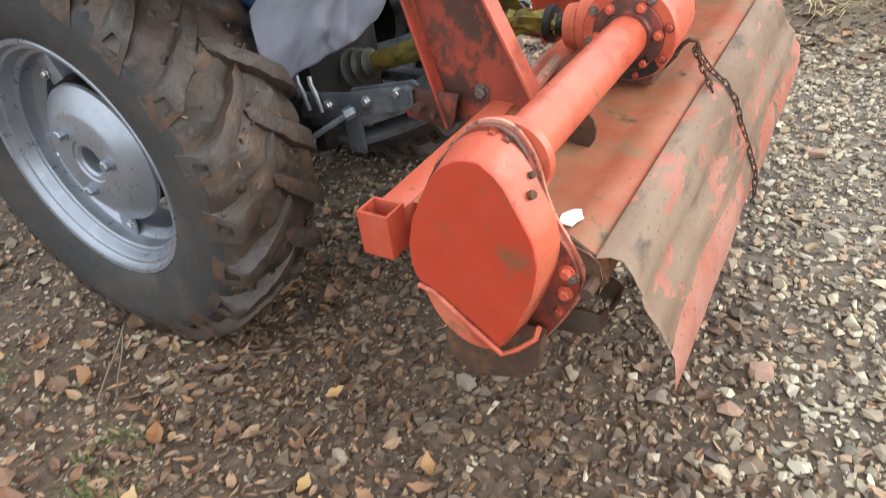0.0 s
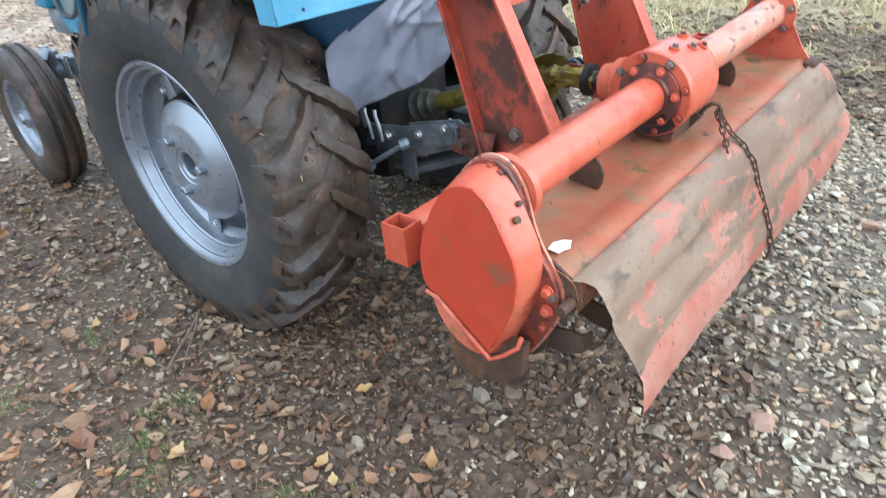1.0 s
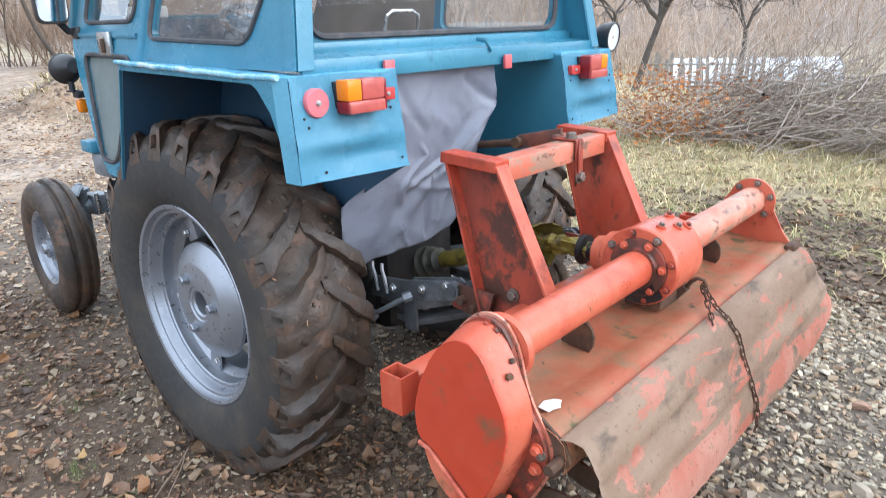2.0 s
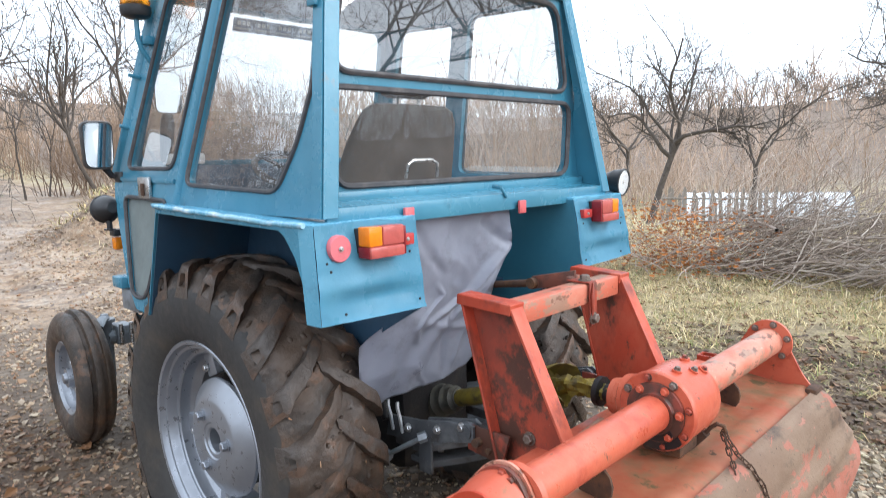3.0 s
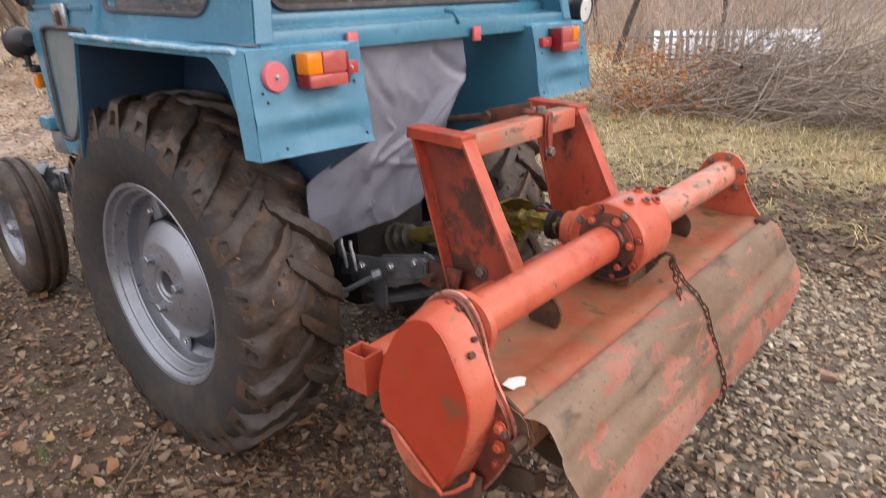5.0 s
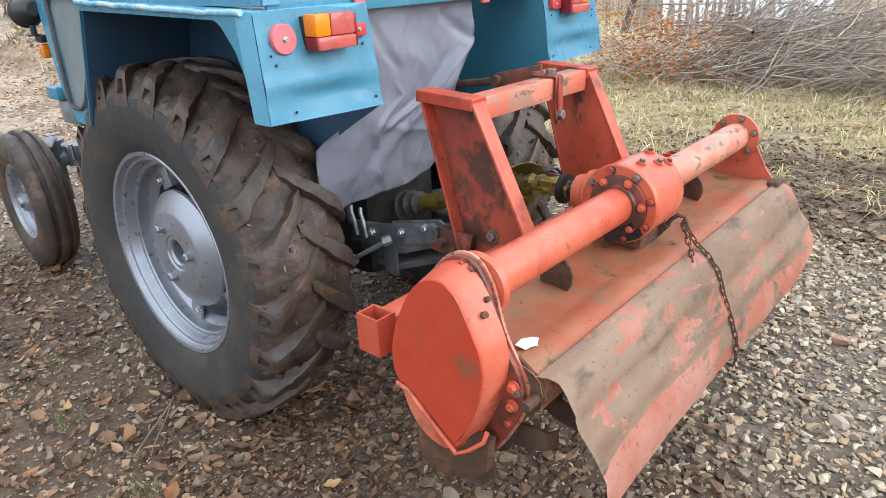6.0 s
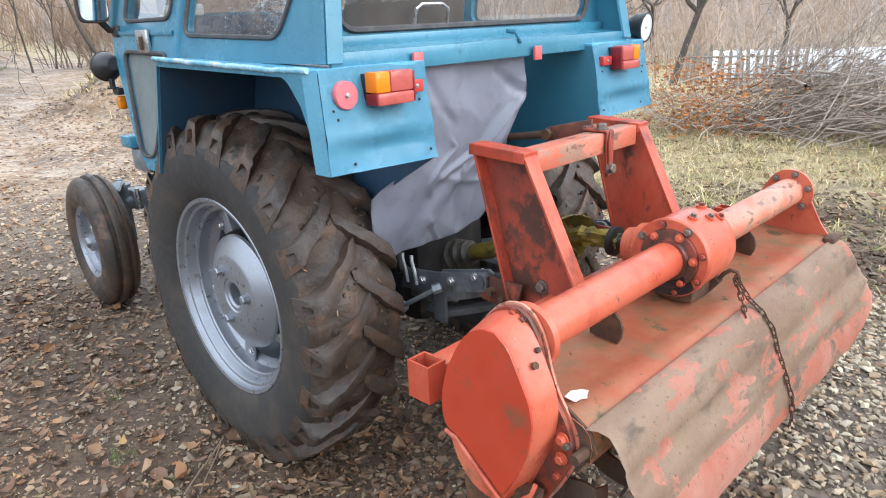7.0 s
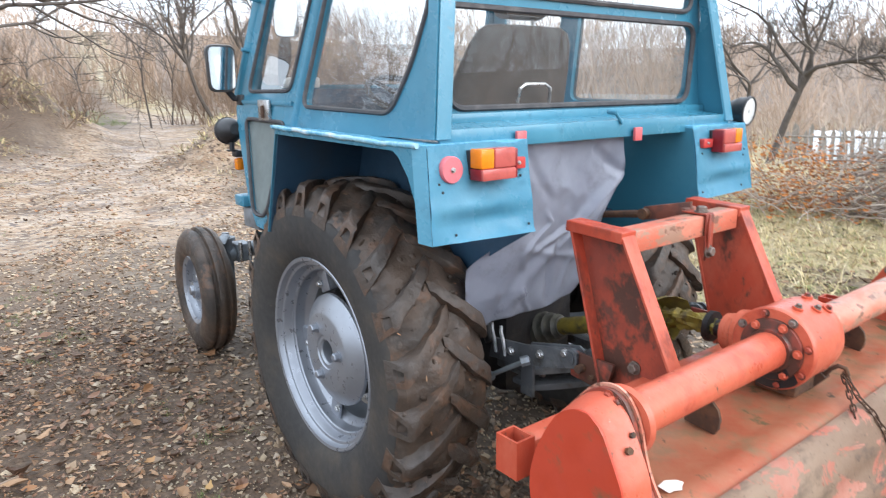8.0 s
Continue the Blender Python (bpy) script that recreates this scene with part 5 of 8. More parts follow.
yoke = part("drawbar_yoke", bm, LINK_IRON, tractor, "grey curved drawbar yoke under the links", smooth=25)
for x in (-0.25, -0.12, 0, 0.12, 0.25):
    bm = B()
    rod(bm, (x, -0.74 + abs(x) * 0.3, 0.575), (x, -0.74 + abs(x) * 0.3, 0.685), 0.012, 8)
    part("yoke_pin", bm, STEEL, yoke)
# cardan shaft with ribbed boot, yellow tube and torn yellow bell
bm = B()
pa, pb = Vector((0.0, -0.40, 0.662)), Vector((0.0, -1.04, 0.874))
ax = (pb - pa).normalized()
sweep(bm, [pa + ax * d for d in (0.10, 0.14, 0.145, 0.58)], [0.032, 0.032, 0.034, 0.034], 20)
pto = part("drive_shaft", bm, YELLOW, tractor, "dirty yellow guarded drive shaft")
bm = B()
sweep(bm, [pa + ax * (0.010 * k) for k in range(15)], [0.070 - 0.0022 * k + (0.008 if k % 4 == 0 else 0) for k in range(15)], 24)
part("rubber_boot", bm, BOOT, pto, "ribbed grime-covered plastic guard")
bm = B()
rnd = random.Random(3)
lo = []
for d, r in ((0.545, 0.036), (0.552, 0.058), (0.57, 0.070), (0.645, 0.077), (0.648, 0.073), (0.575, 0.066), (0.56, 0.040)):
    pc = pa + ax * d
    up = Vector((1, 0, 0))
    w = ax.cross(up)
    lo.append([pc + (up * math.cos(k * math.pi / 14) + w * math.sin(k * math.pi / 14)) * r + ax * (0.026 * math.sin(2 * k * math.pi / 14 + 0.6) + 0.012 * rnd.uniform(-1, 1) if d > 0.64 else 0) for k in range(28)])
rings(bm, lo, caps=False)
part("torn_bell", bm, YELLOW, pto, "torn yellow plastic bell")
bm = B()
jp = [pa + ax * 0.60, pb, Vector((0.0, -1.10, 0.878)), Vector((0.0, -1.16, 0.876)), Vector((0.0, -1.20, 0.875))]
lo = []
for i in range(17):
    t = i / 16 * 4
    k = min(3, int(t))
    c = jp[k].lerp(jp[k + 1], t - k)
    lo.append([c + Vector((math.cos(a), 0.25 * math.sin(a), math.sin(a))) * (0.030 + 0.022 * noise.noise((3.2 * math.cos(a), 3.2 * math.sin(a), i * 0.55)) - 0.006 * (i > 11)) for a in [q * math.pi / 10 for q in range(20)]])
rings(bm, lo)
part("universal_joint", bm, YELLOW, pto, "yellowed universal joint wrapped in torn guard plastic")
bm = B()
for d, r in ((0.0, 0.05), (0.03, 0.03), (0.06, 0.05)):
    c = Vector((0.0, -1.15 - d, 0.877))
    rod(bm, c, c - Vector((0, 0.018, 0)), r, 12)
part("input_yoke", bm, DARK_OIL, pto, "grease-black input yoke")
# top link: flat bar to the crossbar, pivot and thin threaded rod
bm = B()
prism(bm, [(0.113, -0.795, 1.155), (0.113, -0.80, 1.205), (0.113, -0.985, 1.245), (0.113, -0.985, 1.195)], (0.014, 0, 0), 0.003)
tl = part("top_link", bm, RUST_PAINT, tractor, "rusty red-brown flat top link")
bm = B()
rod(bm, (0.09, -0.81, 1.182), (0.15, -0.81, 1.182), 0.020, 12)
part("link_pin", bm, RUST, tl)
bm = B()
sweep(bm, [(0.12, -0.81, 1.180), (0.11, -0.62, 1.155), (0.10, -0.36, 1.12)], [0.015, 0.013, 0.013], 10)
part("threaded_rod", bm, RUST, tl, "rusty threaded rod")


# ---- the rotary tiller on the linkage ----
tiller = thing("rotary_tiller", "worn orange tractor rotary tiller raised on the linkage", "tiller", (0, -1.4, 0))
bolt_rust = to_mesh("rusty_bolt", hex_bolt(0.010, 0.010), BOLT_IRON)
bolt_worn = to_mesh("worn_bolt", hex_bolt(0.009, 0.009), ORANGE_WORN)
bolt_orange = to_mesh("painted_bolt", hex_bolt(0.012, 0.014), ORANGE)
TY, TZ = -1.412, 0.908

# hood sheet: flat deck, rounded rear band, turned down under the flap
bm = B()
prof = [(-1.175, 0.772), (-1.30, 0.766), (-1.40, 0.758), (-1.470, 0.752), (-1.492, 0.7525), (-1.51, 0.757), (-1.54, 0.756), (-1.565, 0.748), (-1.583, 0.733), (-1.590, 0.70), (-1.585, 0.66)]
nx = 40
g = []
for i in range(nx + 1):
    x = -0.795 + 1.63 * i / nx
    g.append([bm.verts.new((x, y, z + 0.004 * noise.noise((x * 3, y * 9, 2.0)))) for y, z in prof])
for i in range(nx):
    for j in range(len(prof) - 1):
        bm.faces.new((g[i][j], g[i + 1][j], g[i + 1][j + 1], g[i][j + 1]))
bmesh.ops.solidify(bm, geom=bm.faces, thickness=0.005)
hood = part("hood", bm, ORANGE_DUST, tiller, "dusty orange sheet hood with mud smears", smooth=60)
bm = B()
q = [(-0.742, -1.482), (-0.712, -1.478), (-0.690, -1.493), (-0.684, -1.508), (-0.702, -1.516), (-0.712, -1.523), (-0.728, -1.514), (-0.745, -1.512)]
prism(bm, [(x, y, 0.7625) for x, y in q], (0, 0, 0.0015))
part("paper_scrap", bm, PAPER, hood, "torn white sticker", smooth=0)
# front beam with an upright socket at its end
bm = B()
box(bm, -0.835, 0.84, -1.190, -1.122, 0.700, 0.780, 0.008)
beam = part("front_beam", bm, ORANGE, tiller, "orange square-tube front beam")
for s in (-1, 1):
    bm = B()
    x0, x1 = (-0.893, -0.833) if s < 0 else (0.85, 0.91)
    panel(bm, [(x0, -1.195), (x1, -1.195), (x1, -1.122), (x0, -1.122)], [[(x0 + 0.006, -1.189), (x1 - 0.006, -1.189), (x1 - 0.006, -1.128), (x0 + 0.006, -1.128)]], lambda x, y: Vector((x, y, 0.696)), (0, 0, 0.100))
    part("stand_socket", bm, ORANGE_LEG, beam, "open square socket at the beam's end", smooth=20)

# chain case at the near end
COVER = [(-1.366, 0.957), (-1.335, 0.942), (-1.312, 0.922), (-1.284, 0.880), (-1.250, 0.812), (-1.233, 0.748), (-1.232, 0.690), (-1.243, 0.640), (-1.264, 0.580), (-1.298, 0.535), (-1.340, 0.512), (-1.385, 0.508), (-1.424, 0.527), (-1.463, 0.612), (-1.496, 0.690), (-1.509, 0.767), (-1.501, 0.819), (-1.473, 0.876), (-1.445, 0.930), (-1.406, 0.962)]
PLATE = COVER[:7] + [(-1.245, 0.654), (-1.282, 0.648), (-1.420, 0.541)] + COVER[13:]
FLANGE = [(-1.385, 0.985), (-1.345, 0.970), (-1.315, 0.940), (-1.268, 0.885), (-1.230, 0.815), (-1.212, 0.745), (-1.214, 0.670), (-1.230, 0.610), (-1.285, 0.550), (-1.350, 0.492), (-1.45, 0.480), (-1.495, 0.545), (-1.530, 0.610), (-1.552, 0.660), (-1.553, 0.710), (-1.530, 0.755), (-1.497, 0.805), (-1.478, 0.855), (-1.468, 0.905), (-1.450, 0.950), (-1.42, 0.980)]
bm = B()
cen = Vector((-1.372, 0.73))
wide = [tuple(cen + (Vector(p) - cen) * 1.06) for p in COVER]
rings(bm, [[(-0.812, y, z) for y, z in rpoly(wide, 0.02, 2)], [(-0.870, y, z) for y, z in rpoly(COVER, 0.02, 2)], [(-0.884, y, z) for y, z in rpoly(inset2(COVER, 0.008), 0.02, 2)]])
case = part("chain_case", bm, ORANGE, tiller, "orange chain-case at the tiller's end", smooth=35)
bm = B()
prism(bm, [(-0.886, y, z) for y, z in rpoly(inset2(PLATE, 0.005), 0.012, 2)], (-0.006, 0, 0), 0.002)
cover = part("case_cover", bm, ORANGE_FLAT, case, "flat brick-orange cover plate", smooth=20)
bm = B()
sweep(bm, [(-0.892, -1.246, 0.649), (-0.894, -1.281, 0.644), (-0.896, -1.350, 0.590), (-0.896, -1.426, 0.531), (-0.890, -1.460, 0.553), (-0.878, -1.492, 0.582), (-0.868, -1.496, 0.606)], 0.0055, 8)
part("cover_lip", bm, ORANGE, case, "folded lower edge of the cover", smooth=40)
bm = B()
prism(bm, [(-0.800, y, z) for y, z in rpoly(FLANGE, 0.02, 2)], (-0.012, 0, 0), 0.002)
endp = part("end_plate", bm, ORANGE_WORN, tiller, "bolted orange end plate, edges worn", smooth=20)
bm = B()
prism(bm, [(-0.790, y, z) for y, z in rpoly([(y * 1.0, z) for y, z in inset2(FLANGE, -0.006)], 0.02, 2)], (-0.007, 0, 0), 0.001)
part("backing_plate", bm, ORANGE_CHIP, endp, "scuffed pale edge of the inner plate", smooth=20)
for k, (y, z) in enumerate(inset2(rpoly(FLANGE, 0.01, 1), 0.014)):
    if k % 4 == 0:
        piece("rusty_bolt", bolt_rust if k % 8 else bolt_worn, facing((-0.812, y, z), (-1, 0, 0), k), endp)
for y, z in ((-1.530, 0.712), (-1.528, 0.662)):
    piece("painted_bolt", bolt_orange, facing((-0.815, y, z), (-1, 0, 0)) @ Matrix.Scale(0.95, 4), endp)
bm = B()
rod(bm, (-0.842, -1.462, 0.876), (-0.850, -1.484, 0.888), 0.0085, 6)
rod(bm, (-0.842, -1.462, 0.876), (-0.846, -1.473, 0.882), 0.012, 12)
rod(bm, (-0.822, -1.458, 0.903), (-0.825, -1.472, 0.911), 0.007, 6)
part("filler_plug", bm, RUST, case, "rusty filler plug")
# soil-worn guard below the case
bm = B()
prism(bm, [(-0.868, -1.330, 0.560), (-0.868, -1.276, 0.520), (-0.868, -1.288, 0.440), (-0.868, -1.330, 0.416), (-0.868, -1.385, 0.422), (-0.868, -1.440, 0.442), (-0.868, -1.490, 0.49), (-0.868, -1.50, 0.58), (-0.868, -1.40, 0.56)], (0.03, 0, 0), 0.004)
part("lower_guard", bm, RUST, case, "soil-stained lower guard", smooth=25)
# rear corner ear with the flap's hinge bolt
bm = B()
prism(bm, [(-0.792, -1.50, 0.79), (-0.792, -1.585, 0.735), (-0.792, -1.600, 0.690), (-0.792, -1.555, 0.63), (-0.792, -1.50, 0.60)], (0.008, 0, 0), 0.002)
rod(bm, (-0.84, -1.575, 0.690), (-0.76, -1.575, 0.690), 0.013, 10)
part("hinge_ear", bm, RUST, tiller, "rusty hinge ear and bolt")

# far end plate
bm = B()
FAR = [(-1.385, 0.972), (-1.345, 0.958), (-1.315, 0.915), (-1.27, 0.83), (-1.215, 0.745), (-1.21, 0.60), (-1.30, 0.47), (-1.45, 0.45), (-1.56, 0.58), (-1.588, 0.735), (-1.535, 0.795), (-1.485, 0.89), (-1.462, 0.945), (-1.425, 0.972)]
prism(bm, [(0.838, y, z) for y, z in rpoly(FAR, 0.03, 3)], (0.010, 0, 0), 0.002)
farp = part("end_plate", bm, ORANGE, tiller, "orange far end plate with rounded top", smooth=20)
bm = B()
lathe_x(bm, [(0.05, 0.825), (0.086, 0.825), (0.086, 0.838), (0.05, 0.838)], TY, TZ, 32, close=True)
part("tube_flange", bm, ORANGE, farp)
for k in range(6):
    piece("rusty_bolt", bolt_rust, facing((0.825, TY - 0.070 * math.cos(k * math.pi / 3 + 0.3), TZ + 0.070 * math.sin(k * math.pi / 3 + 0.3)), (-1, 0, 0), k), farp)
bm = B()
box(bm, 0.78, 0.86, -1.60, -1.56, 0.70, 0.765, 0.006)
rod(bm, (0.80, -1.585, 0.735), (0.895, -1.585, 0.735), 0.013, 8)
part("hinge_ear", bm, RUST, tiller, "rusty hinge ear and bolt")

# cross tube and gearbox
bm = B()
lathe_x(bm, [(0.052, -0.79), (0.052, -0.135)], TY, TZ, 40)
lathe_x(bm, [(0.052, 0.135), (0.052, 0.838)], TY, TZ, 40, mi=1)
lathe_x(bm, [(0.052, -0.788), (0.075, -0.788), (0.08, -0.775), (0.058, -0.765), (0.053, -0.755)], TY, TZ, 40)
part("cross_tube", bm, [ORANGE, ORANGE_CHIP], tiller, "orange cross tube, paint chipped on its far half")
bm = B()
lathe_x(bm, [(0.05, -0.128), (0.113, -0.128), (0.117, -0.123), (0.117, -0.108), (0.110, -0.103), (0.113, -0.06), (0.114, 0.02), (0.110, 0.068), (0.102, 0.084), (0.09, 0.092), (0.062, 0.096), (0.060, 0.12), (0.05, 0.122)], TY, TZ, 56)
sweep(bm, [(0, TY + 0.06, TZ - 0.02), (0, TY + 0.155, TZ - 0.03), (0, TY + 0.165, TZ - 0.031), (0, TY + 0.20, TZ - 0.034)], [0.085, 0.075, 0.062, 0.057], 28)
gear = part("gearbox", bm, ORANGE, tiller, "rounded orange gearbox with bolted flange", smooth=40)
bm = B()
lathe_x(bm, [(0.05, -0.150), (0.060, -0.150), (0.064, -0.140), (0.086, -0.138), (0.088, -0.134), (0.088, -0.127), (0.05, -0.127)], TY, TZ, 48)
part("inner_flange", bm, ORANGE_WORN, gear, "worn inner flange")
# grimy oil leak below the tube
bm = B()
pts = [(TY - r * math.cos(a), TZ + r * math.sin(a)) for r, a in [(0.054, radians(d)) for d in range(205, 345, 14)]] + [(TY - (0.111 + 0.004 * math.sin(d)) * math.cos(radians(d)), TZ + 0.112 * math.sin(radians(d))) for d in range(318, 222, -8)]
prism(bm, [(-0.1285, y, z) for y, z in pts], (-0.003, 0, 0))
prism(bm, [(-0.139, TY + (y - TY) * 0.73, TZ + (z - TZ) * 0.73) for y, z in pts], (-0.003, 0, 0))
part("oil_grime", bm, DARK_OIL, gear, "black oil grime on the flange")
for k in range(8):
    a = k * math.pi / 4 + 0.25
    piece("bolt", bolt_rust if k in (1, 3, 4) else bolt_worn, facing((-0.128, TY - 0.101 * math.cos(a), TZ + 0.101 * math.sin(a)), (-1, 0, 0), k), gear)
for k in range(6):
    a = k * math.pi / 3 + 0.1
    piece("painted_bolt", bolt_orange, facing((-0.138, TY - 0.076 * math.cos(a), TZ + 0.076 * math.sin(a)), (-1, 0, 0), k) @ Matrix.Scale(0.8, 4), gear)
for x, a in ((-0.06, 75), (0.0, 62), (0.05, 88), (0.045, 56)):
    d = Vector((0, -math.cos(radians(a)), math.sin(radians(a))))
    bm = B()
    c = Vector((x, TY, TZ)) + d * 0.113
    rod(bm, c - d * 0.006, c + d * 0.006, 0.015, 14)
    part("breather_boss", bm, ORANGE, gear)
    piece("bolt", bolt_rust if x < 0.03 else bolt_worn, facing(c + d * 0.006, d) @ Matrix.Scale(0.8, 4), gear)
bm = B()
box(bm, -0.09, 0.09, TY - 0.06, TY + 0.06, 0.765, 0.82, 0.01)
part("gearbox_foot", bm, RUST, gear, "rusty gearbox foot on the hood")

# gusset tabs between tube and hood
for x in (-0.43, 0.45):
    bm = B()
    prism(bm, [(x, -1.345, 0.766), (x, -1.345, 0.85), (x, -1.38, 0.86), (x, -1.415, 0.846), (x, -1.436, 0.826), (x, -1.444, 0.80), (x, -1.440, 0.775), (x, -1.43, 0.757)], (0.010, 0, 0), 0.002)
    part("gusset_tab", bm, RUST, hood, "rusty rounded gusset plate")

# A-frame: two channel legs, caps and a square crossbar
for s in (-1, 1):
    X = lambda x: s * x
    TF, TR, BR, BF = (-0.868, 1.215), (-1.052, 1.205), (-1.275, 0.762), (-1.010, 0.700)
    bm = B()
    prism(bm, [(X(0.300), *TF), (X(0.300), *TR), (X(0.300), *BR), (X(0.300), *BF)], (X(0.010), 0, 0))
    leg = part("frame_leg", bm, ORANGE_WORN if s < 0 else ORANGE_LEG, tiller, "orange channel-section leg of the hitch frame, paint scraped", smooth=20)
    bm = B()
    for (p, q_), w in (((TR, BR), -1), ((TF, BF), 1)):
        d = Vector((q_[0] - p[0], q_[1] - p[1])).normalized()
        nrm = Vector((d.y, -d.x)) * 0.009
        if (nrm.x > 0) != (w > 0):
            nrm = -nrm
        prism(bm, [(X(0.296), *p), (X(0.352), *p), (X(0.352), *q_), (X(0.296), *q_)], (0, nrm.x, nrm.y), 0.002)
    part("leg_flange", bm, ORANGE_LEG, leg, "scuffed edge flange", smooth=20)
    bm = B()
    prism(bm, [(X(0.290), TF[0] + 0.012, 1.224), (X(0.356), TF[0] + 0.012, 1.224), (X(0.356), TR[0] - 0.014, 1.213), (X(0.290), TR[0] - 0.014, 1.213)], (0, 0.004, -0.034), 0.003)
    part("leg_cap", bm, ORANGE_LEG, leg, smooth=20)
    piece("rusty_bolt", bolt_rust, facing((X(0.311), -1.10, 0.80), (s, 0, 0)) @ Matrix.Scale(1.6, 4), leg)
    bm = B()
    prism(bm, [(X(0.335), -0.880, 0.800), (X(0.335), -0.880, 0.715), (X(0.335), -1.02, 0.70), (X(0.335), -1.05, 0.800)], (X(0.012), 0, 0), 0.002)
    part("link_lug", bm, ORANGE_WORN, leg, "orange lug with link pin")
    bm = B()
    rod(bm, (X(0.335), -0.93, 0.755), (X(0.372), -0.93, 0.755), 0.014, 12)
    rod(bm, (X(0.335), -0.97, 0.735), (X(0.360), -0.97, 0.735), 0.009, 6)
    part("link_pin", bm, RUST, leg)
bm = B()
box(bm, -0.292, 0.292, -1.058, -0.985, 1.140, 1.208, 0.006)
bar = part("crossbar", bm, ORANGE_CHIP, tiller, "chipped orange square crossbar")
bm = B()
sweep(bm, [(0.100, -1.068, 1.21), (0.088, -1.074, 1.17), (0.092, -1.072, 1.13), (0.10, -1.064, 1.085), (0.115, -1.05, 1.06)], 0.012, 8, flat=0.5)
box(bm, 0.078, 0.122, -1.070, -1.063, 1.085, 1.213, 0.002)
box(bm, 0.078, 0.122, -1.066, -0.975, 1.211, 1.217, 0.002)
strap = part("clamp_strap", bm, ORANGE_WORN, tiller, "rusty strap clamped over the crossbar")
for p, d in (((0.10, -1.035, 1.217), (0, 0, 1)), ((0.10, -1.068, 1.09), (0, -1, 0))):
    piece("rusty_bolt", bolt_rust, facing(p, d) @ Matrix.Scale(1.7, 4), strap)
bm = B()
box(bm, 0.085, 0.155, -0.985, -0.965, 1.150, 1.225, 0.005)
part("toplink_bracket", bm, RUST_PAINT, bar, "rusty top-link bracket")
for s in (-1, 1):
    bm = B()
    rod(bm, (s * 0.28, -1.20, 0.775), (s * 0.06, -1.20, 0.80), 0.017, 10)
    part("frame_brace", bm, ORANGE_CHIP, tiller, "thin worn brace behind the frame")

# rear flap: creased sheet with a pink hem and torn near edge
bm = B()
prof = [(-1.580, 0.752), (-1.602, 0.747), (-1.622, 0.732), (-1.638, 0.705), (-1.650, 0.678), (-1.660, 0.658), (-1.659, 0.642), (-1.667, 0.620), (-1.686, 0.590), (-1.699, 0.570), (-1.698, 0.553), (-1.705, 0.533), (-1.721, 0.505), (-1.727, 0.470), (-1.730, 0.435)]
nx = 90
g = []
rnd = random.Random(4)
for i in range(nx + 1):
    u = i / nx
    row = []
    for j, (y, z) in enumerate(prof):
        v = j / (len(prof) - 1)
        x = (-0.805 + 0.080 * v ** 0.8 - 0.028 * v ** 4) * (1 - u) + (0.845 + 0.075 * math.sin(2.6 * v)) * u
        if i == 0:
            x += 0.010 * math.sin(9 * v) + rnd.uniform(-0.004, 0.004)
        zz = z + (0.030 - 0.06 * u) * v - 0.050 * max(0, 1 - u / 0.22) ** 1.6 * v ** 3 + 0.006 * noise.noise((x * 5, v * 3, 0.5)) * v + 0.09 * max(0, (u - 0.86) / 0.14) ** 1.5 * v ** 2
        yy = y + 0.012 * noise.noise((x * 3, v * 3, 7.5)) * v - 0.004 * math.sin(math.pi * u) * v
        if j == len(prof) - 1:
            zz += 0.006 * noise.noise((x * 22, 3.0, 0))
        row.append(bm.verts.new((x, yy, zz)))
    g.append(row)
for i in range(nx):
    for j in range(len(prof) - 1):
        f = bm.faces.new((g[i][j], g[i + 1][j], g[i + 1][j + 1], g[i][j + 1]))
        f.material_index = 1 if j >= 11 else 0
bmesh.ops.solidify(bm, geom=bm.faces, thickness=0.004)
flap = part("rear_flap", bm, [FLAP, FLAP_EDGE], tiller, "creased sheet-metal rear flap, pale paint peeling", smooth=75)

# hook and chain that hold the flap
bm = B()
prism(bm, [(0.020, -1.462, 0.758), (0.060, -1.462, 0.758), (0.056, -1.500, 0.805), (0.026, -1.500, 0.805)], (0, 0.035, 0.03), 0.003)
sweep(bm, [(0.040, -1.485, 0.800), (0.041, -1.505, 0.832), (0.044, -1.522, 0.846), (0.050, -1.540, 0.842), (0.053, -1.546, 0.825), (0.052, -1.538, 0.812)], 0.0065, 8)
part("chain_hook", bm, RUST, tiller, "rusty hook welded to the hood")


def chain(pts, name, label):
    """Oval links along a line of points, each turned a quarter against the last."""
    ch = thing(name, label, "chain", pts[0])
    bm = B()
    r, ln = 0.0065, 0.0092
    loop = [(r * math.cos(k * math.pi / 6), 0, r * math.sin(k * math.pi / 6) + (ln if 0 < k < 6 else -ln if k > 6 else 0)) for k in range(12)]
    sweep(bm, loop, 0.0024, 6, close=True)
    me = to_mesh("chain_link", bm, RUST)
    P = [Vector(p) for p in pts]
    step, k, left = 0.0230, 0, 0.0
    for a, b in zip(P, P[1:]):
        d = (b - a)
        n = d.length
        while left <= n:
            c = a + d * (left / n)
            ob = new("chain_link", me)
            ob.parent = ch
            ob.matrix_parent_inverse = Matrix.Translation(-Vector(pts[0]))
            ob.matrix_basis = facing(c, d, (k % 2) * math.pi / 2 + 0.3)
            left += step
            k += 1
        left -= n
    return ch


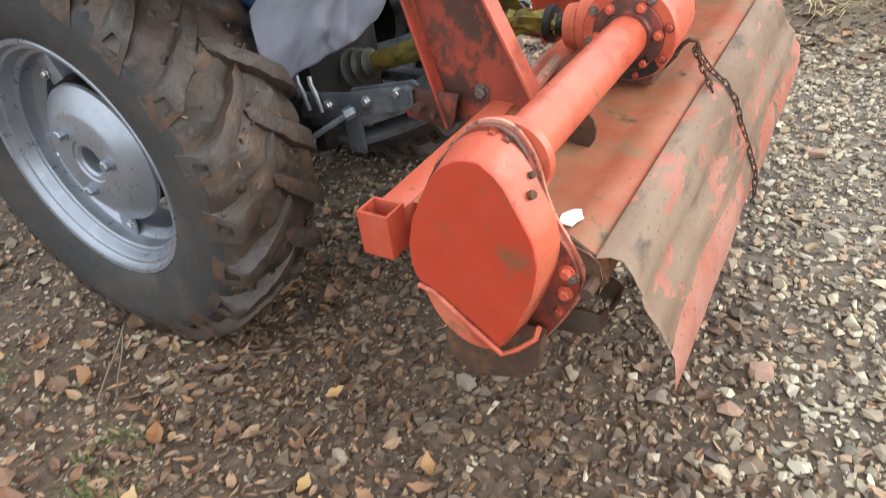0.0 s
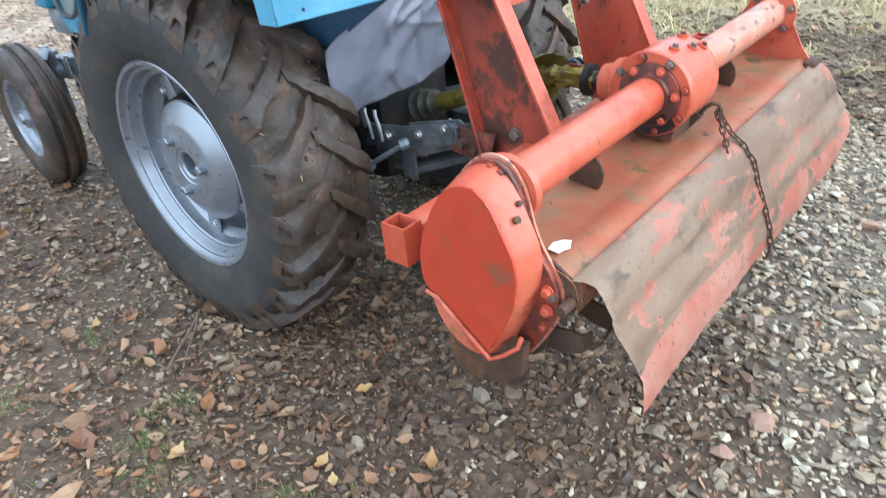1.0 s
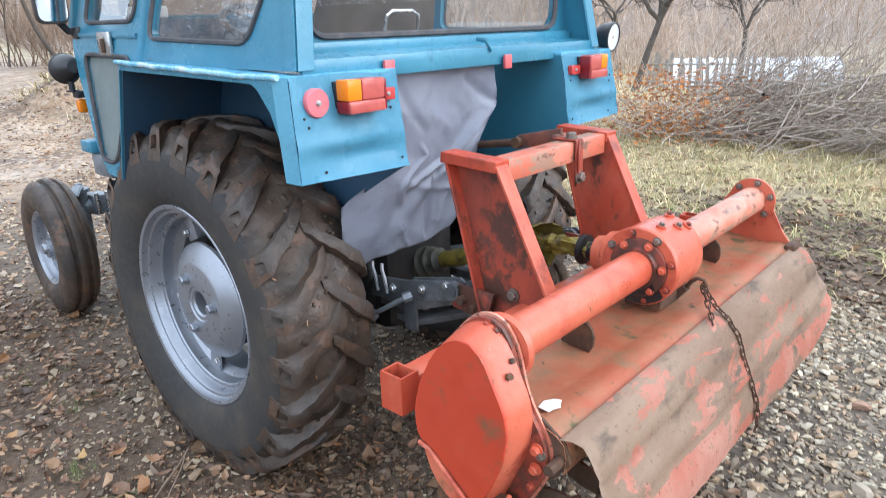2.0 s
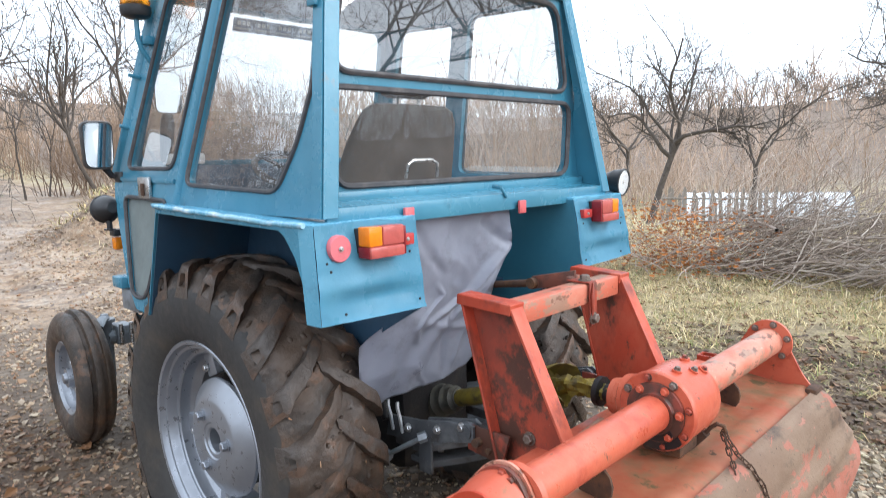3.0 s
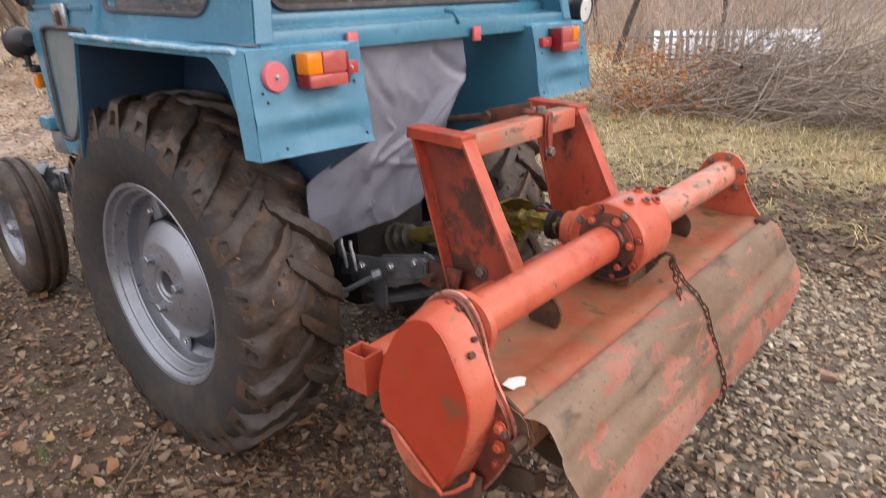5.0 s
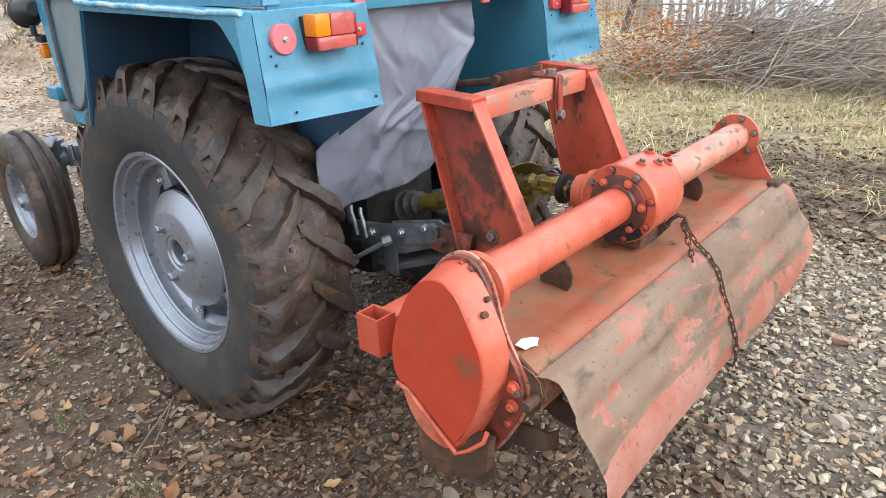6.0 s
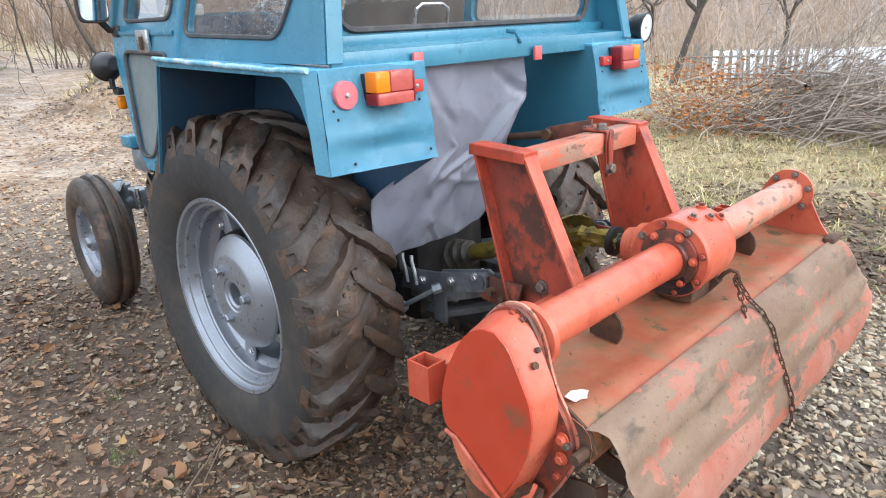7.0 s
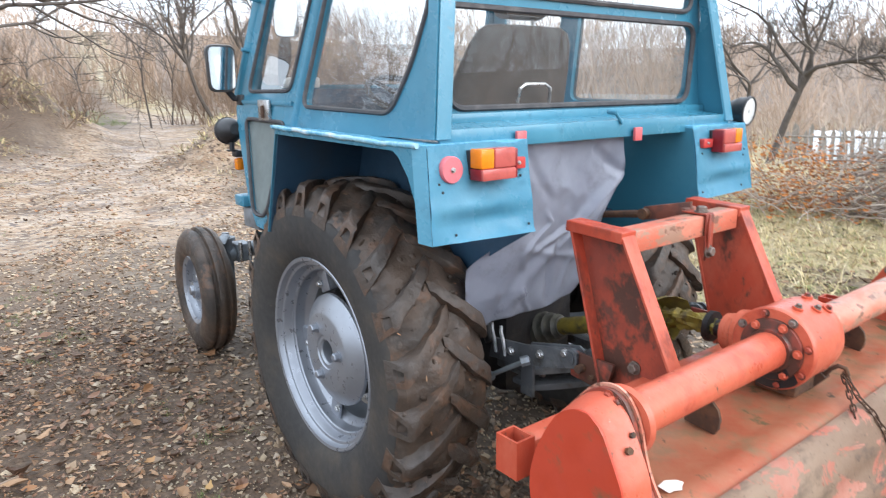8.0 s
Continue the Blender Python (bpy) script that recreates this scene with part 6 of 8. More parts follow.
chain([(0.050, -1.545, 0.818), (0.040, -1.585, 0.772), (0.044, -1.622, 0.742), (0.056, -1.656, 0.690), (0.056, -1.676, 0.630), (0.050, -1.706, 0.565), (0.042, -1.736, 0.495), (0.038, -1.742, 0.440), (0.037, -1.738, 0.400)], "flap_chain", "rusty link chain from the hook down over the flap")
chain([(0.046, -1.542, 0.812), (0.024, -1.566, 0.782), (-0.006, -1.590, 0.760), (-0.034, -1.606, 0.752)], "loose_chain_end", "short loose end of the rusty chain")

# rotor with L-shaped tines
bm = B()
lathe_x(bm, [(0.035, -0.79), (0.035, 0.83)], -1.40, 0.52, 20)
rotor = part("rotor_shaft", bm, TINE, tiller, "soil-worn rotor shaft")
bm = B()
prism(bm, [(0, -0.028, 0.05), (0, 0.028, 0.05), (0, 0.042, 0.09), (0, 0.058, 0.125), (0, 0.060, 0.150), (0, 0.035, 0.166), (0, 0.008, 0.162), (0, -0.018, 0.120), (0, -0.028, 0.085)], (0.009, 0, 0), 0.002)
prism(bm, [(0.002, 0.058, 0.148), (0.002, 0.010, 0.160), (0.042, 0.006, 0.168), (0.042, 0.050, 0.158)], (0, 0.002, 0.008), 0.002)
tine_me = to_mesh("tine", bm, TINE)
for i in range(8):
    x = -0.74 + 1.5 * i / 7
    bm = B()
    lathe_x(bm, [(0.03, x - 0.006), (0.085, x - 0.006), (0.085, x + 0.006), (0.03, x + 0.006)], -1.40, 0.52, 24, close=True)
    fl_ = part("rotor_flange", bm, TINE, rotor)
    for k in range(4):
        s = 1 if (k + i) % 2 else -1
        m = Matrix.Translation((x + s * 0.008, -1.40, 0.52)) @ Matrix.Rotation(k * math.pi / 2 + i * 0.45 + 0.2, 4, "X") @ Matrix.Diagonal((s, 1, 1, 1))
        piece("tine", tine_me, m, rotor)


# ---- the ground ----
def smooth(a, b, v):
    t = min(1.0, max(0.0, (v - a) / (b - a)))
    return t * t * (3 - 2 * t)


def road_mid(y):
    return float(np.interp(y, (-20, 2, 8, 14, 20, 28, 45, 100, 400), (-0.9, -0.8, -0.2, 1.0, 3.3, 6.5, 12.0, 21.0, 60.0)))


def grass_edge(y):
    """Where the gravel yard ends on the tractor's right."""
    return float(np.interp(y, (-20, -2, 2, 6, 12, 20, 40), (3.6, 2.15, 2.3, 2.6, 4.6, 6.8, 14.0)))


def earth_margin(x, y):
    """Bare trodden earth between the gravel and the dry meadow."""
    e = x - grass_edge(y) + 0.7 * noise.noise((x * 0.9, y * 0.9, 61))
    return min(1.0, smooth(-0.3, 0.2, e) * (1 - smooth(1.5, 2.5, e)) * (1 - smooth(-1.0, 1.5, y)) * (1.0 + 0.7 * noise.noise((x * 2.3, y * 2.3, 63))))


def ground_z(x, y):
    z = 0.010 * noise.noise((x * 0.9, y * 0.9, 0)) + 0.006 * noise.noise((x * 3.1, y * 3.1, 4))
    z += 0.05 * smooth(0.0, 2.5, x - grass_edge(y)) * (1 + 0.5 * noise.noise((x * 0.6, y * 0.6, 9)))
    for cx, cy, r, h in ((-0.2, 24.5, 3.6, 2.7), (3.8, 12.6, 1.4, 1.0), (5.6, 14.4, 2.1, 1.1), (-4.0, 22, 4, 2.0), (-2.3, 17.5, 2.3, 1.3)):
        d2 = ((x - cx) ** 2 + (y - cy) ** 2) / (r * r)
        if d2 < 6:
            z += h * math.exp(-d2 * 1.4) * (1 + 0.25 * noise.noise((x * 0.7, y * 0.7, 2)))
    z -= 0.50 * smooth(10.5, 19, x) * (1 - smooth(16, 30, y)) * smooth(-16, -6, y)
    if 2.0 < y < 40:
        off = abs(abs(x - road_mid(y) + 0.25 * noise.noise((y * 0.3, 3, 7))) - 0.78)
        z -= 0.055 * math.exp(-(off / 0.26) ** 2) * smooth(2.0, 6.0, y) * (1 + 0.6 * noise.noise((x * 0.5, y * 0.5, 71)))
    d = math.hypot(x, y)
    if d > 40:
        a = math.degrees(math.atan2(x, y))
        top = float(np.interp(a, (-180, -60, -12, 0, 20, 45, 62, 75, 90, 130, 180), (3, 3, 3, 17, 18, 13, 12.5, 13.5, 15, 8, 3)))
        z += top * smooth(45, 200, d) * (1 + 0.12 * noise.noise((a * 0.06, d * 0.01, 3)))
    return z


def graded(lo, hi, step, far):
    c = list(np.arange(lo, hi + step / 2, step))
    up, dn, s = [hi], [lo], step
    while up[-1] < far:
        s *= 1.28
        up.append(up[-1] + s), dn.append(dn[-1] - s)
    return [float(v) for v in dn[:0:-1] + c + up[1:]]


gx, gy = graded(-5.0, 10.0, 0.15, 1200), graded(-5.0, 12.0, 0.15, 1200)
gv = [(x, y, ground_z(x, y)) for y in gy for x in gx]
nxg = len(gx)
gf = [(j * nxg + i, j * nxg + i + 1, (j + 1) * nxg + i + 1, (j + 1) * nxg + i) for j in range(len(gy) - 1) for i in range(nxg - 1)]
me = bpy.data.meshes.new("ground")
me.from_pydata(gv, [], gf)
att = me.color_attributes.new("cover", "FLOAT_COLOR", "POINT")
cover = np.zeros((len(gv), 4), dtype=np.float32)
for i, (x, y, z) in enumerate(gv):
    gr = smooth(-0.3, 0.5, x - grass_edge(y) + 0.6 * noise.noise((x * 1.1, y * 1.1, 5)))
    off = abs(x - road_mid(y))
    track = 1 - smooth(1.9, 2.9, off + 0.8 * noise.noise((x * 0.7, y * 0.7, 8)))
    wood = smooth(30, 60, math.hypot(x, y)) * (1 - track)
    litter = smooth(-0.5, 0.4, -(x + 0.55) + 0.5 * noise.noise((x * 0.9, y * 0.9, 12))) * (1 - smooth(5, 9, y))
    bank = max(0.0, max(math.exp(-1.1 * ((x - cx) ** 2 + (y - cy) ** 2) / (r * r)) for cx, cy, r in ((3.8, 12.6, 1.5), (5.6, 14.4, 2.0), (-0.2, 24.5, 5.5), (-4.0, 22, 6), (-2.3, 17.5, 2.8))))
    bank = smooth(0.22, 0.5, bank + 0.15 * noise.noise((x * 1.3, y * 1.3, 6)))
    cut = bank * smooth(1.0, 3.0, x)
    bank = max(bank, earth_margin(x, y))
    green = smooth(40, 46, y) * (1 - smooth(60, 75, y)) * smooth(-2, 3, x) * (1 - smooth(14, 20, x)) * (1 - track)
    cover[i] = (gr * (1 - bank), max(litter, bank), wood * (1 - 0.6 * green), max(track * smooth(3.0, 8.0, y) * (1 - bank), 0.85 * cut))
att.data.foreach_set("color", cover.ravel())
me.polygons.foreach_set("use_smooth", [True] * len(me.polygons))


def ground_mat():
    m, n, l, b = make_mat("yard_ground")
    co = n.new("ShaderNodeTexCoord").outputs["Object"]
    at = n.new("ShaderNodeAttribute")
    at.attribute_name = "cover"
    sp = n.new("ShaderNodeSeparateColor")
    l.new(at.outputs["Color"], sp.inputs[0])
    vo = n.new("ShaderNodeTexVoronoi")
    vo.inputs["Scale"].default_value = 24
    l.new(co, vo.inputs["Vector"])
    peb = n.new("ShaderNodeValToRGB")
    e = peb.color_ramp.elements
    e[0].color, e[1].color = rgba((0.055, 0.040, 0.028)), rgba((0.20, 0.16, 0.12))
    sc = n.new("ShaderNodeSeparateColor")
    l.new(vo.outputs["Color"], sc.inputs[0])
    l.new(sc.outputs[0], peb.inputs[0])
    soil = mix(n, l, ramp(n, l, noise_node(n, l, co, 2.2), 0.4, 0.65), (0.062, 0.042, 0.029), (0.115, 0.083, 0.056))
    grav = mix(n, l, ramp(n, l, noise_node(n, l, co, 1.3), 0.38, 0.6), soil, peb.outputs[0])
    lit = mix(n, l, ramp(n, l, noise_node(n, l, co, 30), 0.4, 0.65), (0.068, 0.043, 0.027), (0.135, 0.086, 0.053))
    straw = mix(n, l, ramp(n, l, noise_node(n, l, co, 1.1), 0.42, 0.62), (0.47, 0.365, 0.215), (0.31, 0.255, 0.135))
    straw = mix(n, l, ramp(n, l, noise_node(n, l, co, 0.9), 0.52, 0.64), straw, (0.10, 0.072, 0.052))
    straw = mix(n, l, ramp(n, l, noise_node(n, l, co, 40), 0.45, 0.7), straw, (0.10, 0.085, 0.045))
    wood = mix(n, l, ramp(n, l, noise_node(n, l, co, 0.35), 0.4, 0.65), (0.14, 0.10, 0.074), (0.195, 0.145, 0.108))
    c = mix(n, l, sp.outputs[1], grav, lit)
    clay = mix(n, l, ramp(n, l, noise_node(n, l, co, 1.6), 0.4, 0.6), (0.27, 0.175, 0.105), (0.40, 0.285, 0.19))
    clay = mix(n, l, ramp(n, l, noise_node(n, l, co, 0.7), 0.50, 0.60), clay, (0.15, 0.10, 0.066))
    big = n.new("ShaderNodeTexVoronoi")
    big.inputs["Scale"].default_value = 15
    l.new(co, big.inputs["Vector"])
    bs = n.new("ShaderNodeSeparateColor")
    l.new(big.outputs["Color"], bs.inputs[0])
    clay = mix(n, l, ramp(n, l, bs.outputs[0], 0.80, 0.86), clay, (0.40, 0.32, 0.235))
    clay = mix(n, l, ramp(n, l, bs.outputs[1], 0.82, 0.88), clay, (0.11, 0.072, 0.05))
    clay = mix(n, l, ramp(n, l, noise_node(n, l, co, 14), 0.5, 0.7), clay, (0.12, 0.08, 0.055))
    c = mix(n, l, at.outputs["Alpha"], c, clay)
    c = mix(n, l, sp.outputs[0], c, straw)
    c = mix(n, l, sp.outputs[2], c, wood)
    l.new(c, b.inputs["Base Color"])
    wet = mix(n, l, ramp(n, l, noise_node(n, l, co, 0.8), 0.42, 0.58), (0.85, 0.85, 0.85), (0.42, 0.42, 0.42))
    l.new(mix(n, l, at.outputs["Alpha"], (0.85, 0.85, 0.85), wet), b.inputs["Roughness"])
    bp = n.new("ShaderNodeBump")
    bp.inputs["Strength"].default_value, bp.inputs["Distance"].default_value = 0.6, 0.02
    add = n.new("ShaderNodeMath")
    l.new(noise_node(n, l, co, 18, 8), add.inputs[0]), l.new(vo.outputs["Distance"], add.inputs[1])
    l.new(add.outputs[0], bp.inputs["Height"])
    l.new(bp.outputs[0], b.inputs["Normal"])
    return m


me.materials.append(ground_mat())
tagged(new("ground", me), "gravel farmyard and track with leaf litter and dry grass", "ground", kind="structure")


# ---- scattered stuff, joined into one mesh a kind ----
class Soup:
    """Vertices and triangles gathered for one mesh."""

    def __init__(self):
        self.v, self.f, self.n = [], [], 0

    def add(self, v, f):
        self.v.append(np.asarray(v, dtype=np.float32)), self.f.append(np.asarray(f, dtype=np.int32) + self.n)
        self.n += len(v)

    def mesh(self, name, material, smooth_on=False):
        v, f = np.concatenate(self.v), np.concatenate(self.f)
        me = bpy.data.meshes.new(name)
        me.vertices.add(len(v)), me.loops.add(f.size), me.polygons.add(len(f))
        me.vertices.foreach_set("co", v.ravel())
        me.loops.foreach_set("vertex_index", f.ravel())
        me.polygons.foreach_set("loop_start", np.arange(0, f.size, 3, dtype=np.int32))
        me.polygons.foreach_set("use_smooth", np.full(len(f), smooth_on))
        me.materials.append(material)
        me.update(calc_edges=True)
        return me


def tile(soup, bases, places, rot, scale, pick, tilt=None):
    """Puts copies of base shapes (vertices, triangles) at places."""
    for k, (bv, bf) in enumerate(bases):
        m = np.nonzero(pick == k)[0]
        if not len(m):
            continue
        c, s = np.cos(rot[m]), np.sin(rot[m])
        v = bv[None] * scale[m][:, None, :]
        if tilt is not None:
            ct, st = np.cos(tilt[m])[:, None], np.sin(tilt[m])[:, None]
            v = np.stack([v[..., 0], v[..., 1] * ct - v[..., 2] * st, v[..., 1] * st + v[..., 2] * ct], -1)
        v = np.stack([v[..., 0] * c[:, None] - v[..., 1] * s[:, None], v[..., 0] * s[:, None] + v[..., 1] * c[:, None], v[..., 2]], -1) + places[m][:, None, :]
        f = bf[None] + (np.arange(len(m)) * len(bv))[:, None, None]
        soup.add(v.reshape(-1, 3), f.reshape(-1, 3))


rs = np.random.RandomState(11)


def stone_shapes(corners, n):
    """Crushed angular stones: hulls over a few random corners."""
    out = []
    for _ in range(n):
        p = rs.normal(size=(corners, 3))
        p /= np.linalg.norm(p, axis=1)[:, None]
        p *= rs.uniform(0.78, 1.05, corners)[:, None] * np.array([1, rs.uniform(0.6, 0.95), rs.uniform(0.42, 0.70)])
        bm = B()
        for q in p:
            bm.verts.new(q)
        bmesh.ops.convex_hull(bm, input=bm.verts)
        bmesh.ops.delete(bm, geom=[v for v in bm.verts if not v.link_faces], context="VERTS")
        bmesh.ops.recalc_face_normals(bm, faces=bm.faces)
        bm.verts.index_update()
        out.append((np.array([v.co[:] for v in bm.verts]), np.array([[v.index for v in f.verts] for f in bm.faces])))
        bm.free()
    return out


def zs_of(x, y):
    return np.array([ground_z(a, b) for a, b in zip(x, y)])


def dense(x, y):
    """Share of stones on the ground at a place: full on the gravel, thin in the leaf litter."""
    n1 = np.array([noise.noise((a * 0.8, b * 0.8, 21)) for a, b in zip(x, y)])
    ge = np.array([grass_edge(b) for b in y])
    d = np.clip(0.95 + 0.8 * n1, 0.25, 1)
    left = np.clip((-(x + 0.75) + 0.5 * n1) / 0.5, 0, 1)
    left = left * np.clip((2.6 - y) / 2.0, 0, 1) * np.clip((x + y * 0.0 + 4) / 1, 0, 1)
    d = d * (1 - 0.5 * left)
    rut = np.array([math.exp(-((abs(a - road_mid(b)) - 0.78) / 0.34) ** 2) * smooth(3.0, 6.0, b) for a, b in zip(x, y)])
    d = d * (1 - 0.7 * rut)
    return d * np.clip((ge - x + 0.35 + 0.7 * n1) / 0.6, 0, 1)


def scatter(n, x0, x1, y0, y1, keep=None):
    x, y = rs.uniform(x0, x1, n), rs.uniform(y0, y1, n)
    if keep is not None:
        m = rs.uniform(size=n) < keep(x, y)
        x, y = x[m], y[m]
    return x, y


def gravel(name, label, n, area, size, corners, variants, keep=dense, material=STONE):
    x, y = scatter(n, *area, keep=keep)
    k = len(x)
    s = np.clip(rs.lognormal(math.log(size), 0.38, k), size * 0.45, size * 2.3)
    z = zs_of(x, y) + s * 0.20
    soup = Soup()
    tile(soup, stone_shapes(corners, variants), np.stack([x, y, z], 1), rs.uniform(0, 6.28, k), np.stack([s, s * rs.uniform(0.8, 1.1, k), s], 1), rs.randint(0, variants, k), rs.uniform(-0.35, 0.35, k))
    tagged(new(name, soup.mesh(name, material)), label, "gravel", kind="stuff")


def muddy(x, y):
    """Share of mud-coated stones: churned ground round the wheel and under the tiller."""
    n1 = np.array([noise.noise((a * 1.3, b * 1.3, 51)) for a, b in zip(x, y)])
    return np.clip((0.35 - x + 0.5 * n1) / 0.5, 0, 1) * np.clip((y + 2.0 + 0.5 * n1) / 0.5, 0, 1)


gravel("near_gravel", "loose crushed-stone gravel round the tiller", 19000, (-2.4, 2.6, -2.5, -0.3), 0.0158, 11, 24, lambda x, y: dense(x, y) * (1 - muddy(x, y)))
gravel("muddy_gravel", "mud-coated brown gravel churned up round the wheel", 17000, (-2.4, 1.4, -2.4, -0.3), 0.0165, 11, 24, lambda x, y: dense(x, y) * muddy(x, y), MUDDY_STONE)
gravel("yard_gravel", "loose gravel of the yard and track", 22000, (-3.2, 2.8, -0.3, 6.5), 0.021, 7, 16, dense, YARD_STONE)
gravel("behind_gravel", "loose gravel behind the tiller", 3600, (-2.6, 3.2, -5.0, -2.5), 0.022, 9, 10)
gravel("fine_gravel", "small stone chips between the larger gravel", 14000, (-2.1, 2.3, -2.2, 0.9), 0.0085, 7, 12, lambda x, y: np.clip((2.5 - x) / 0.5, 0.0, 0.85))
gravel("track_gravel", "coarse gravel along the track ahead", 13500, (-4, 7.5, 5.5, 22), 0.026, 7, 12, dense, YARD_STONE)

gravel("sparse_gravel", "scattered stones at the yard's edge", 2600, (-7, 4.5, -8, 4), 0.021, 7, 8)
gravel("earth_clods", "dark clods of trodden earth beside the gravel", 6000, (1.9, 5.0, -2.8, 1.0), 0.021, 9, 10, lambda x, y: np.clip(np.array([earth_margin(a, b) for a, b in zip(x, y)]) * 1.4, 0, 1), MUDDY_STONE)


def leaf_shapes(n, lobes=False):
    """Curled dead leaves, each a few triangles folded along the midrib."""
    out = []
    for _ in range(n):
        k = 7 if lobes else 4
        t = np.linspace(0, 1, k)
        w = (rs.uniform(0.2, 0.3) if lobes else rs.uniform(0.16, 0.36)) * np.sin(np.pi * np.clip(t, 0.03, 0.97)) ** 0.8 * (1 + (rs.uniform(0.15, 0.3) * np.sin(t * 13 + rs.uniform(-0.6, 0.6)) if lobes else rs.uniform(-0.15, 0.15, k)))
        cur, fold = rs.uniform(0.1, 1.0), rs.uniform(0.05, 0.9)
        zc = cur * (t - 0.5) ** 2 * 1.6
        mid = np.stack([t - 0.5, rs.uniform(-0.03, 0.03, k), zc], 1)
        a = np.stack([t - 0.5 + 0.05, w, zc + fold * w * rs.uniform(0.4, 1.2, k)], 1)
        b = np.stack([t - 0.5 + 0.05, -w, zc + fold * w * rs.uniform(0.4, 1.2, k)], 1)
        v = np.concatenate([mid, a, b])
        f = []
        for i in range(k - 1):
            f += [(i, i + 1, k + i + 1), (i, k + i + 1, k + i), (i, 2 * k + i + 1, i + 1), (i, 2 * k + i, 2 * k + i + 1)]
        out.append((v, np.array(f)))
    return out


def litter_keep(x, y):
    n1 = np.array([noise.noise((a * 1.1, b * 1.1, 31)) for a, b in zip(x, y)])
    left = np.clip((-(x + 0.35) + 0.8 * n1) / 0.7, 0, 1)
    return np.clip(0.06 + 0.9 * left + 0.22 * n1, 0.02, 1)


def off_track(x, y):
    mid = np.array([road_mid(b) for b in y])
    return np.clip((np.abs(x - mid) - 1.3) / 1.4, 0.06, 1) * np.where(y > 5, 0.8, 1.0)


soup = Soup()
for n, area, sz, keep in ((9500, (-2.5, 0.6, -2.4, 2.6), 0.029, litter_keep), (10000, (-2.2, 0.4, -2.0, 3.4), 0.017, litter_keep), (1500, (-2.2, 0.0, -1.6, 3.0), 0.052, litter_keep), (4600, (-4, 6.5, 1.6, 20), 0.05, off_track), (1800, (2.0, 6, -4, 3), 0.05, None), (700, (-6, 4, 8, 18), 0.06, None), (1500, (-7, -1.9, -6, 6), 0.045, None)):
    x, y = scatter(n, *area, keep=keep)
    k = len(x)
    s = np.clip(rs.lognormal(-0.1, 0.42, k), 0.35, 2.0) * sz
    tile(soup, leaf_shapes(24), np.stack([x, y, zs_of(x, y) + 0.008 + rs.uniform(0, 0.014, k)], 1), rs.uniform(0, 6.28, k), np.stack([s, s * rs.uniform(0.6, 1.2, k), s], 1), rs.randint(0, 24, k), rs.uniform(-0.8, 0.8, k))
tagged(new("leaf_litter", soup.mesh("leaf_litter", LITTER)), "brown fallen leaves strewn over mud and gravel", "leaves", kind="stuff")

# single yellow oak leaves
leaf_me = []
for v, f in leaf_shapes(4, True):
    so = Soup()
    so.add(v, f)
    leaf_me.append(so.mesh("oak_leaf", OAK_LEAF, True))
OAK = [(-1.332, -0.534, 0.085, 0.4), (-1.299, -0.656, 0.075, 1.2), (-0.982, 0.103, 0.085, 2.2), (-1.169, 0.334, 0.08, 1.0), (-1.089, -0.927, 0.07, 0.2), (-0.798, -0.806, 0.07, 2.7), (-0.904, -1.191, 0.085, 0.7), (-0.957, -1.206, 0.08, 2.0), (-1.044, -1.094, 0.07, 1.5), (-1.117, -1.009, 0.06, 0.9), (-1.75, 1.2, 0.07, 0.1), (-1.52, 0.42, 0.06, 1.9), (-1.30, 0.72, 0.07, 0.5)]
for i, (x, y, s, a) in enumerate(OAK):
    ob = new("oak_leaf", leaf_me[i % 4])
    ob.matrix_basis = Matrix.Translation((x, y, ground_z(x, y) + 0.028)) @ Matrix.Rotation(a, 4, "Z") @ Matrix.Rotation(0.2 * math.sin(i * 2.3), 4, "X") @ Matrix.Scale(s * 0.85, 4)
    tagged(ob, "curled yellow-orange oak leaf lying on the gravel", "leaf", "fallen oak leaves")


def blades(n, lying=False):
    """Tufts of bent blades."""
    out = []
    for _ in range(n):
        v, f = [], []
        for _ in range(7 if lying else 9):
            a, ln, w, bend = rs.uniform(0, 6.28), rs.uniform(0.4, 1.5), rs.uniform(0.009, 0.02) * (1.7 if lying else 1), rs.uniform(0.9, 1.35) if lying else rs.uniform(0.3, 1.25)
            d, o = np.array([math.cos(a), math.sin(a), 0]), np.array([rs.uniform(-0.25, 0.25), rs.uniform(-0.25, 0.25), 0])
            side = np.array([-d[1], d[0], 0]) * w
            p0, p1, p2 = o, o + d * bend * ln * 0.3 + np.array([0, 0, ln * (0.62 - 0.28 * bend)]), o + d * bend * ln + np.array([0, 0, ln * max(0.06, 1 - 0.78 * bend)])
            k = len(v)
            v += [p0 - side, p0 + side, p1 + side * 0.8, p1 - side * 0.8, p2]
            f += [(k, k + 1, k + 2), (k, k + 2, k + 3), (k + 3, k + 2, k + 4)]
        out.append((np.array(v), np.array(f)))
    return out


def grass_field(name, label, material, n, area, size, keep, lying=False):
    x, y = scatter(n, *area, keep=keep)
    k = len(x)
    s = np.clip(rs.lognormal(-0.05, 0.4, k), 0.4, 2.4) * size
    soup = Soup()
    tile(soup, blades(10, lying), np.stack([x, y, zs_of(x, y) - 0.004], 1), rs.uniform(0, 6.28, k), np.stack([s * 1.3, s * 1.3, s], 1), rs.randint(0, 10, k))
    tagged(new(name, soup.mesh(name, material)), label, "grass", kind="stuff")


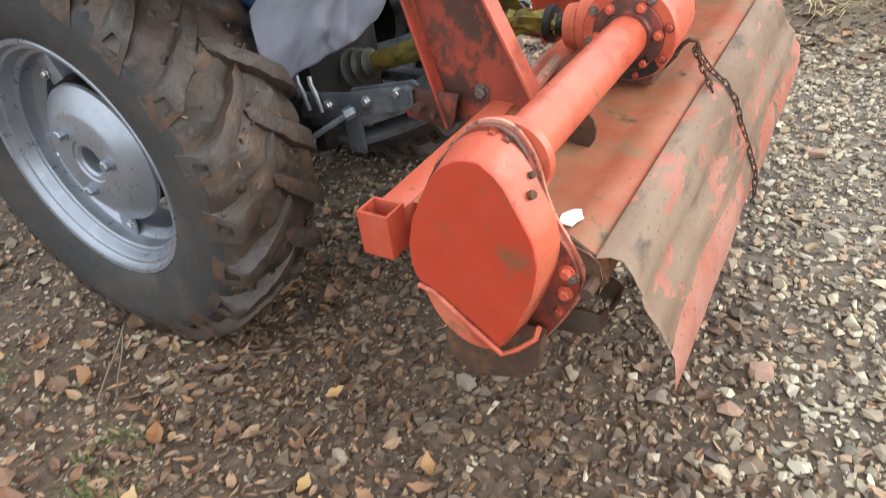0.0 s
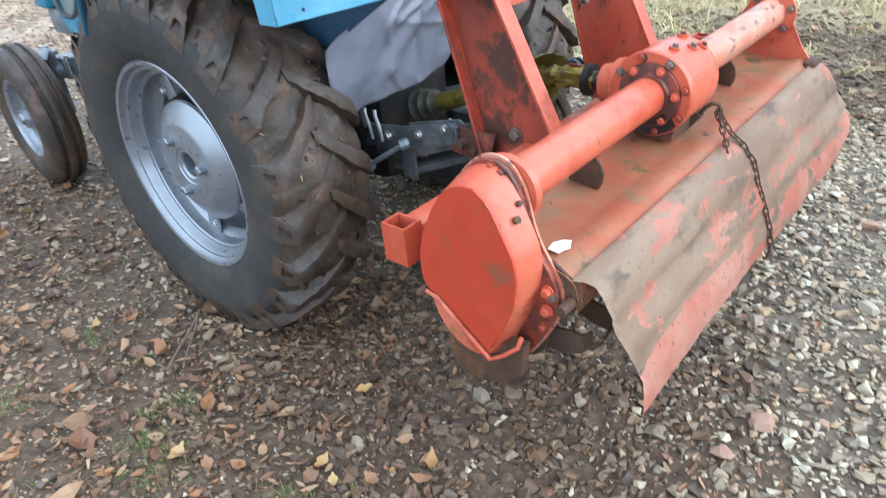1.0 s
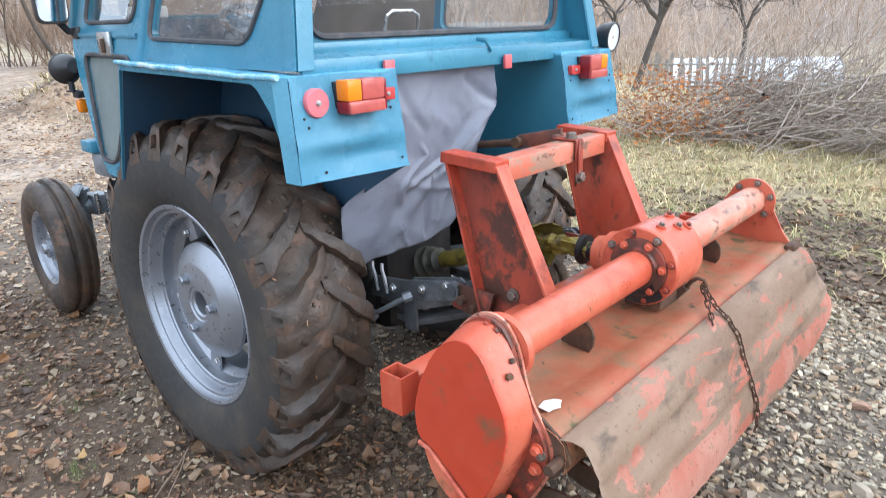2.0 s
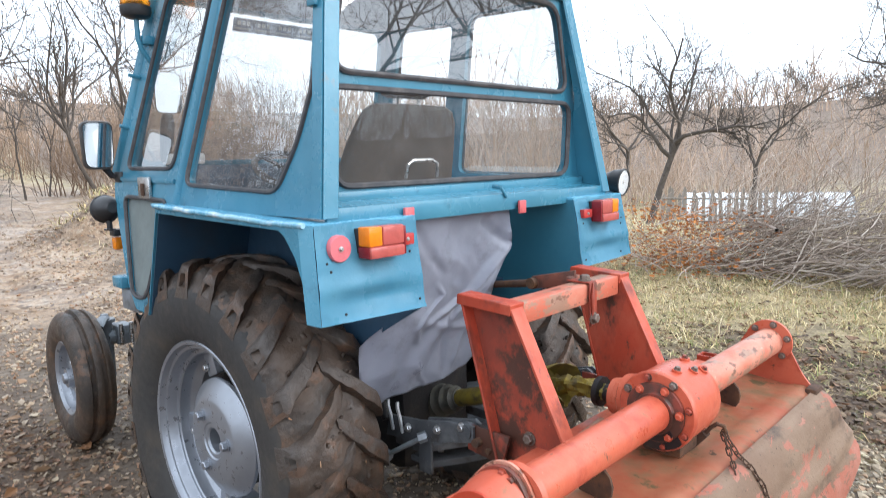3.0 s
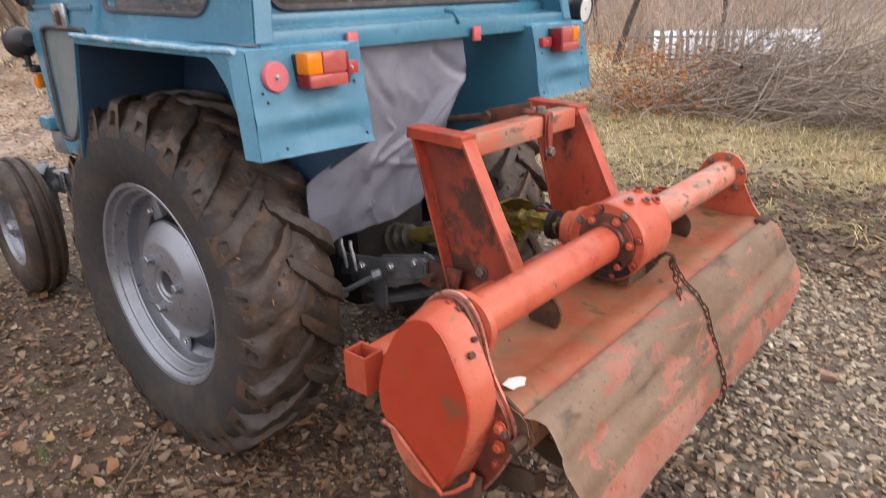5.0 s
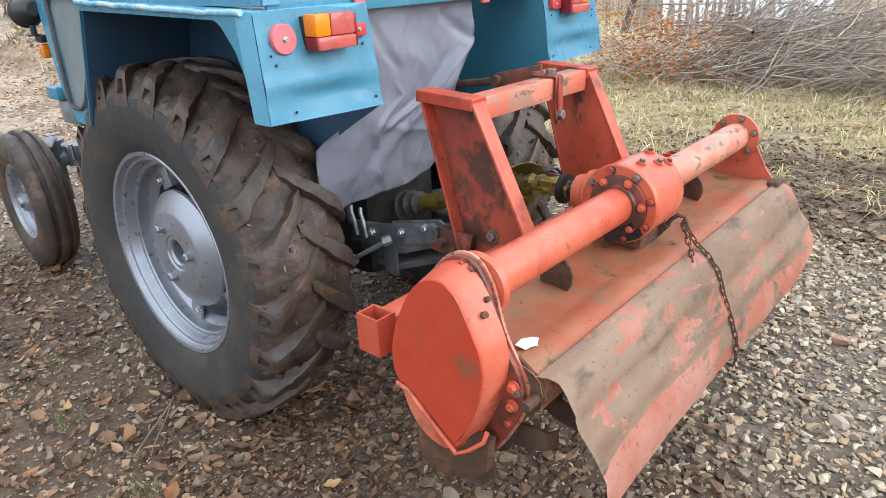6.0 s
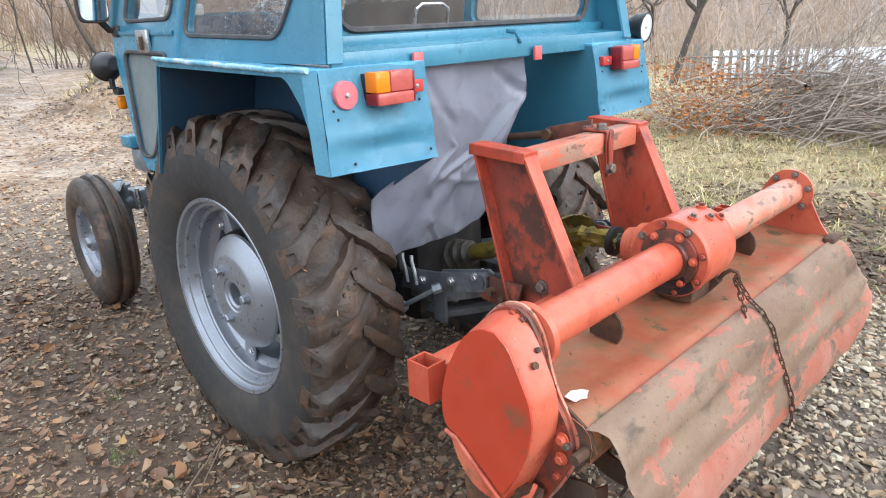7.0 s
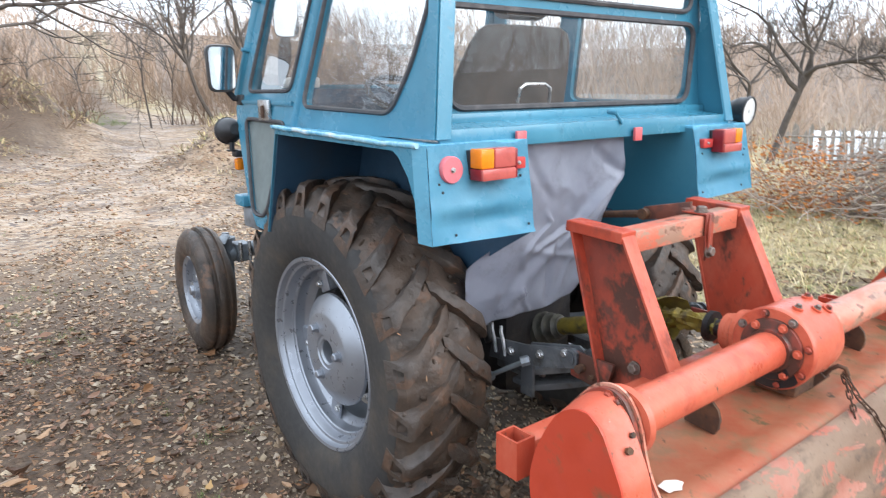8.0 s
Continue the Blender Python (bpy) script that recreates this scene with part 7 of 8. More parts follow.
def meadow(x, y):
    ge = np.array([grass_edge(b) for b in y])
    n1 = np.array([noise.noise((a * 0.7, b * 0.7, 41)) for a, b in zip(x, y)])
    bare = np.array([earth_margin(a, b) for a, b in zip(x, y)])
    return np.clip(1 - 0.9 * bare, 0, 1) * np.clip((x - ge - 0.15 + 0.9 * n1) / 1.3, 0, 1) * np.clip(0.85 + 1.1 * n1, 0.12, 1)


grass_field("dry_grass", "flattened dry straw-coloured grass", DRY_GRASS, 13800, (1.9, 12, -4.5, 8), 0.088, meadow)
grass_field("matted_grass", "matted brown and olive winter grass", MAT_GRASS, 11500, (1.9, 8.5, -3.5, 5), 0.075, lambda x, y: np.clip(meadow(x, y) * 1.3 + 0.12 * (x > 2.2), 0, 1), True)
grass_field("verge_grass", "brown and straw-coloured grass along the track", DRY_GRASS, 3600, (-5, 9, 10, 26), 0.17, lambda x, y: np.clip((np.abs(x - np.array([road_mid(b) for b in y])) - 2.0) / 0.8, 0, 1) * np.where(x < 3, 0.35, 1))
grass_field("far_grass", "pale dry grass beyond the brush pile", DRY_GRASS, 3300, (10, 26, -10, 20), 0.18, None)
grass_field("strip_grass", "green grass strip below the far wood", GRASS, 2200, (-1, 16, 42, 60), 0.22, lambda x, y: np.clip((np.abs(x - np.array([road_mid(b) for b in y])) - 2.2) / 1.5, 0, 1))
def on_bank(x, y):
    d = np.stack([((x - cx) ** 2 + (y - cy) ** 2) / (r * r) for cx, cy, r in ((-0.2, 24.5, 3.4), (-4.0, 22, 4.0), (-2.3, 17.5, 2.3), (3.9, 12.8, 1.3), (5.6, 14.4, 1.9))])
    return np.clip(1.25 - d.min(0), 0, 1)


grass_field("bank_grass", "matted straw and dead stems over the earth banks", MAT_GRASS, 3600, (-7, 8, 11, 28), 0.26, on_bank, True)
grass_field("bank_straw", "pale dead grass standing on the earth banks", DRY_GRASS, 2000, (-7, 8, 11, 28), 0.24, lambda x, y: 0.8 * on_bank(x, y))
soup = Soup()
for cx, cy, n, r in ((-1.204, -0.344, 16, 0.10), (-1.38, -0.552, 26, 0.11), (-1.176, 0.019, 9, 0.07), (-1.244, -0.904, 20, 0.07), (-1.172, -1.128, 22, 0.07), (-1.20, 0.276, 9, 0.06), (-1.352, -0.366, 12, 0.07), (-1.68, -0.30, 10, 0.1), (-1.40, 4.3, 40, 0.3), (-1.32, 2.9, 26, 0.14), (-1.52, 2.5, 22, 0.12), (-1.55, 3.6, 30, 0.2), (-1.56, 0.16, 16, 0.09), (-1.34, -0.46, 18, 0.10), (-1.0, 0.8, 8, 0.1), (-1.05, 1.3, 10, 0.12), (-2.6, 1.8, 40, 0.5), (-1.7, 7.6, 40, 0.4), (-0.9, 13.5, 90, 0.9), (0.9, 18.5, 120, 1.2), (2.6, 11.0, 60, 0.6), (-3.0, 3.2, 60, 0.7), (2.6, -1.3, 60, 0.5), (3.3, -1.4, 70, 0.5), (3.9, -0.9, 60, 0.5), (3.4, -0.4, 60, 0.8), (-2.4, 0.6, 20, 0.3)):
    x, y = cx + rs.normal(size=n) * r * 0.6, cy + rs.normal(size=n) * r * 0.6
    s = rs.uniform(0.03, 0.06, n)
    tile(soup, blades(8), np.stack([x, y, zs_of(x, y)], 1), rs.uniform(0, 6.28, n), np.stack([s, s, s], 1), rs.randint(0, 8, n))
tagged(new("green_grass_tufts", soup.mesh("green_grass_tufts", GRASS)), "small tufts of green grass between the stones", "grass", kind="stuff")


# ---- bare trees, hedges, brushwood ----
def tube_np(pts, radii, seg):
    P = np.asarray(pts, dtype=float)
    n = len(P)
    T = np.gradient(P, axis=0)
    T /= np.linalg.norm(T, axis=1)[:, None] + 1e-9
    ref = np.array([0.31, 0.95, 0.05]) if abs(T[0, 2]) > 0.8 else np.array([0, 0, 1.0])
    U = np.cross(T, ref)
    U /= np.linalg.norm(U, axis=1)[:, None] + 1e-9
    W = np.cross(T, U)
    a = np.arange(seg) * 2 * np.pi / seg
    V = P[:, None] + (U[:, None] * np.cos(a)[None, :, None] + W[:, None] * np.sin(a)[None, :, None]) * np.asarray(radii)[:, None, None]
    f = []
    for i in range(n - 1):
        for k in range(seg):
            p, q = i * seg + k, i * seg + (k + 1) % seg
            f += [(p, q, q + seg), (p, q + seg, p + seg)]
    return V.reshape(-1, 3), np.array(f)


def grow(rng, p, d, length, r, level, plan, out, crook=0.16):
    """A bent limb and, along it, its side limbs. plan: for each level (segments, children, spread, child length)."""
    segs, kids, spread, share = plan[level]
    pts, rad = [p], [r]
    d = d / np.linalg.norm(d)
    for i in range(segs):
        d = d + rng.normal(size=3) * crook + np.array([0, 0, 0.05 if level else 0.0])
        d /= np.linalg.norm(d)
        pts.append(pts[-1] + d * length / segs)
        rad.append(r * (1 - 0.72 * (i + 1) / segs))
    out.append((pts, rad, level))
    if level + 1 < len(plan):
        for _ in range(kids):
            t = rng.uniform(0.28, 0.98) * segs
            i = min(int(t), segs - 1)
            q = pts[i] + (pts[i + 1] - pts[i]) * (t - i)
            dd = pts[i + 1] - pts[i]
            dd = dd / np.linalg.norm(dd)
            s = rng.normal(size=3)
            s -= dd * (s @ dd)
            s /= np.linalg.norm(s)
            nd = dd * math.cos(spread) + s * math.sin(spread)
            grow(rng, q, nd, length * share * rng.uniform(0.6, 1.15), rad[i] * 0.6, level + 1, plan, out, crook)


def bare_tree(name, label, at, lean, trunk, limbs, r, seed, plan, group="", rise=(0.5, 1.2), reach=1.2, crook=0.16, twig=0.0035):
    """A leafless tree: a tapered trunk, and its limbs and twigs."""
    rng = np.random.RandomState(seed)
    t = thing(name, label, "tree", (at[0], at[1], ground_z(at[0], at[1])), group)
    z0 = ground_z(at[0], at[1])
    p = np.array([at[0], at[1], z0 - 0.05])
    d = np.array([lean[0], lean[1], 1.0])
    pts, rad = [p], [r * 1.25]
    for i in range(6):
        d = d + rng.normal(size=3) * 0.09
        pts.append(pts[-1] + d / np.linalg.norm(d) * trunk / 6)
        rad.append(r * (1 - 0.05 * i))
    v, f = tube_np(pts, rad, 10)
    s = Soup()
    s.add(v, f)
    ob = link_mesh("trunk", s.mesh("trunk", BARK, True), t)
    out = []
    for k in range(limbs):
        a = 2 * math.pi * k / limbs + rng.uniform(-0.5, 0.5)
        base = np.array(pts[-1 - (k % 2)])
        up = rng.uniform(*rise)
        grow(rng, base, np.array([math.cos(a), math.sin(a), up]) + 0.5 * np.array([lean[0], lean[1], 0]), trunk * reach * rng.uniform(0.8, 1.2), r * rng.uniform(0.45, 0.7), 0, plan, out, crook)
    s = Soup()
    for q, w, lv in out:
        v, f = tube_np(q, np.maximum(w, twig), 6 if lv == 0 else 4 if lv == 1 else 3)
        s.add(v, f)
    link_mesh("crown", s.mesh("crown", BARK, True), t, "bare grey-brown limbs and twigs")
    return t


CROWN = [(8, 9, 0.8, 0.5), (5, 6, 0.85, 0.5), (3, 3, 0.85, 0.6), (2, 0, 0, 0)]
APPLE = [(7, 9, 0.8, 0.45), (5, 7, 0.85, 0.5), (3, 5, 0.85, 0.6), (2, 0, 0, 0)]
bare_tree("apple_tree", "leaning bare old apple tree behind the brush pile", (13.7, 5.5), (0.24, -0.24), 2.1, 6, 0.085, 5, APPLE, "orchard trees", (1.1, 2.8), 1.3, 0.24)
bare_tree("apple_tree", "upright bare fruit tree near the white tunnel", (14.5, 3.3), (0.05, 0.0), 1.5, 4, 0.062, 8, APPLE, "orchard trees", (2.6, 5.0), 1.9, 0.22)
bare_tree("apple_tree", "bare fruit tree with drooping twigs", (13.4, -0.4), (0.0, -0.1), 2.4, 6, 0.075, 15, APPLE, "orchard trees", (0.4, 1.8), 1.3, 0.28)
bare_tree("apple_tree", "bare fruit tree at the meadow's edge", (25, 12), (0.1, 0.1), 2.3, 5, 0.10, 21, APPLE, "orchard trees")
bare_tree("walnut_tree", "tall bare tree spreading its limbs over the track", (-0.9, 15.0), (0.12, 0), 3.6, 6, 0.10, 91, CROWN, "yard trees", (0.25, 1.1), 1.12, 0.24, 0.006)
SAPLING = [(7, 9, 0.5, 0.42), (4, 4, 0.6, 0.55), (3, 0, 0, 0)]
PANE = [(8, 8, 0.7, 0.5), (5, 5, 0.75, 0.5), (3, 3, 0.8, 0.6), (2, 0, 0, 0)]
bare_tree("leaning_tree", "bare many-limbed tree leaning over the track", (10.4, 32.0), (-0.6, -0.1), 4.2, 11, 0.10, 52, SAPLING, "", (0.9, 2.8), 1.25, 0.18)
bare_tree("ash_tree", "tall bare tree with fine upswept twigs behind the hedge", (13.2, 31.5), (-0.05, 0), 4.6, 6, 0.11, 57, CROWN, "", (1.8, 4.5), 1.75, 0.2, 0.009)
bare_tree("walnut_tree", "large bare tree beside the yard", (8.6, -6.4), (0, 0), 2.9, 7, 0.075, 31, PANE, "yard trees", (0.6, 1.6), 1.3, 0.26)
bare_tree("walnut_tree", "large bare tree beside the yard", (5.2, -8.6), (0.1, 0.1), 2.7, 7, 0.08, 37, PANE, "yard trees", (0.8, 2.0), 1.4, 0.26)
bare_tree("walnut_tree", "bare tree beside the track", (-13, 19.0), (0.1, 0), 3.0, 8, 0.07, 41, PANE, "yard trees")
bare_tree("walnut_tree", "bare tree beside the track", (-19, 27.0), (0.1, 0), 3.4, 8, 0.08, 45, PANE, "yard trees")
bare_tree("walnut_tree", "bare tree beside the track", (-17, 13.0), (0.1, 0), 3.2, 8, 0.08, 47, PANE, "yard trees")
for i, (x, y) in enumerate(((-10.0, 16.0), (-12.5, 16.5), (-8.5, 20.5), (-13.5, 22.0), (-15.0, 27.0))):
    bare_tree("roadside_tree", "tall bare tree with dense twigs beside the track", (x, y), (0.05, 0), (3.6, 3.2, 2.8, 3.0, 3.4, 3.0, 3.4)[i], 8, 0.065, 71 + i, CROWN, "roadside trees", (0.5, 2.4), 2.0, 0.26, 0.0055)


def bush_shapes(n, stems, seed, plan, tall=1.0, thick=0.010, least=0.0016, lean_most=0.55):
    """Multi-stemmed bare bushes about one unit high."""
    out = []
    rng = np.random.RandomState(seed)
    for _ in range(n):
        s = Soup()
        for _ in range(stems):
            a, r0 = rng.uniform(0, 6.28), rng.uniform(0, 0.22)
            lean = rng.uniform(0.02, lean_most)
            d = np.array([math.cos(a) * lean, math.sin(a) * lean, 1.0])
            limbs = []
            grow(rng, np.array([math.cos(a) * r0, math.sin(a) * r0, 0]), d, rng.uniform(0.55, 1.05) * tall, thick, 0, plan, limbs)
            for q, w, lv in limbs:
                v, f = tube_np(q, np.maximum(w, least), 3)
                s.add(v, f)
        out.append((np.concatenate(s.v).astype(float), np.concatenate(s.f)))
    return out


def thicket(name, label, material, bases, spots):
    """spots: rows of x, y, height, width."""
    spots = np.array(spots)
    k = len(spots)
    soup = Soup()
    z = np.array([ground_z(a, b) for a, b in spots[:, :2]]) - 0.05
    tile(soup, bases, np.stack([spots[:, 0], spots[:, 1], z], 1), rs.uniform(0, 6.28, k), np.stack([spots[:, 3], spots[:, 3], spots[:, 2]], 1), rs.randint(0, len(bases), k))
    tagged(new(name, soup.mesh(name, material)), label, "bushes", kind="stuff")


near_bush = bush_shapes(6, 9, 5, [(5, 6, 0.5, 0.45), (3, 2, 0.6, 0.6), (2, 0, 0, 0)])
tall_bush = bush_shapes(4, 9, 6, [(6, 8, 0.5, 0.4), (3, 4, 0.6, 0.6), (2, 2, 0.6, 0.5), (1, 0, 0, 0)])
row = []
# hedge beyond the bend of the track, and along its left side
for _ in range(36):
    t = rs.uniform()
    row.append((14 + 22 * t + rs.normal() * 1.5, 44 - 6 * t + rs.normal() * 3.5, rs.uniform(2.0, 4.8), rs.uniform(3.0, 4.5)))
thicket("hedge", "leafless brown hedge of tall thin-stemmed shrubs", TWIG, near_bush, row)
row = []
for _ in range(10):
    row.append((-1.9 + rs.normal() * 0.9, 17.2 + rs.normal() * 1.0, rs.uniform(0.5, 1.1), rs.uniform(1.2, 2.0)))
for _ in range(22):
    row.append((-0.4 + rs.normal() * 1.4, 23.4 + rs.normal() * 1.5, rs.uniform(0.7, 1.7), rs.uniform(1.8, 3.2)))
thicket("bank_scrub", "brown scrub and cut twigs over the earth bank", TWIG_MID, near_bush, row)
row = []
for _ in range(7):
    t = rs.uniform()
    row.append((-7 - 11 * t + rs.normal() * 2.0, 15 + 20 * t + rs.normal() * 2.5, rs.uniform(7.0, 12.5), rs.uniform(2.2, 3.6)))
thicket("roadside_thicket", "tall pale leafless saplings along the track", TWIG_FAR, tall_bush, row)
row = []
for _ in range(36):
    t = rs.uniform()
    row.append((25 + 10 * rs.uniform(), 26 - 34 * t + rs.normal() * 1.5, rs.uniform(2.6, 4.6), rs.uniform(2.8, 4.2)))
for _ in range(10):
    row.append((5.0 + rs.normal() * 0.9, 13.8 + rs.normal() * 0.8, rs.uniform(0.4, 0.8), rs.uniform(0.9, 1.4)))
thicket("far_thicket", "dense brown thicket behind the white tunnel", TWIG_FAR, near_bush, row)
mid_bush = bush_shapes(6, 5, 19, [(4, 7, 0.45, 0.45), (2, 2, 0.6, 0.6), (1, 0, 0, 0)])
row = []
for _ in range(100):
    t = rs.uniform()
    row.append((10.8 + 13 * t + rs.normal() * 0.8, 33 + rs.uniform(-1.5, 9), rs.uniform(1.8, 4.6), rs.uniform(2.4, 4.2)))
thicket("track_thicket", "dense brown undergrowth where the track bends", TWIG_MID, mid_bush, row)
for i, (x, y, h) in enumerate(((8.5, 37, 3.6), (10.5, 40, 3.0), (13.5, 36.5, 3.8), (16.5, 41, 3.4), (20, 38, 3.2), (23, 36, 3.7), (6.0, 41, 3.3), (12, 33, 2.6), (27, 33, 3.2), (3.5, 44, 3.4), (31, 30, 3.0), (18, 46, 3.9))):
    bare_tree("hedge_tree", "thin bare tree standing up out of the hedge", (x, y), (0.16 * math.sin(i * 2.1), 0.0), h, 4, 0.05, 60 + i, SAPLING, "hedge trees", (1.2, 3.6), 1.0, 0.18)
far_bush = bush_shapes(6, 4, 9, [(3, 5, 0.5, 0.42), (2, 0, 0, 0)], 1.0, 0.013, 0.005)
row = []
for i in range(760):
    if i < 260:
        a, d = radians(rs.uniform(-2, 88)), rs.uniform(50, 150)
    else:
        a, d = radians(rs.uniform(-4, 90)), rs.uniform(150, 208)
    if a < radians(16):
        d = max(d, 66 + (d - 44) * 0.4)
    row.append((d * math.sin(a), d * math.cos(a), rs.uniform(5.0, 9.5), rs.uniform(4.5, 7.5)))
for i in range(105):
    a, d = radians(rs.uniform(98, 172)), rs.uniform(26, 60)
    row.append((d * math.sin(a), d * math.cos(a), rs.uniform(3.0, 5.5), rs.uniform(3.5, 6.0)))
for i in range(90):
    a, d = radians(rs.uniform(-68, -5)), rs.uniform(34, 70)
    row.append((d * math.sin(a), d * math.cos(a), rs.uniform(7.0, 11.0), rs.uniform(4.5, 7.5)))
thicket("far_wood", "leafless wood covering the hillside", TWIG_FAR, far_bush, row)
# slender saplings in front of the wood
sapling = bush_shapes(8, 3, 29, [(5, 7, 0.42, 0.30), (2, 0, 0, 0)], 1.0, 0.011, 0.0035, 0.22)
row = []
for i in range(330):
    a = radians(rs.uniform(-4, 50))
    d = rs.uniform(62, 84) if a < radians(19) else rs.uniform(40, 66)
    row.append((d * math.sin(a), d * math.cos(a), rs.uniform(4.0, 8.0) * (0.52 if a > radians(30) else 1.08), rs.uniform(2.2, 3.6)))
thicket("sapling_wood", "dense slender bare saplings beyond the track", TWIG, sapling, row)
row = []
for i in range(190):
    a, d = radians(rs.uniform(44, 76)), rs.uniform(21, 36)
    row.append((d * math.sin(a) - 1.5, d * math.cos(a) - 1.5, rs.uniform(1.2, 2.6), rs.uniform(1.5, 2.4)))
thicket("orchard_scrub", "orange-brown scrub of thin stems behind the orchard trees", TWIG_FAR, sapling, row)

# brush pile: long cut branches heaped beside the meadow
pile = thing("brush_pile", "heap of cut grey-brown branches on the grass", "brush pile", (7.5, -0.3, 0))
soup = Soup()
rng = np.random.RandomState(77)
for i in range(560):
    t = rng.uniform(-0.62, 1.1)
    c = np.array([7.35 - 0.25 * t + rng.normal() * 0.45, -0.5 - 2.7 * t + rng.normal() * 0.3, 0])
    h = max(0.03, (1.06 - 0.25 * max(0, -t) - abs(c[0] - 7.35) * 0.55)) * rng.uniform(0.03, 1.0) ** 0.8
    a = math.atan2(-1.0, 0.30) + rng.normal() * 0.5
    ln = rng.uniform(0.7, 2.0)
    d = np.array([math.cos(a), math.sin(a), 0.30 + rng.normal() * 0.24])
    if i < 24:
        ln, d[2] = rng.uniform(1.3, 2.2), rng.uniform(0.1, 0.6)
    r = rng.uniform(0.013, 0.024) if i < 24 else rng.choice([0.005, 0.008, 0.012, 0.018, 0.026], p=[0.46, 0.33, 0.14, 0.06, 0.01])
    p = c + np.array([0, 0, h + 0.04]) - d * ln * 0.5
    p[2] = max(p[2], 0.03)
    limbs = []
    grow(rng, p, d, ln, r, 0, [(6, 5 if r < 0.012 else 2, 0.6, 0.5), (4, 1, 0.6, 0.5), (3, 0, 0, 0)], limbs)
    own = Soup() if i < 150 else soup
    for q, w, lv in limbs:
        q = [np.array([u[0], u[1], max(0.04, u[2])]) for u in q]
        v, f = tube_np(q, np.maximum(w, 0.003), 5 if lv == 0 else 3)
        own.add(v, f)
    if i < 150:
        link_mesh("branch", own.mesh("branch", CUT_BRANCH, True), pile)
tagged(link_mesh("branch_tangle", soup.mesh("branch_tangle", CUT_WOOD, True), pile), kind="stuff")
# withered leafy branches at the pile's end
soup = Soup()
n = 1700
c = np.stack([6.8 + rs.normal(size=n) * 0.4, 1.60 + rs.normal(size=n) * 0.50, rs.uniform(0.10, 0.85, n) * np.clip(1 - rs.normal(size=n) * 0.15, 0.4, 1.2)], 1)
s = rs.uniform(0.035, 0.075, n)
tile(soup, leaf_shapes(8, True), c, rs.uniform(0, 6.28, n), np.stack([s, s, s], 1), rs.randint(0, 8, n), rs.uniform(-1.4, 1.4, n))
leafy = thing("leafy_branches", "cut oak branches with withered orange-brown leaves", "branches", (7.3, 2.3, 0))
tagged(link_mesh("foliage", soup.mesh("foliage", BROWN_LEAF), leafy), kind="stuff")
soup = Soup()
for i in range(90):
    a = rng.uniform(0, 6.28)
    limbs = []
    grow(rng, np.array([6.8 + rng.normal() * 0.4, 1.55 + rng.normal() * 0.55, rng.uniform(0.04, 0.3)]), np.array([math.cos(a), math.sin(a), rng.uniform(0.1, 1.0)]), rng.uniform(0.6, 1.4), 0.008, 0, [(5, 3, 0.6, 0.5), (3, 0, 0, 0)], limbs)
    for q, w, lv in limbs:
        v, f = tube_np(q, np.maximum(w, 0.003), 4)
        soup.add(v, f)
tagged(link_mesh("twig_tangle", soup.mesh("twig_tangle", CUT_WOOD), leafy), kind="stuff")

# low white polythene tunnel and picket fence
tun = thing("polytunnel", "low white polythene garden tunnel", "polytunnel", (19, 4, 0))
bm = B()
pa, pb = Vector((17.9, 6.5, -0.48)), Vector((19.7, 2.5, -0.48))
dv = (pb - pa)
sd = Vector((dv.y, -dv.x, 0)).normalized()
lo = []
for i in range(25):
    p = pa + dv * i / 24
    k = 1 + 0.03 * math.sin(i * 2.4)
    lo.append([p + sd * (1.1 * math.cos(a)) * k + Vector((0, 0, 0.05 + 0.86 * math.sin(a) * k)) for a in [math.pi * q / 14 for q in range(15)]])
rings(bm, lo)
part("sheet", bm, PLASTIC_SHEET, tun, "white polythene stretched over hoops", smooth=60)
bm = B()
for i in range(0, 25, 4):
    p = pa + dv * i / 24
    sweep(bm, [p + sd * (1.12 * math.cos(math.pi * q / 14)) + Vector((0, 0, 0.06 + 0.88 * math.sin(math.pi * q / 14))) for q in range(15)], 0.02, 6)
part("hoops", bm, GREY_IRON, tun)
fence = thing("picket_fence", "weathered grey picket fence in front of the tunnel", "fence", (15.5, 4.6, 0))
bm = B()
prism(bm, [(-0.045, 0, 0), (0.045, 0, 0), (0.045, 0, 0.92), (0, 0, 1.02), (-0.045, 0, 0.92)], (0, 0.02, 0))
picket_me = to_mesh("picket", bm, OLD_WOOD, 0)
fa, fb = Vector((15.4, 6.0, -0.32)), Vector((16.8, 3.6, -0.36))
rnd = random.Random(2)
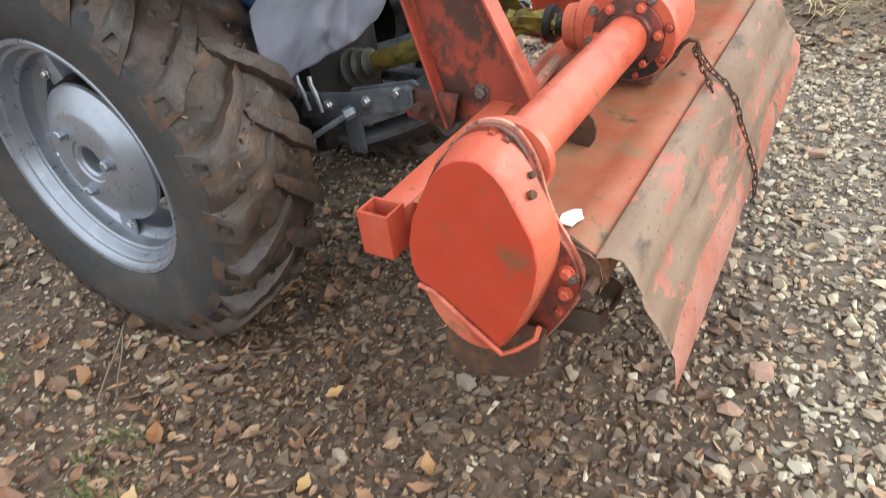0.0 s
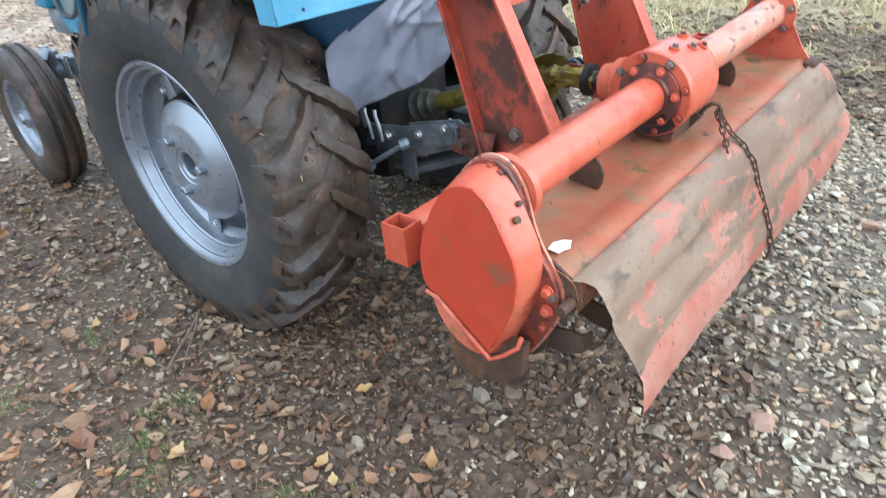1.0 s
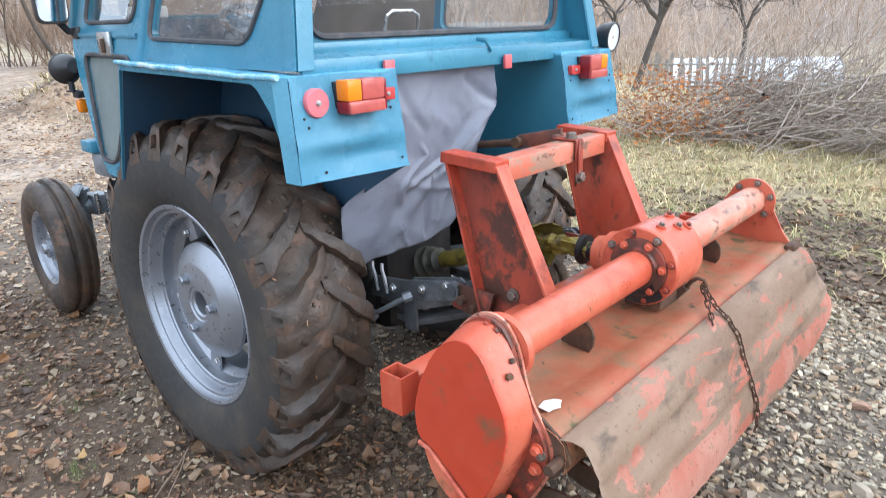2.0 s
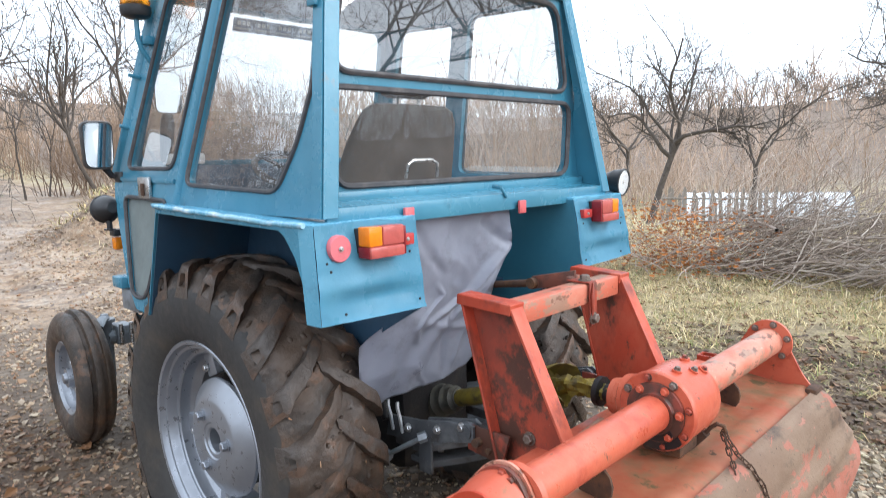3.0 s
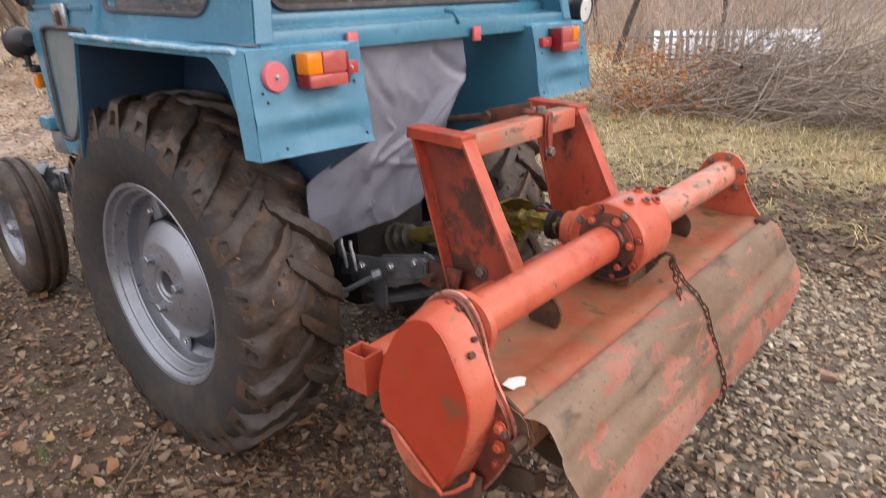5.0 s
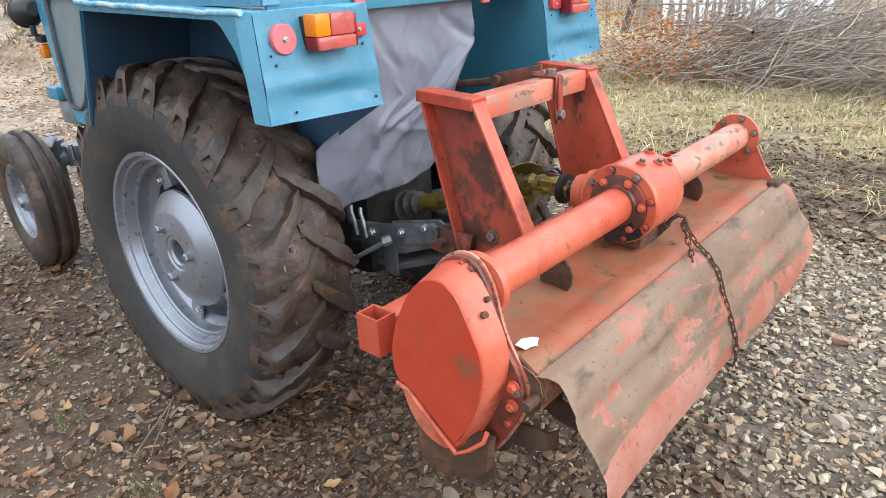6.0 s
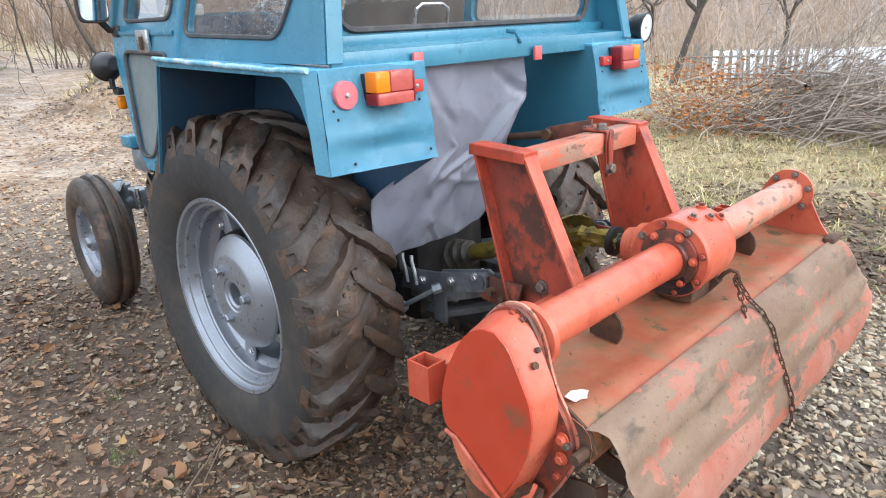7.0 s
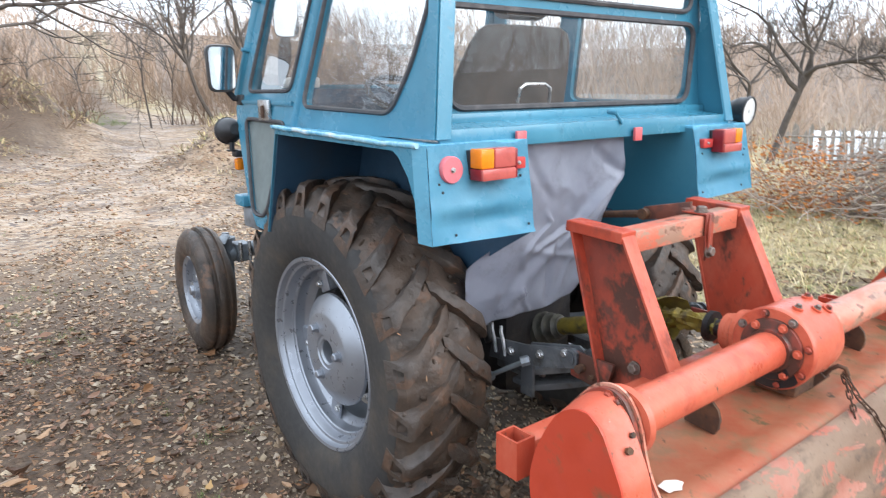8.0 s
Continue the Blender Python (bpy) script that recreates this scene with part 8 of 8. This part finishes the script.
for i in range(19):
    p = fa + (fb - fa) * i / 18
    p.z = ground_z(p.x, p.y)
    ob = new("picket", picket_me)
    ob.parent = fence
    ob.matrix_parent_inverse = Matrix.Translation(-fence.location)
    ob.matrix_basis = Matrix.Translation(p) @ Matrix.Rotation(math.atan2((fb - fa).y, (fb - fa).x) + rnd.uniform(-0.15, 0.15), 4, "Z") @ Matrix.Rotation(rnd.uniform(-0.1, 0.1), 4, "Y") @ Matrix.Diagonal((1, 1, rnd.uniform(0.8, 1.12), 1))
bm = B()
for z in (0.3, 0.75):
    rod(bm, fa + Vector((0, 0, z)), fb + Vector((0, 0, z)), 0.03, 6)
part("rail", bm, OLD_WOOD, fence)

# single larger stones
stone_me = []
for v, f in stone_shapes(18, 6):
    so = Soup()
    so.add(v, f)
    stone_me.append(so.mesh("stone", STONE_SINGLE))
rnd = random.Random(8)
for i in range(26):
    x, y, s = rnd.uniform(-1.6, 1.2), rnd.uniform(-2.1, -0.9), rnd.uniform(0.032, 0.05)
    if x < -1.3 and y < -1.6:
        continue
    ob = new("stone", stone_me[i % 6])
    ob.matrix_basis = Matrix.Translation((x, y, ground_z(x, y) + 0.25 * s)) @ Matrix.Rotation(rnd.uniform(0, 6.28), 4, "Z") @ Matrix.Scale(s, 4)
    tagged(ob, "larger angular pale stone lying in the gravel", "stone", "larger stones")

# dry sticks on the ground
for a, b, r, lab in (((-0.866, 0.074, 0), (-1.128, -0.137, 0), 0.005, "thin brown dry stick lying on the mud"), ((-0.89, 0.05, 0), (-1.102, -0.19, 0), 0.0035, "thin brown dry stick lying on the mud"), ((-0.993, -1.418, 0), (-0.867, -1.589, 0), 0.005, "short grey stick lying on the gravel"), ((-1.95, 0.9, 0), (-1.78, 0.96, 0), 0.012, "pale split stick lying on the ground")):
    a, b = Vector(a), Vector(b)
    bm = B()
    pts = [a + (b - a) * k / 6 + Vector((0.004 * math.sin(k * 1.3), 0.004 * math.cos(k * 1.1), 0)) for k in range(7)]
    for p in pts:
        p.z = ground_z(p.x, p.y) + 0.024
    sweep(bm, pts, [r * (1 - 0.06 * k) for k in range(7)], 6)
    tagged(part("dry_stick", bm, TWIG_MID), lab, "stick", "dry sticks")
